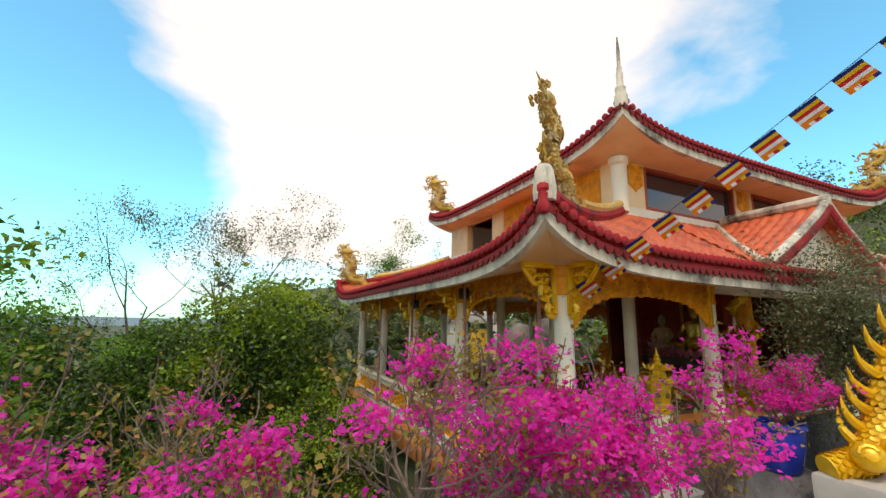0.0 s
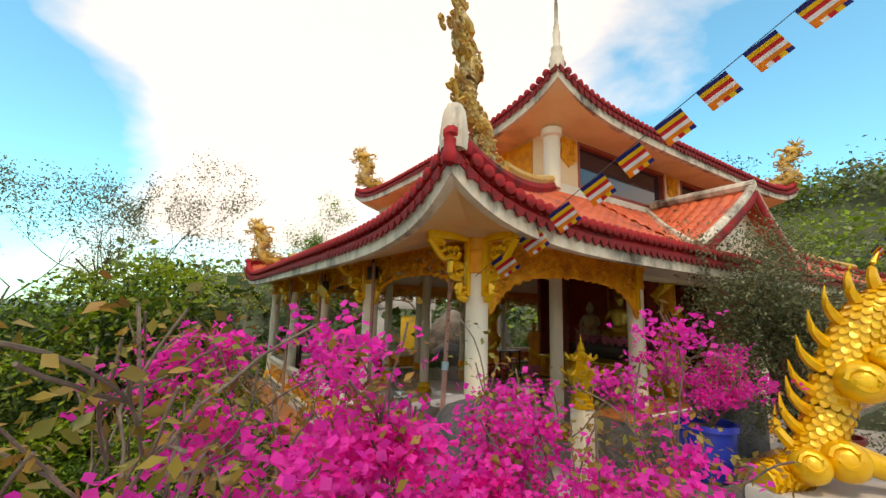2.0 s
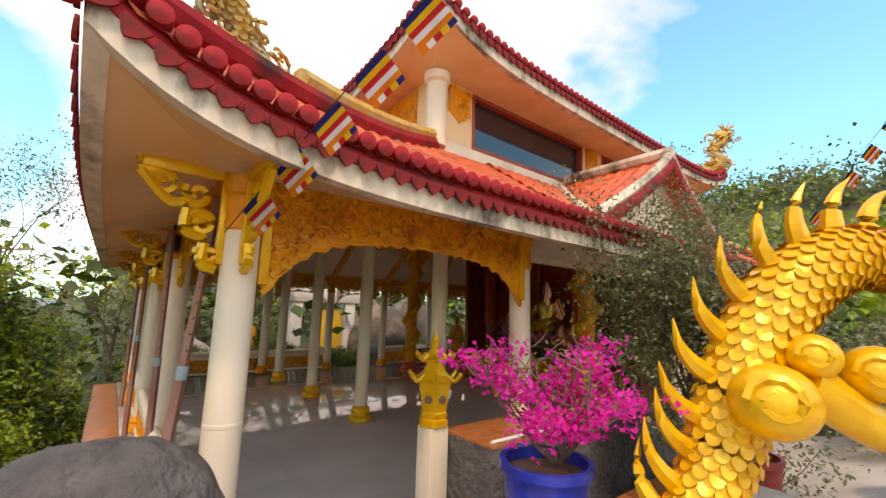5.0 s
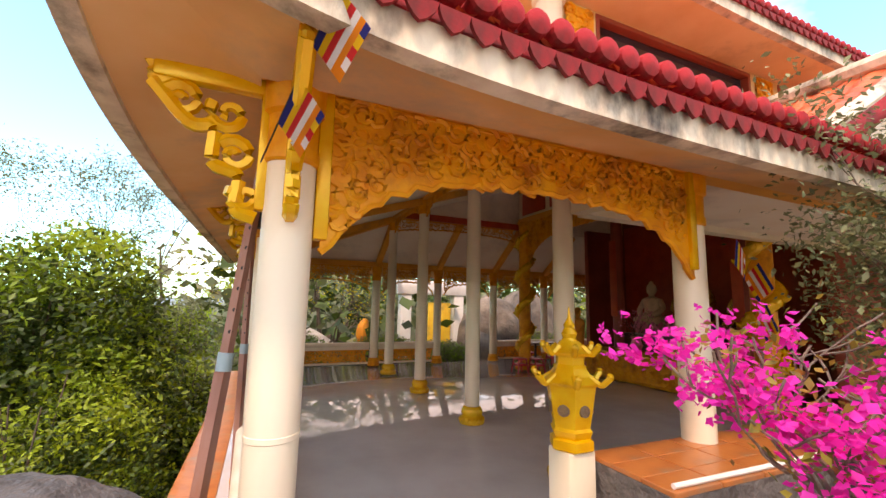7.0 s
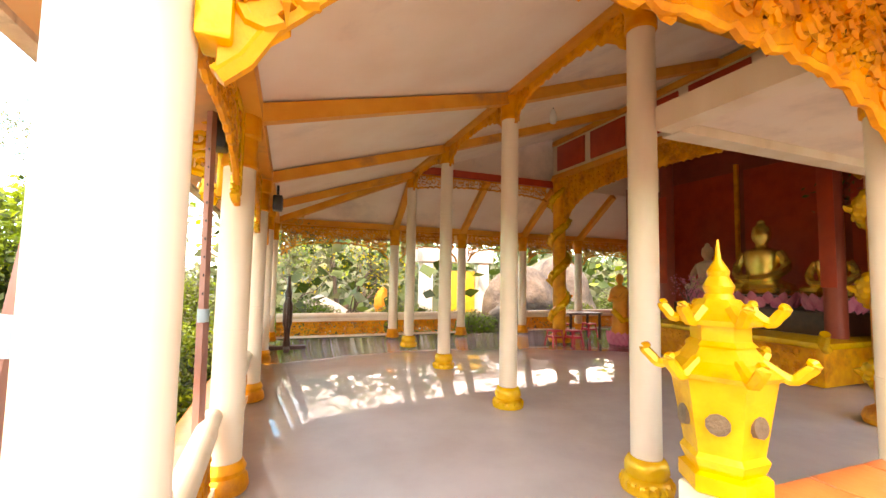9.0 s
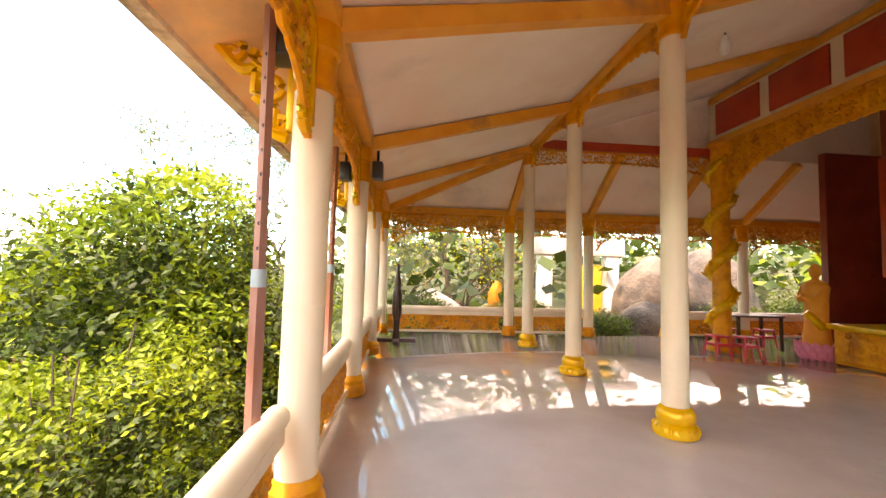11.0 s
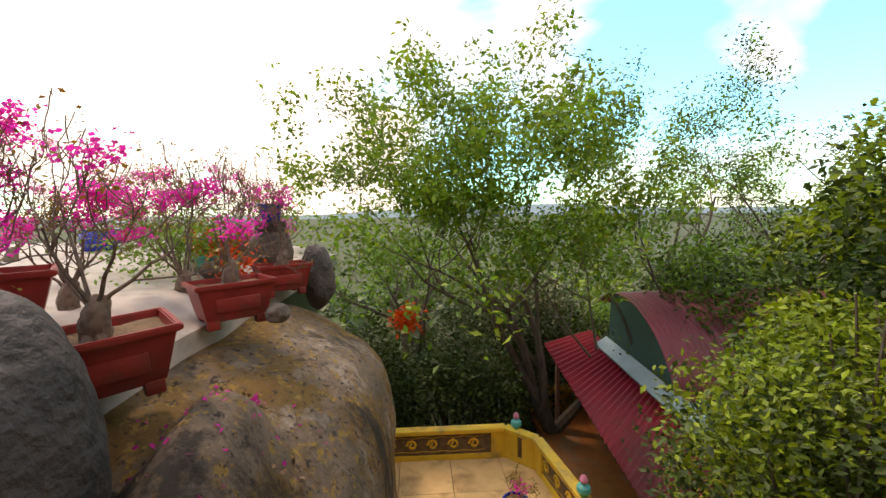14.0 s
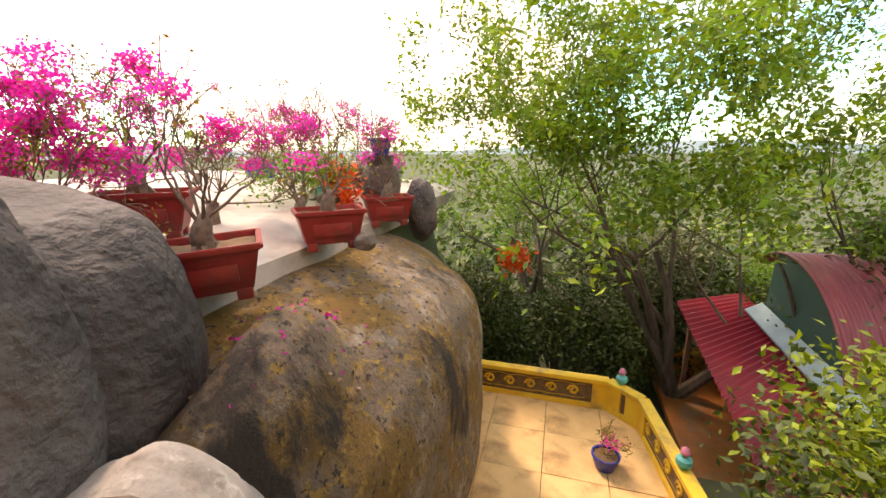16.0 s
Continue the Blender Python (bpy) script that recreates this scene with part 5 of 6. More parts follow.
bush("hedge", (16.5, 0.2, 0.3), (3.0, 1.8, 2.4), M_LEAFG, 0.1, 14000, "grey-green shrubs by the forecourt", 118)
tree("tree", (19.8, 8.6, -0.2), 8.6, 0.14, M_LEAFD, 0.12, 18, "dark tree rising behind the roof", 119, depth=4, leaf_spread=0.2, stems=3, kids=(2, 3))
tree("tree", (-9.5, 13.5, -4.5), 11.0, 0.16, M_LEAF, 0.13, 26, "tall thin tree on the slope", 120, depth=4, leaf_spread=0.24, stems=3, kids=(2, 3))
tree("tree", (-4.4, 15.6, -5.2), 11.2, 0.15, M_LEAFD, 0.11, 40, "tall tree with dense olive-green clumps of leaves", 122, depth=4, leaf_spread=0.24, stems=3, kids=(2, 3), leaf_mat2=M_LEAF, low=0.45)
tree("tree", (-9.0, 5.5, -4.5), 7.5, 0.14, M_LEAF, 0.16, 14, "green tree on the slope below the rock", 121, depth=4, leaf_spread=0.24, stems=3, kids=(2, 3))

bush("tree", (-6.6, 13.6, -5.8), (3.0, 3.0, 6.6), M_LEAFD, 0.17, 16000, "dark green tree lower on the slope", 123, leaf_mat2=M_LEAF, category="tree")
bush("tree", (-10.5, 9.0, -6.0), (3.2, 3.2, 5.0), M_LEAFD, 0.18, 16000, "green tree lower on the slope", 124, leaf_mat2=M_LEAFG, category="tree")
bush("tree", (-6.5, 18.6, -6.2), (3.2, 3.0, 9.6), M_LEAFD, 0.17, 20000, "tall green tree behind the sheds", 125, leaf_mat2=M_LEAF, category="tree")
boulder("boulder", (2.78, 4.28, -0.98), (0.62, 0.6, 0.92), M_PALEROCK, "pale worn rock below the railing", 33, 0.1, 5)
for x_, y_, r_, m_, l_ in ((7.9, 2.75, 0.26, M_POT, "dark red round pot on the forecourt"), (8.6, 1.6, 0.24, M_BLACK, "black plastic plant pot on the forecourt"), (8.3, 0.7, 0.26, M_BLUE, "dark blue glazed pot on the forecourt")):
    round_pot("flower_pot", r_, 0.5, m_, l_, (x_, y_, ground_z(x_, y_) + 0.045))

# far woods: clumps of foliage over the slopes
rw = np.random.default_rng(9)
wood = thing("woods", "hazy green woods over the slopes and the plain", "woods", (0, 0, -5), kind="stuff")
for k, (mt, n, sz) in enumerate(((M_LEAFD, 44000, 0.6), (M_LEAFG, 26000, 0.6), (M_LEAFY, 22000, 0.55))):
    cl = []
    while len(cl) < n // 260:
        a, d = rw.uniform(0, 2 * np.pi), 16 + 110 * rw.random() ** 1.6
        x, y = d * math.sin(a), d * math.cos(a)
        if (-13 < x < 24 and -14 < y < 20):
            continue
        cl.append((x, y, ground_z(x, y), rw.uniform(1.4, 3.0) * (1.0 + d / 120)))
    for j in range(0 if k == 0 else 90):
        x, y = rw.normal(74, 20), rw.normal(12, 30)
        if x > 32:
            cl.append((x, y, ground_z(x, y), rw.uniform(1.6, 3.4)))
    c = np.concatenate([np.array([[x, y, z + 0.6 * r]]) + np.clip(rw.normal(0, 1, (260, 3)), -1.5, 1.5) * np.array([r, r, r * 0.5]) for x, y, z, r in cl])
    leaves("foliage", c, sz, mt, wood, rw, 0.0, 0.1, aspect=0.8)
rb = np.random.default_rng(19)
fl = thing("garden_flowers", "small white and magenta flowers among green leaves", "flowers", (-1.6, 2.2, 0.6), kind="stuff")
c = np.array([(-1.7, 2.2, 0.95)]) + rb.normal(0, 1, (2600, 3)) * np.array([0.5, 0.35, 0.22])
leaves("leaf", c, 0.07, M_LEAF, fl, rb, 0, 0.1)
leaves("flower", c[:60] + np.array([0, -0.05, 0.2]), 0.06, M_WHITEFLOWER, fl, rb, 0, 0, petals=5, aspect=0.8)
part("stem", tube(bmesh.new(), [(-1.7, 2.2, 0.4), (-1.68, 2.2, 0.7), (-1.7, 2.2, 1.0)], 0.02), M_TWIG, fl)


# ---- carved work ----
def scroll(bm, c, r, turns, place, rad, sign=1, start=0.0, n=16):
    """A flat spiral bar; place maps (s, z) to the world."""
    pts = []
    for k in range(n + 1):
        t = k / n
        a = start + sign * turns * 2 * math.pi * t
        q = r * (1 - 0.82 * t)
        pts.append(place(c[0] + q * math.cos(a), c[1] + q * math.sin(a)))
    tube(bm, pts, [rad * (1 - 0.35 * k / n) for k in range(n + 1)], n=5)


def carved(parent, a, b, ztop, depth, seed, name="carved_panel", plate=True, mat_=None, rad=0.02, density=1.0, both=True, label="carved gold scrollwork"):
    """A carved hanging panel between two points, its lower edge cut in waves: depth(s) is its height along the span."""
    a, b = Vector(a), Vector(b)
    t = (b - a).normalized()
    nrm = Vector((-t.y, t.x, 0)).normalized()
    ln = (b - a).length
    rg = random.Random(seed)
    mt = mat_ or M_GOLD
    def at(s, z, o=0.0):
        p = a + t * s
        return (p.x + nrm.x * o, p.y + nrm.y * o, z)
    n = max(12, int(ln / 0.05))
    low_edge = [(ln * k / n, ztop - depth(k / n) - 0.025 * abs(math.sin(k * 0.9)) - 0.015 * math.sin(k * 2.3)) for k in range(n + 1)]
    if plate:
        bm = bmesh.new()
        for o in (-0.018, 0.018):
            top = [bm.verts.new(at(s, ztop, o)) for s, z in low_edge]
            bot = [bm.verts.new(at(s, z, o)) for s, z in low_edge]
            for k in range(n):
                bm.faces.new((top[k], top[k + 1], bot[k + 1], bot[k]))
        bm.verts.ensure_lookup_table()
        m = 2 * (n + 1)
        for k in range(n):
            bm.faces.new((bm.verts[n + 1 + k], bm.verts[n + 2 + k], bm.verts[m + n + 2 + k], bm.verts[m + n + 1 + k]))
        part(name, bm, mt, parent, label, smooth=False)
    bm = bmesh.new()
    tube(bm, [at(s, z) for s, z in low_edge], 0.024, n=6)
    tube(bm, [at(0, ztop - 0.02), at(ln, ztop - 0.02)], 0.022, n=6)
    s = 0.06
    while s < ln - 0.05:
        k = min(int(s / ln * n), n)
        dz = ztop - low_edge[k][1]
        z = ztop - 0.07
        while z > ztop - dz + 0.05:
            r = rg.uniform(0.05, 0.095)
            for o in ((-0.022, 0.022) if both and plate else (0.0,)):
                scroll(bm, (s + rg.uniform(-0.02, 0.02), z), r, rg.uniform(0.9, 1.6), lambda p, q, o=o: at(min(max(p, 0.02), ln - 0.02), q, o), rad, rg.choice((-1, 1)), rg.uniform(0, 6.28), n=11)
            z -= r * 1.55 / density
        s += 0.13 / density
    return part("scrollwork", bm, mt, parent, "raised gold scrolls")


def arch_depth(end, mid, k=7.0):
    return lambda s: mid + (end - mid) * math.exp(-min(s, 1 - s) * k)


val = thing("valance", "deep carved gold valance between the front columns", "valance", (5.3, FY, 2.6))
carved(val, (3.96, FY, 0), (6.78, FY, 0), 2.92, arch_depth(0.84, 0.32, 9.0), 1, rad=0.019, density=1.15)
for x in (3.955, 6.765):
    part("corbel_board", boxed(x - 0.035, FY - 0.05, 2.14, x + 0.035, FY + 0.05, 2.92, 0.01), M_GOLD2, val, "yellow upright board")
val2 = thing("valance", "carved gold fretwork valance under the outer beams", "valance", (OX, 9, 2.7))
ys = [FY, 7.19, 9.6, 12.05, BY]
for k in range(4):
    carved(val2, (3.73, ys[k] + 0.16, 0), (3.73, ys[k + 1] - 0.16, 0), 2.92, arch_depth(0.7, 0.32, 9), 20 + k, plate=False, rad=0.022, density=1.1)
xs = [3.74, 6.85, 8.9, 10.95, 13.07, 15.5]
for k in range(5):
    carved(val2, (xs[k] + 0.18, BY, 0), (xs[k + 1] - 0.18, BY, 0), 2.92, arch_depth(0.78, 0.4, 9), 30 + k, plate=False, rad=0.024, density=1.15)
val3 = thing("valance", "carved fretwork hanging under the red cross beam", "valance", (9, 12.8, 4.2))
carved(val3, (IX + 0.1, IY[3], 0), (DX - 0.2, IY[3], 0), 4.19, arch_depth(0.36, 0.2, 5), 41, plate=False, rad=0.018)
val4 = thing("valance", "carved gold brackets along the inner beam", "valance", (IX, 9.6, 4.3))
for k in range(3):
    carved(val4, (IX, IY[k] + 0.15, 0), (IX, IY[k + 1] - 0.15, 0), 4.11, lambda s: 0.06 + 0.3 * math.exp(-min(s, 1 - s) * 9), 44 + k, rad=0.016)


def bracket():
    """A carved console of stepped keys and curls, hanging beside a column in the local xz plane."""
    ob = thing("bracket", "carved gold console under the eave beside a column", "bracket", group="consoles of the columns")
    bm = bmesh.new()
    box(bm, 0.0, -0.035, -0.66, 0.06, 0.035, 0.0, 0.012)
    box(bm, 0.0, -0.035, -0.08, 0.52, 0.035, 0.0, 0.012)
    part("frame", bm, M_GOLD2, ob)
    bm = bmesh.new()
    pl = lambda s, z: (s, 0.0, z)
    for c, r, sg in (((0.4, -0.17), 0.085, 1), ((0.2, -0.2), 0.09, -1), ((0.16, -0.4), 0.085, 1), ((0.1, -0.6), 0.07, -1), ((0.5, -0.06), 0.06, 1)):
        scroll(bm, c, r, 1.3, pl, 0.032, sg, 0.6)
    tube(bm, spline([(0.52, 0, -0.1), (0.36, 0, -0.27), (0.26, 0, -0.28), (0.25, 0, -0.45), (0.14, 0, -0.5), (0.14, 0, -0.66), (0.05, 0, -0.7)], 5), 0.035, n=6)
    part("scrollwork", bm, M_GOLD2, ob, "curled gold scrolls")
    return ob


bk = bracket()
bk.matrix_basis = pose(3.7, FY, 2.92, 0, 0, 180)
for x, y, a in ((3.8, 4.42, 270), (3.62, 7.19, 180), (3.61, 9.6, 180), (3.61, 12.05, 180), (10.9, 4.42, 270), (3.72, 7.08, 270), (3.71, 9.49, 270)):
    copy_thing(bk, pose(x, y, 2.92, 0, 0, a))

carved(up, (WX0 + 0.02, 6.27, 0), (WX0 + 0.02, 7.73, 0), 5.35, lambda s: 0.84, 91, name="relief_panel", rad=0.018, label="carved ochre relief panel")
carved(up, (WX0 + 0.02, 8.37, 0), (WX0 + 0.02, 9.83, 0), 5.35, lambda s: 0.84, 92, name="relief_panel", rad=0.018, label="carved ochre relief panel")
for x_, sd in ((6.66, 93), (10.25, 94)):
    carved(up, (x_, WY0 - 0.015, 0), (x_ + 0.42, WY0 - 0.015, 0), 5.33, lambda s: 0.5 - 0.3 * abs(s - 0.5), sd, name="relief_panel", rad=0.02, label="gold relief scroll")

# ---- railings ----
rail = thing("railing", "white handrail over gold pierced balustrade panels", "railing", (3.68, 9, 0.4), kind="structure")
def rail_run(a, b, seed):
    a, b = Vector(a), Vector(b)
    t = (b - a).normalized()
    part("handrail", tube(bmesh.new(), [(a.x, a.y, 0.6), (b.x, b.y, 0.6)], 0.07, n=16), M_CREAM, rail, "round white handrail")
    n = Vector((-t.y, t.x, 0)) * 0.045
    for z0, z1 in ((0.46, 0.54), (0.05, 0.1)):
        bm = bmesh.new()
        q = [bm.verts.new((p.x + s * n.x, p.y + s * n.y, z)) for p in (a, b) for s, z in ((-1, z0), (1, z0), (1, z1), (-1, z1))]
        for f in ((0, 1, 2, 3), (7, 6, 5, 4), (0, 4, 5, 1), (1, 5, 6, 2), (2, 6, 7, 3), (3, 7, 4, 0)):
            bm.faces.new([q[k] for k in f])
        part("bar", bm, M_CREAM, rail)
    carved(rail, (a.x, a.y, 0), (b.x, b.y, 0), 0.46, lambda s: 0.36, seed, name="balustrade_panel", plate=False, rad=0.033, density=1.15)
for k in range(4):
    x0, x1 = (3.7, 3.66, 3.66, 3.68)[k], (3.64, 3.66, 3.68, 3.72)[k]
    rail_run((x0, ys[k] + 0.15, 0), (x1, ys[k + 1] - 0.15, 0), 50 + k)
for k in (0, 1, 3, 4):
    rail_run((xs[k] + 0.15, BY, 0), (xs[k + 1] - 0.15, BY, 0), 60 + k)
ledge = part("ledge", boxed(3.02, 4.1, -0.3, 3.448, 14.75, -0.03, 0.02), M_STEP)
tagged(ledge, "worn terracotta ledge outside the railing", "ledge", kind="structure")


# ---- steel props ----
def prop(at, top, ring_z, lean=(0, 0)):
    ob = thing("steel_prop", "rusty pink telescopic steel prop under the eave", "prop", at, group="props of the eaves")
    x, y, z = at
    f = lambda q: (x + lean[0] * (q - z) / (top - z), y + lean[1] * (q - z) / (top - z), q)
    for nm, z0, z1, w in (("lower_tube", z, ring_z, 0.028), ("upper_tube", ring_z, top, 0.023)):
        bm = bmesh.new()
        tube(bm, [f(z0), f(z1)], w * 1.35, n=4)
        part(nm, bm, M_STEEL, ob)
    part("collar", tube(bmesh.new(), [f(ring_z - 0.045), f(ring_z + 0.045)], 0.038, n=10), M_FLASH, ob, "grey metal collar")
    # black discs on the tube, the dark of its pin holes put in as colour
    bm = bmesh.new()
    for k in range(9):
        q = Vector(f(ring_z + 0.15 + k * (top - ring_z - 0.3) / 9))
        lathe(bm, [(0.0, -0.004), (0.011, -0.004), (0.011, 0.004), (0.0, 0.004)], q + Vector((0.0, -0.0225, 0)), 8, Matrix.Rotation(radians(90), 4, "X"))
    part("pin_hole", bm, M_BLACK, ob)["kind"] = "stuff"
    return ob


prop((3.6, 6.79, -0.04), 2.8, 1.37, (-0.03, 0.0))
prop((3.42, 4.64, -0.04), 2.8, 1.52, (0.26, 0.2))
prop((3.5, 9.2, -0.04), 2.8, 1.45)
prop((3.5, 11.7, -0.04), 2.8, 1.4)
for x, y, z in ((3.95, 9.4, 2.5), (3.6, 6.9, 2.56), (3.6, 9.3, 2.45)):
    sp = thing("floodlight", "small black floodlight fixed beside a column", "lamp", (x, y, z))
    part("body", boxed(x - 0.06, y - 0.09, z, x + 0.06, y + 0.09, z + 0.2, 0.015), M_BLACK, sp)
    part("bracket", boxed(x - 0.015, y - 0.015, z + 0.2, x + 0.015, y + 0.015, z + 0.34), M_BLACK, sp)
    part("lens", boxed(x + 0.061, y - 0.07, z + 0.03, x + 0.068, y + 0.07, z + 0.17), M_GLASS, sp)

# ---- lantern post and steps ----
lan = thing("stone_lantern", "gold pagoda-shaped lantern on a white post", "lantern", (5.69, 4.68, 0))
LX, LY = 5.69, 4.68
part("post", boxed(LX - 0.11, LY - 0.11, -0.1, LX + 0.11, LY + 0.11, 0.93, 0.015), M_CREAM, lan, "square white post")
part("bowl", lathe(bmesh.new(), [(0.135, 0.93), (0.15, 0.94), (0.15, 1.0), (0.125, 1.01), (0.135, 1.03), (0.145, 1.06), (0.13, 1.08), (0.165, 1.3), (0.175, 1.36)], (LX, LY, 0), 6), M_GOLD2, lan, smooth=False)
def pagoda(z, r, h, curl):
    bm = bmesh.new()
    lathe(bm, [(r * 0.9, z), (r * 1.0, z + 0.02), (r * 0.72, z + h * 0.45), (r * 0.45, z + h)], (LX, LY, 0), 6)
    tier = part("roof_tier", bm, M_GOLD2, lan, smooth=False)
    for k in range(6):
        a = 2 * math.pi * k / 6
        d = Vector((math.cos(a), math.sin(a), 0))
        c = Vector((LX, LY, z + 0.015))
        pts = spline([c + d * r * 0.6 + Vector((0, 0, 0.05)), c + d * r * 1.0, c + d * (r * 1.2) + Vector((0, 0, 0.03)), c + d * (r * 1.32) + Vector((0, 0, curl)), c + d * (r * 1.22) + Vector((0, 0, curl * 1.3))], 4)
        part("curl", tube(bmesh.new(), pts, [0.022] * (len(pts) - 4) + [0.02, 0.018, 0.015, 0.01], n=6), M_GOLD2, tier)
pagoda(1.36, 0.205, 0.14, 0.06)
part("neck", lathe(bmesh.new(), [(0.12, 1.48), (0.1, 1.5), (0.1, 1.56)], (LX, LY, 0), 6), M_GOLD2, lan, smooth=False)
pagoda(1.56, 0.15, 0.1, 0.055)
part("finial", lathe(bmesh.new(), [(0.06, 1.65), (0.045, 1.68), (0.055, 1.71), (0.035, 1.75), (0.04, 1.77), (0.012, 1.82), (0.004, 1.9)], (LX, LY, 0), 12), M_GOLD2, lan)
# solid dark discs on the bowl paint the shade of its round openings
for k in range(6):
    a = math.pi / 6 + math.pi / 3 * k
    bm = lathe(bmesh.new(), [(0.0, -0.01), (0.04, -0.01), (0.04, 0.012), (0.0, 0.012)], (LX + 0.13 * math.cos(a), LY + 0.13 * math.sin(a), 1.2), 10, Matrix.Rotation(a, 4, "Z") @ Matrix.Rotation(radians(83), 4, "Y"))
    part("opening", bm, M_SOIL, lan, "dark disc in place of a shaded round opening")
lan.matrix_basis = Matrix.Translation((LX, LY, 0.0)) @ Matrix.Diagonal((1.0, 1.0, 0.965, 1))
steps = thing("wall_low", "low dark wall topped with terracotta tiles before the hall", "wall", (7, 4, 0.1), kind="structure")
part("riser", boxed(5.82, 4.02, -0.2, 9.6, 4.68, 0.82), M_DARKROCK, steps)
t_me = bpy.data.meshes.new("tile")
bm = boxed(-0.194, -0.11, 0, 0.194, 0.11, 0.03, 0.004)
bm.to_mesh(t_me)
bm.free()
t_me.materials.append(M_STEP)
for k in range(9):
    for j in range(3):
        put("tile", t_me, steps, pose(6.02 + k * 0.4, 4.13 + j * 0.225, 0.82))
for k in range(8):
    for j in range(2):
        put("tile", t_me, steps, pose(6.2 + k * 0.4, 3.46 + j * 0.225, ground_z(6.2 + k * 0.4, 3.46 + j * 0.225) + 0.03))
pipe = thing("pipe", "thin white pipe lying along the tiled wall top", "pipe", (7, 3.7, 0.2))
part("pipe_run", tube(bmesh.new(), [(5.86, 4.06, 0.867), (6.6, 4.05, 0.867), (9.2, 4.06, 0.867)], 0.016, n=8), M_WHITE, pipe)


# ---- dragons ----
def flame(bm, base, d, up, length, w):
    """A curved flame-shaped fin."""
    base, d, up = Vector(base), Vector(d).normalized(), Vector(up).normalized()
    pts = [base, base + up * length * 0.4 + d * length * 0.1, base + up * length * 0.75 + d * length * 0.35, base + up * length + d * length * 0.75]
    pts = spline(pts, 3)
    n = len(pts)
    tube(bm, pts, [w * (1 - (k / (n - 1)) ** 1.4) + 0.004 for k in range(n)], n=6)


def scaled_body(ob, pts, radii, mt, scale_r, fins=0.16, name="body", fin_up=None):
    bm = bmesh.new()
    tube(bm, pts, radii, n=16)
    part(name, bm, mt, ob)
    bm = bmesh.new()
    acc = 0.0
    row = 0
    for k in range(1, len(pts) - 1):
        d = (pts[k + 1] - pts[k - 1]).normalized()
        acc += (pts[k] - pts[k - 1]).length
        if acc < scale_r * 0.95:
            continue
        acc = 0.0
        row += 1
        ref = Vector((0, 0, 1)) if abs(d.z) < 0.95 else Vector((1, 0, 0))
        s = d.cross(ref).normalized()
        u = s.cross(d)
        m = max(8, int(2 * math.pi * radii[k] / (scale_r * 1.35)))
        for j in range(m):
            a = 2 * math.pi * (j + 0.5 * (row % 2)) / m
            nrm = s * math.cos(a) + u * math.sin(a)
            side = d.cross(nrm)
            c = pts[k] + nrm * radii[k] * 0.985
            tip = bm.verts.new(c + d * -scale_r * 1.0 + nrm * 0.012)
            q = [bm.verts.new(c + side * scale_r * 0.72 * math.cos(b) - d * scale_r * 0.9 * math.sin(b) + nrm * (0.006 + 0.012 * math.sin(b))) for b in [0, math.pi * 0.2, math.pi * 0.4, math.pi * 0.6, math.pi * 0.8, math.pi]]
            back = bm.verts.new(c + d * scale_r * 0.5 - nrm * 0.01)
            for e in range(5):
                bm.faces.new((back, q[e], q[e + 1]))
    if len(bm.faces):
        part("scale_cover", bm, mt, ob, "overlapping rounded scales")
    if fins:
        for k in range(2, len(pts) - 2, 3):
            d = (pts[k + 1] - pts[k - 1]).normalized()
            u = fin_up(pts[k], d) if fin_up else Vector((0, 0, 1))
            bm = bmesh.new()
            flame(bm, pts[k] + u * radii[k] * 0.9, d, u, fins, 0.055)
            part("fin", bm, mt, ob)


gd = thing("dragon_sculpture", "bright gold painted dragon sculpture rearing over the forecourt", "sculpture", (6.4, 2.2, 0.4))
gp = spline([(5.55, 2.75, 0.62), (5.95, 2.55, 0.75), (6.2, 2.42, 1.15), (6.32, 2.3, 1.65), (6.5, 2.12, 2.1), (6.82, 1.9, 2.33), (7.2, 1.68, 2.3), (7.55, 1.45, 2.1), (7.85, 1.2, 1.8)], 7)
cen = Vector((6.9, 1.9, 1.3))
gr = [0.135 + 0.07 * math.sin(math.pi * min(1, k / (len(gp) - 1) * 1.1)) for k in range(len(gp))]
scaled_body(gd, gp, gr, M_GOLD2, 0.055, 0.3, fin_up=lambda p, d: ((p - cen) - d * (p - cen).dot(d)).normalized())
bm = bmesh.new()
for pts in ([(6.3, 2.05, 1.65), (6.7, 1.75, 1.38), (7.05, 1.55, 1.42), (7.25, 1.42, 1.62)], [(7.75, 1.25, 1.75), (7.4, 1.3, 1.55), (7.15, 1.35, 1.25), (6.9, 1.5, 0.9), (6.75, 1.65, 0.6)], [(7.3, 1.35, 1.2), (6.95, 1.55, 1.15), (6.78, 1.65, 1.22)], [(6.1, 2.3, 0.9), (6.4, 2.0, 0.75), (6.7, 1.8, 0.55)]):
    sp_ = spline(pts, 5)
    tube(bm, sp_, [0.11 * (1 - 0.6 * k / (len(sp_) - 1)) + 0.02 for k in range(len(sp_))], n=10)
part("leg", bm, M_GOLD2, gd, "curved gold legs and claws")
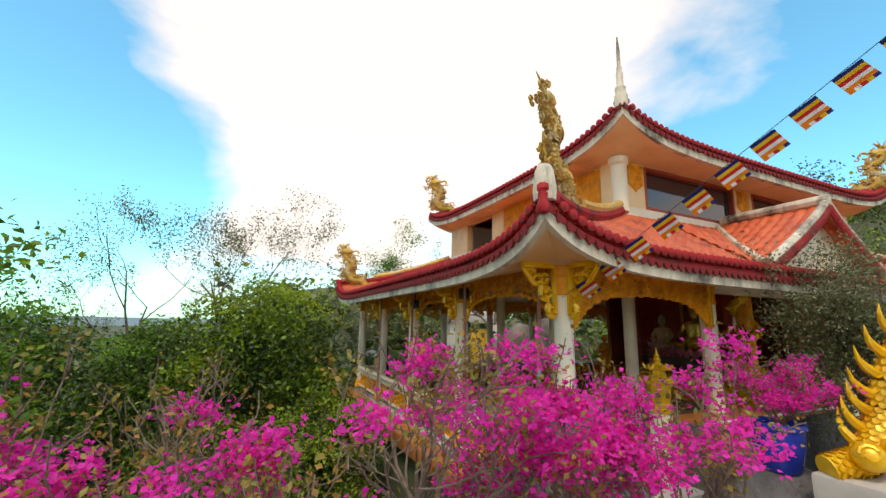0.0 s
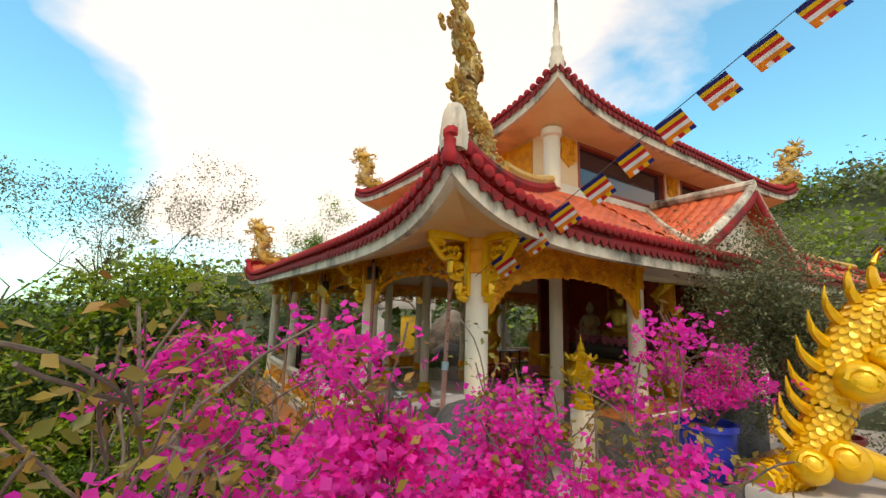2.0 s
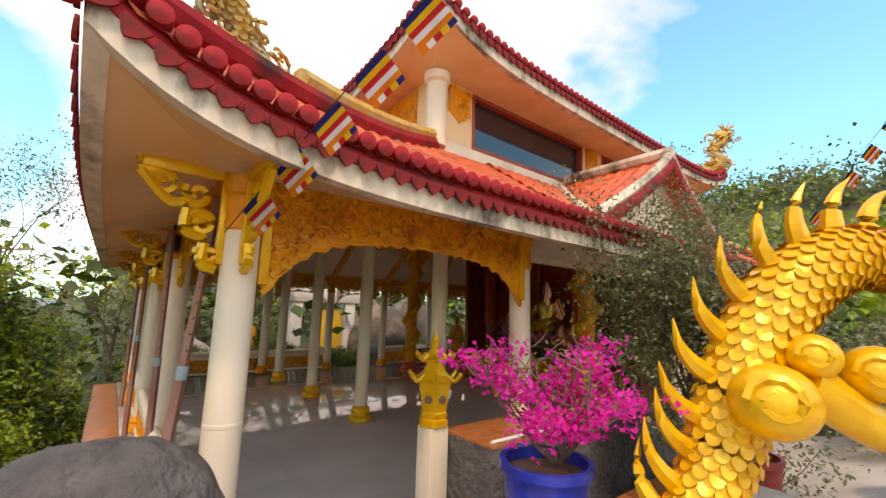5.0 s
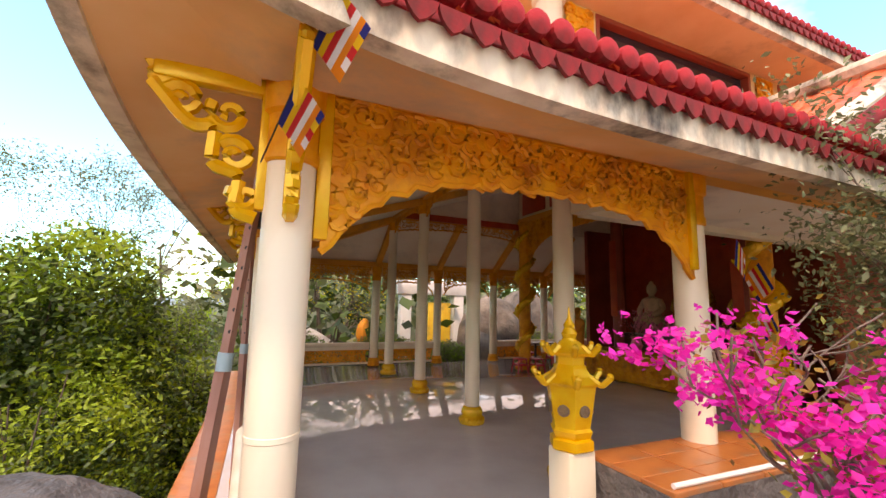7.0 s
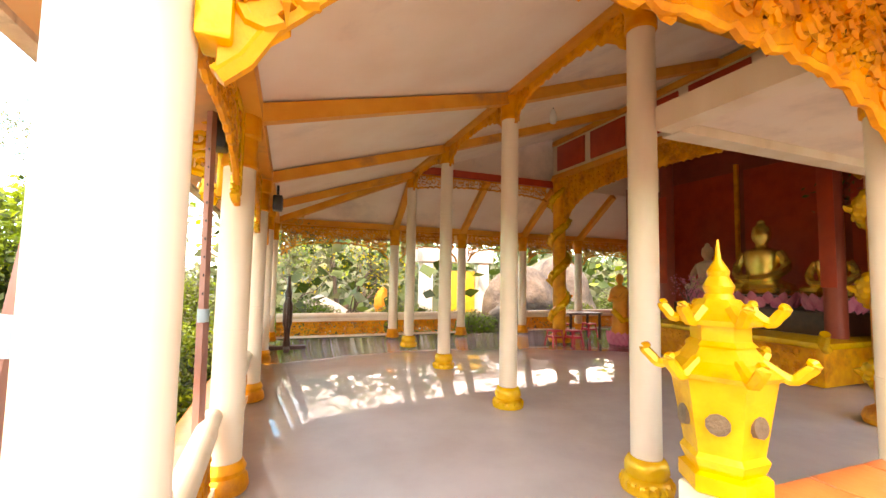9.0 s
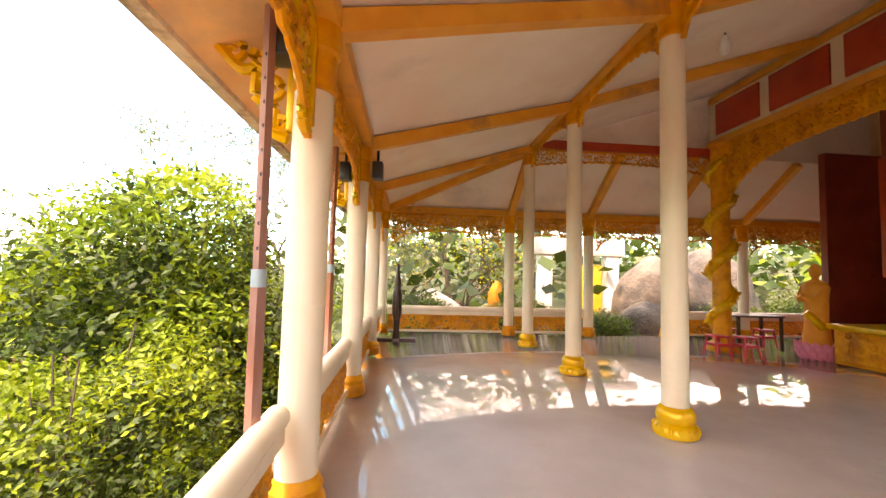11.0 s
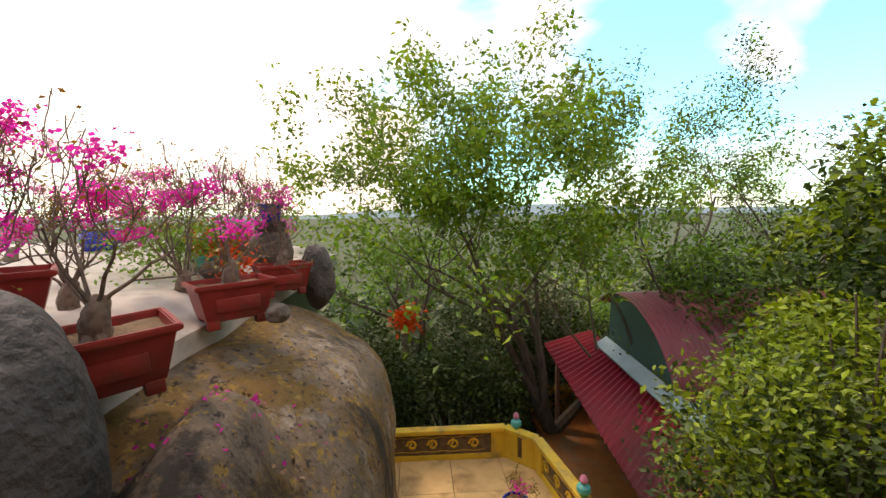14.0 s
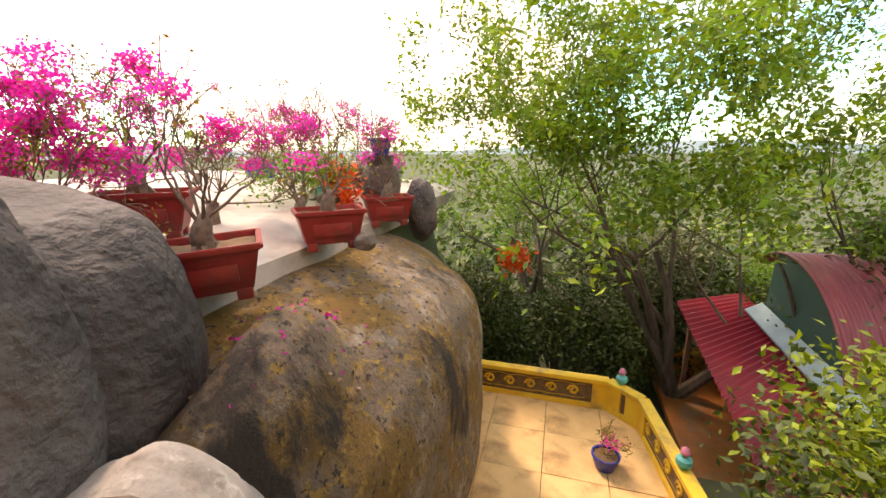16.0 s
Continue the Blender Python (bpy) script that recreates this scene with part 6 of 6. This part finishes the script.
for c, r in (((6.12, 2.12, 1.55), 0.2), ((6.3, 1.98, 1.78), 0.12), ((6.02, 2.28, 0.85), 0.19), ((7.3, 1.3, 1.5), 0.2), ((5.75, 2.45, 0.8), 0.16), ((6.55, 1.78, 1.7), 0.15)):
    bm = bmesh.new()
    bmesh.ops.create_uvsphere(bm, u_segments=16, v_segments=10, radius=r, matrix=Matrix.Translation(c) @ Matrix.Diagonal((1, 1, 0.95, 1)))
    to = (Vector((3.0, 1.0, 2.0)) - Vector(c)).normalized()
    sx = to.cross(Vector((0, 0, 1))).normalized()
    sy = sx.cross(to)
    scroll(bm, (0, 0), r * 0.62, 1.6, lambda p, q: Vector(c) + to * r * 0.86 + sx * p + sy * q, r * 0.14)
    part("curl", bm, M_GOLD2, gd, "gold cloud curl")
part("base", boxed(5.5, 1.2, -0.6, 8.0, 2.9, 0.56, 0.05), M_CONC, gd, "low concrete plinth")
DC = Vector((1.95, 1.05, 2.13))
gd.matrix_basis = Matrix.Translation(DC) @ Matrix.Scale(0.79, 4) @ Matrix.Translation(-DC) @ gd.matrix_basis


def roof_dragon(label):
    """A gilt dragon in the local xz plane: tail at the origin, body looping up to a raised head."""
    ob = thing("roof_dragon", label, "sculpture", group="dragons on the roof corners")
    rg = random.Random(3)
    pts = spline([(1.25, 0, 0.0), (0.9, 0.02, 0.12), (0.72, -0.02, 0.38), (0.45, 0.03, 0.42), (0.28, 0, 0.72), (0.42, -0.02, 1.0), (0.2, 0.02, 1.2), (0.1, 0, 1.45)], 6)
    rr = [0.055 + 0.05 * math.sin(math.pi * k / (len(pts) - 1)) for k in range(len(pts))]
    scaled_body(ob, pts, rr, M_OLDGOLD, 0.04, 0.12, fin_up=lambda p, d: (Vector((rg.uniform(-1, 1), rg.uniform(-0.3, 0.3), rg.uniform(0.2, 1)))).normalized())
    bm = bmesh.new()
    for k in range(190):
        p = pts[rg.randrange(len(pts))] + Vector((rg.uniform(-0.24, 0.24), rg.uniform(-0.08, 0.08), rg.uniform(-0.2, 0.22)))
        scroll(bm, (p.x, p.z), rg.uniform(0.05, 0.1), rg.uniform(0.6, 1.2), lambda s, z, o=p.y: (s, o, z), 0.02, rg.choice((-1, 1)), rg.uniform(0, 6), n=9)
    part("cloud_relief", bm, M_OLDGOLD, ob, "gilt cloud scrolls")
    bm = bmesh.new()
    bmesh.ops.create_icosphere(bm, subdivisions=3, radius=0.13, matrix=Matrix.Translation((0.2, 0, 1.42)) @ Matrix.Diagonal((1.35, 0.75, 0.85, 1)))
    for v in bm.verts:
        v.co += Vector(v.normal) * 0.03 * noise.noise(v.co * 14)
    for k in range(7):
        flame(bm, (0.12, 0, 1.48), (-1 + k * 0.3, 0.1, 0.2), (-0.4 + 0.1 * k, 0, 1), 0.2, 0.025)
    tube(bm, spline([(0.34, 0, 1.4), (0.5, 0.02, 1.45), (0.56, 0.0, 1.36)], 4), 0.03, n=6)
    tube(bm, spline([(0.34, 0, 1.33), (0.45, 0, 1.28), (0.5, 0, 1.3)], 4), 0.025, n=6)
    part("head", bm, M_OLDGOLD, ob)
    return ob


rd = roof_dragon("weathered gilt dragon rearing on a corner of the lower roof")
HIP = math.degrees(math.atan2(WY0 - EY0, WX0 - EX0))
rd.matrix_basis = pose(2.88, 3.72, 3.6, 0, 0, HIP) @ Matrix.Diagonal((0.95, 0.95, 0.78, 1))
copy_thing(rd, pose(2.9, 15.25, 3.15, 0, 0, -HIP) @ Matrix.Scale(1.35, 4))
copy_thing(rd, pose(5.75, 13.85, 5.8, 0, 0, -45) @ Matrix.Scale(1.35, 4))
copy_thing(rd, pose(16.6, 5.0, 5.8, 0, 0, 135) @ Matrix.Scale(1.35, 4))
ped = thing("ridge_end", "pale stone block at the upturned roof corner", "roof ornament", (2.9, 3.75, 3.45))
part("block", lathe(bmesh.new(), [(0.12, 3.45), (0.13, 3.58), (0.1, 3.8), (0.07, 3.86)], (2.93, 3.76, 0), 8), M_TRIM, ped)
bm = bmesh.new()
tube(bm, spline([(2.93, 3.76, 3.58), (2.86, 3.7, 3.56), (2.83, 3.67, 3.42), (2.82, 3.66, 3.28)], 4), [0.09, 0.09, 0.085, 0.08, 0.07, 0.06, 0.055, 0.05, 0.05, 0.06, 0.07, 0.07, 0.05], n=10)
part("scroll_end", bm, M_RED, ped, "dark red tile scroll")
spi = thing("roof_spire", "slim stone spire on the upper roof corner", "spire", (6.15, 5.33, 6.4))
part("shaft", lathe(bmesh.new(), [(0.12, 6.02), (0.12, 6.24), (0.09, 6.3), (0.1, 6.4), (0.06, 6.46), (0.065, 6.7), (0.045, 6.74), (0.05, 6.8), (0.035, 6.85), (0.03, 7.1), (0.035, 7.13), (0.012, 7.45)], (5.87, 5.16, 0), 12), M_TRIM, spi)


# ---- flags ----
def flag():
    """A square flag of five upright stripes and a fly of broken bands, hanging below the cord along +x."""
    ob = thing("flag", "small flag striped blue, yellow, red, white and orange", "flag", group="flags on cords")
    w, h = 0.23, 0.2
    def sheet_(name, x0, x1, z0, z1, mt):
        def f(u, v):
            x = x0 + (x1 - x0) * u
            z = z0 + (z1 - z0) * v
            return (x, 0.018 * math.sin(9 * z + 4 * x) * (-z / h), z)
        vs, fs = grid_mesh(f, 4, 4)
        raw(name, [(x, y - 0.001, z) for x, y, z in vs] + [(x, y + 0.001, z) for x, y, z in vs], fs + [tuple(k + len(vs) for k in reversed(q)) for q in fs], mt, ob, smooth=True)
    cols = (M_FB, M_FY, M_FR, M_FW, M_FO)
    for k, mt in enumerate(cols):
        sheet_("stripe", 0, w, -(k + 1) * h / 6, -k * h / 6, mt)
    for k, mt in enumerate((M_FO, M_FW, M_FR, M_FY, M_FB)):
        sheet_("fly_band", k * w / 5, (k + 1) * w / 5, -h, -5 * h / 6, mt)
    return ob


A0, AD = Vector((3.817, 3.9, 2.794)), Vector((0.264, -0.788, 0.557))
fg = flag()
ang = math.degrees(math.atan2(AD.y, AD.x))
tilt = -math.degrees(math.asin(AD.z))
fg.matrix_basis = Matrix.Translation(A0 + AD * -0.372) @ pose(0, 0, 0, 0, 0, ang) @ pose(0, 0, 0, 25, tilt * 0.9, 0)
s = 0.0
while s < 6.2:
    copy_thing(fg, Matrix.Translation(A0 + AD * s) @ pose(0, 0, 0, 0, 0, ang) @ pose(0, 0, 0, random.Random(int(s * 100)).uniform(5, 30), tilt * 0.9, 0))
    s += 0.372
cord = thing("bunting", "thin cord with flags rising from the corner column", "cord", A0)
part("cord_line", tube(bmesh.new(), [A0 + AD * -0.6, A0 + AD * 7.5], 0.004, n=5), M_BLACK, cord)
B0, B1 = Vector((12.6, 3.2, 3.4)), Vector((9.6, 0.4, 6.4))
cord2 = thing("bunting", "second cord with flags over the forecourt", "cord", B0)
part("cord_line", tube(bmesh.new(), [B0, (B0 + B1) / 2 - Vector((0, 0, 0.25)), B1], 0.004, n=5), M_BLACK, cord2)
for k in range(11):
    t_ = (k + 0.5) / 11
    p = B0.lerp(B1, t_) - Vector((0, 0, 0.5 * (t_ - t_ * t_) * 2))
    copy_thing(fg, Matrix.Translation(p) @ pose(0, 0, 0, 0, 0, 223) @ pose(0, 0, 0, 20, -32, 0))
for x, y, z, a in ((6.85, 4.22, 2.35, 200), (7.15, 4.25, 2.2, 250), (7.2, 4.25, 1.9, 240)):
    copy_thing(fg, pose(x, y, z, 10, 60, a))

# ---- altar and hall furniture ----
east = thing("wall_east", "maroon wall behind the altar", "wall", (15.4, 9.5, 0), kind="structure")
part("wall", boxed(15.2, 6.2, 0, 15.4, 12.9, 5.7), M_DARKRED, east)
# side and outer walls added to shut out daylight and darken the hall
part("return_wall", boxed(13.6, 12.9, 0, 18.0, 13.05, 4.4), M_DARKRED, east)
part("return_wall", boxed(12.9, 6.15, 0, 18.0, 6.3, 4.4), M_DARKRED, east)
part("outer_wall", boxed(17.9, 4.6, 0, 18.05, 14.3, 3.2), M_WALL, east)
for k in range(3):
    y = 6.6 + k * 2.15
    part("panel", boxed(15.16, y, 0.9, 15.198, y + 1.9, 4.6, 0.01), M_REDPANEL, east, "red lacquered panel")
    part("panel_frame", boxed(15.12, y - 0.12, 0.8, 15.198, y - 0.02, 4.8, 0.01), M_GOLD, east)
over = thing("wall_over_altar", "band of red panels in cream frames over the altar opening", "wall", (DX, 9.5, 4.4), kind="structure")
part("backing", boxed(DX + 0.02, 6.2, 4.4, DX + 0.14, 13.05, 5.55), M_CREAM, over)
part("rail_bar", boxed(DX - 0.06, 6.25, 4.38, DX + 0.02, 13.0, 4.52), M_BEAM, over)
part("rail_bar", boxed(DX - 0.05, 6.25, 5.36, DX + 0.02, 13.0, 5.48), M_BEAM, over)
for k in range(5):
    y = 6.45 + k * 1.32
    part("panel", boxed(DX - 0.02, y, 4.62, DX + 0.019, y + 1.1, 5.3, 0.01), M_REDPANEL, over, "red lacquered panel")
carved(over, (DX, 6.5, 0), (DX, 12.6, 0), 4.38, arch_depth(1.35, 0.42, 11), 71, rad=0.028, density=0.8)


def dragon_column(x, y):
    c = thing("column", "thick gold column wound with a carved dragon", "column", (x, y, 0), group="dragon columns")
    part("shaft", lathe(bmesh.new(), [(0.28, 0), (0.3, 0.06), (0.26, 0.16), (0.17, 0.22), (0.17, 4.3), (0.24, 4.38)], (x, y, 0), 20), M_GOLD, c)
    pts = [Vector((x + 0.2 * math.cos(a * 0.42), y + 0.2 * math.sin(a * 0.42), 0.25 + a * 0.068)) for a in range(58)]
    scaled_body(c, pts, [0.06 + 0.045 * math.sin(math.pi * k / 57) for k in range(58)], M_GOLD2, 0.05, 0.08, name="dragon_body", fin_up=lambda p, d: (p - Vector((x, y, p.z))).normalized())


dragon_column(DX, 6.3)
dragon_column(DX, 12.75)
for y in (7.9, 11.3):
    c = thing("column", "dark red round column beside the altar", "column", (13.2, y, 0))
    part("shaft", lathe(bmesh.new(), [(0.2, 0), (0.16, 0.2), (0.16, 5.6)], (13.2, y, 0), 18), M_DARKRED, c)
    part("couplet_board", boxed(13.02, y - 0.12, 1.6, 13.045, y + 0.12, 3.8, 0.01), M_REDPANEL, c, "red couplet board")
alt = thing("altar", "tiered gold and maroon altar with curved ends", "altar", (13, 9.5, 0))
part("lower_tier", boxed(12.2, 7.6, 0.0, 15.1, 11.6, 0.62, 0.02), M_GOLD, alt)
part("top_board", boxed(12.1, 7.5, 0.62, 15.15, 11.7, 0.72, 0.02), M_GOLD2, alt)
part("middle_tier", boxed(13.2, 7.9, 0.721, 15.1, 11.3, 1.15, 0.02), M_DKWOOD, alt)
carved(alt, (12.18, 7.7, 0), (12.18, 11.5, 0), 0.6, lambda s: 0.5, 81, rad=0.022, density=0.7)
for y in (7.5, 11.7):
    part("curved_end", tube(bmesh.new(), spline([(12.1, y, 0.62), (12.0, y, 0.72), (11.85, y + (0.1 if y > 9 else -0.1), 0.9)], 4), 0.07, n=8), M_GOLD2, alt)


def lotus_seat(ob_name, at, r, label):
    ob = thing(ob_name, label, "pedestal", at)
    part("core", lathe(bmesh.new(), [(r * 0.8, 0), (r, 0.08), (r * 0.95, 0.24)], at, 20), M_DKWOOD, ob)
    me = bpy.data.meshes.new("petal")
    bm = bmesh.new()
    lathe(bm, [(0.01, -0.14), (0.09, -0.06), (0.1, 0.02), (0.06, 0.1), (0.005, 0.15)], n=7, m=Matrix.Diagonal((0.45, 1, 1, 1)))
    bm.to_mesh(me)
    bm.free()
    me.materials.append(M_PINK)
    for tier in (0, 1):
        for k in range(14):
            a = 2 * math.pi * (k + 0.5 * tier) / 14
            put("petal", me, ob, pose(at[0] + (r + 0.03) * math.cos(a), at[1] + (r + 0.03) * math.sin(a), at[2] + 0.1 + 0.1 * tier, 0, 0, math.degrees(a)) @ pose(0, 0, 0, 0, 22, 0))
    return ob


def seated_statue(at, s, mt, label):
    """A cross-legged figure as one plain mesh facing -x."""
    x, y, z = at
    bm = bmesh.new()
    lathe(bm, [(0.5 * s, 0), (0.56 * s, 0.08 * s), (0.5 * s, 0.2 * s), (0.3 * s, 0.28 * s), (0.27 * s, 0.45 * s), (0.33 * s, 0.72 * s), (0.3 * s, 0.82 * s), (0.11 * s, 0.9 * s), (0.1 * s, 0.96 * s), (0.16 * s, 1.04 * s), (0.175 * s, 1.14 * s), (0.15 * s, 1.27 * s), (0.08 * s, 1.33 * s), (0.07 * s, 1.39 * s), (0.02 * s, 1.42 * s)], (0, 0, 0), 20, Matrix.Diagonal((0.72, 1, 1, 1)))
    for sg in (-1, 1):
        tube(bm, spline([(0, sg * 0.3 * s, 0.78 * s), (-0.05 * s, sg * 0.43 * s, 0.5 * s), (-0.28 * s, sg * 0.25 * s, 0.3 * s), (-0.34 * s, 0, 0.28 * s)], 4), 0.085 * s, n=8)
        tube(bm, spline([(0, sg * 0.35 * s, 0.12 * s), (-0.3 * s, sg * 0.4 * s, 0.12 * s), (-0.4 * s, sg * 0.05 * s, 0.1 * s)], 4), 0.11 * s, n=8)
    for v in bm.verts:
        v.co += Vector(at)
    ob = part("buddha_statue", bm, mt)
    return tagged(ob, label, "statue")


lotus_seat("lotus_pedestal", (13.9, 9.5, 1.15), 0.55, "pink lotus seat under the gilt statue")
seated_statue((13.9, 9.5, 1.42), 1.15, M_GILT, "gilt seated statue on a pink lotus seat")
lotus_seat("lotus_pedestal", (13.9, 10.75, 1.15), 0.4, "pink lotus seat on the altar")
seated_statue((13.9, 10.75, 1.42), 0.85, M_SKIN, "cream painted seated statue on a lotus seat")
lotus_seat("lotus_pedestal", (13.9, 8.25, 1.15), 0.4, "pink lotus seat on the altar")
seated_statue((13.9, 8.25, 1.42), 0.85, M_GILT, "gilt seated statue on a lotus seat")
st = bmesh.new()
lathe(st, [(0.24, 0), (0.25, 0.1), (0.2, 0.5), (0.21, 0.9), (0.24, 1.1), (0.2, 1.22), (0.07, 1.28), (0.06, 1.32), (0.1, 1.38), (0.11, 1.47), (0.08, 1.56), (0.02, 1.59)], (12.3, 12.0, 0.25), 18, Matrix.Diagonal((0.75, 1, 1, 1)))
tube(st, spline([(12.3, 11.78, 1.4), (12.12, 11.85, 1.15), (12.06, 12.0, 1.2)], 4), 0.07)
tube(st, spline([(12.3, 12.22, 1.4), (12.12, 12.15, 1.15), (12.06, 12.0, 1.2)], 4), 0.07)
tagged(part("standing_statue", st, M_ROBE), "standing statue painted in orange robes beside the altar", "statue")
vas = thing("branch_vase", "vase with bare blossom branches before the altar", "vase", (12.5, 9.3, 0.72))
part("body", lathe(bmesh.new(), [(0.08, 0.72), (0.15, 0.9), (0.1, 1.05), (0.13, 1.12)], (12.6, 10.2, 0), 16), M_PINK, vas)
rgv = np.random.default_rng(4)
bm = bmesh.new()
o_, t__ = [], []
for k in range(6):
    branches(rgv, (12.6, 10.2, 1.1), (rgv.uniform(-0.6, 0.6), rgv.uniform(-0.8, 0.8), 1), 0.4, 0.012, 2, 0.6, o_, t__, 0.1, (2, 3))
for pts, rad in o_:
    tube(bm, pts, [max(r, 0.003) for r in rad], n=5)
part("twig", bm, M_BARK, vas)
leaves("blossom", np.array(t__), 0.045, M_PINK, vas, rgv, 0.03, 0, petals=3, aspect=0.9)
lotus_seat("lotus_pedestal", (12.3, 12.0, 0.0), 0.26, "pink lotus pedestal under the standing statue")


def stool(x, y):
    ob = thing("stool", "low red plastic stool on the floor", "stool", (x, y, 0), group="red stools")
    part("seat", boxed(x - 0.15, y - 0.15, 0.36, x + 0.15, y + 0.15, 0.4, 0.012), M_REDPLASTIC, ob)
    for a, b in ((-1, -1), (1, -1), (1, 1), (-1, 1)):
        part("leg", tube(bmesh.new(), [(x + a * 0.12, y + b * 0.12, 0.37), (x + a * 0.17, y + b * 0.17, 0)], 0.022, n=6), M_REDPLASTIC, ob)
    part("apron", boxed(x - 0.145, y - 0.145, 0.2, x + 0.145, y + 0.145, 0.25), M_REDPLASTIC, ob)


for x, y in ((10.4, 12.2), (10.85, 12.05), (12.4, 13.3), (11.6, 13.4)):
    stool(x, y)
tb = thing("table", "small dark wooden table near the altar", "table", (11.8, 12.9, 0))
part("tabletop", boxed(11.3, 12.75, 0.7, 12.4, 13.35, 0.74, 0.01), M_DKWOOD, tb)
for x in (11.36, 12.34):
    for y in (12.8, 13.3):
        part("leg", boxed(x - 0.025, y - 0.025, 0, x + 0.025, y + 0.025, 0.7), M_DKWOOD, tb)
gs = thing("gong_stand", "dark wooden carved stand near the back railing", "stand", (4.15, 13.1, 0))
for a, b in ((0.0, 0.34), (0.34, 0.0)):
    part("foot", boxed(4.15 - 0.06 - a, 13.1 - 0.06 - b, 0.03, 4.15 + 0.06 + a, 13.1 + 0.06 + b, 0.11 + a * 0.01, 0.015), M_DKWOOD, gs)
part("post", lathe(bmesh.new(), [(0.09, 0.1), (0.06, 0.3), (0.07, 0.5), (0.1, 0.6), (0.1, 1.0), (0.07, 1.1), (0.08, 1.25), (0.04, 1.4), (0.03, 1.62)], (4.15, 13.1, 0), 10), M_DKWOOD, gs)
part("panel", boxed(4.12, 12.94, 0.5, 4.18, 13.26, 1.15, 0.02), M_DKWOOD, gs, "carved dark panel")
lb = thing("ceiling_lamp", "white bulb hanging from the ceiling", "lamp", (8.4, 9.5, 4.6))
part("wire", tube(bmesh.new(), [(8.4, 9.5, 4.92), (8.4, 9.5, 4.66)], 0.008, n=6), M_BLACK, lb)
part("bulb", lathe(bmesh.new(), [(0.03, 4.66), (0.05, 4.6), (0.075, 4.5), (0.05, 4.42), (0.01, 4.4)], (8.4, 9.5, 0), 14), M_WHITE, lb)

# ---- garden behind the hall ----
gate = thing("garden_gate", "white gateway with a yellow leaf beyond the hall", "gate", (10, 18, 0))
for x in (8.9, 11.2):
    part("pillar", boxed(x - 0.22, 17.8, -0.5, x + 0.22, 18.2, 2.2, 0.02), M_WHITE, gate)
part("beam", boxed(8.5, 17.75, 2.2, 11.6, 18.25, 2.75, 0.03), M_WHITE, gate)
part("leaf", boxed(9.9, 17.95, -0.3, 10.9, 18.03, 1.9, 0.02), M_YELLOW, gate, "yellow painted gate leaf")
boulder("boulder", (12.7, 17.6, 0.4), (1.55, 1.3, 1.75), M_ROCK, "great grey boulder behind the hall", 61, 0.1, 5)
boulder("boulder", (15.2, 18.5, 0.3), (1.6, 1.3, 2.3), M_ROCK, "tall grey boulder behind the hall", 62, 0.12, 5)
boulder("boulder", (11.6, 16.6, -0.1), (0.9, 0.7, 0.8), M_ROCK, "grey rock behind the hall", 63, 0.14, 4)
rp = thing("pavilion_roof", "low grey conical roof in the garden", "roof", (5.2, 18.6, 0.3))
part("roof", lathe(bmesh.new(), [(1.3, 0.2), (0.7, 0.6), (0.05, 0.95)], (5.2, 18.8, 0), 8), M_CONC, rp, smooth=False)
part("drum", lathe(bmesh.new(), [(1.0, -0.6), (1.0, 0.25)], (5.2, 18.8, 0), 8), M_WHITE, rp, smooth=False)
ro = thing("orange_cloth", "orange cloth draped on a post beyond the railing", "cloth", (7.05, 16.9, 0.2))
bm = bmesh.new()
lathe(bm, [(0.22, 0.45), (0.26, 0.7), (0.2, 1.0), (0.14, 1.2), (0.05, 1.28)], (7.05, 16.9, 0), 14)
for v in bm.verts:
    v.co += Vector((0.03 * math.sin(v.co.z * 17), 0.03 * math.cos(v.co.x * 21), 0))
part("drape", bm, M_ROBE, ro)
part("post", boxed(7.0, 16.85, -0.4, 7.1, 16.95, 0.6), M_BARK, ro)
for k, (x, y, h) in enumerate(((1.5, 16.2, 2.2), (4.6, 16.6, 1.3), (7.6, 16.5, 1.2), (9.8, 16.2, 0.9), (14.0, 16.4, 1.2), (17, 16.8, 1.6))):
    bush("bush", (x, y, -0.35), (1.3, 0.9, h), M_LEAF if k % 2 else M_LEAFY, 0.1, 5000, "green garden bush behind the hall", 200 + k, leaf_mat2=M_LEAFG)
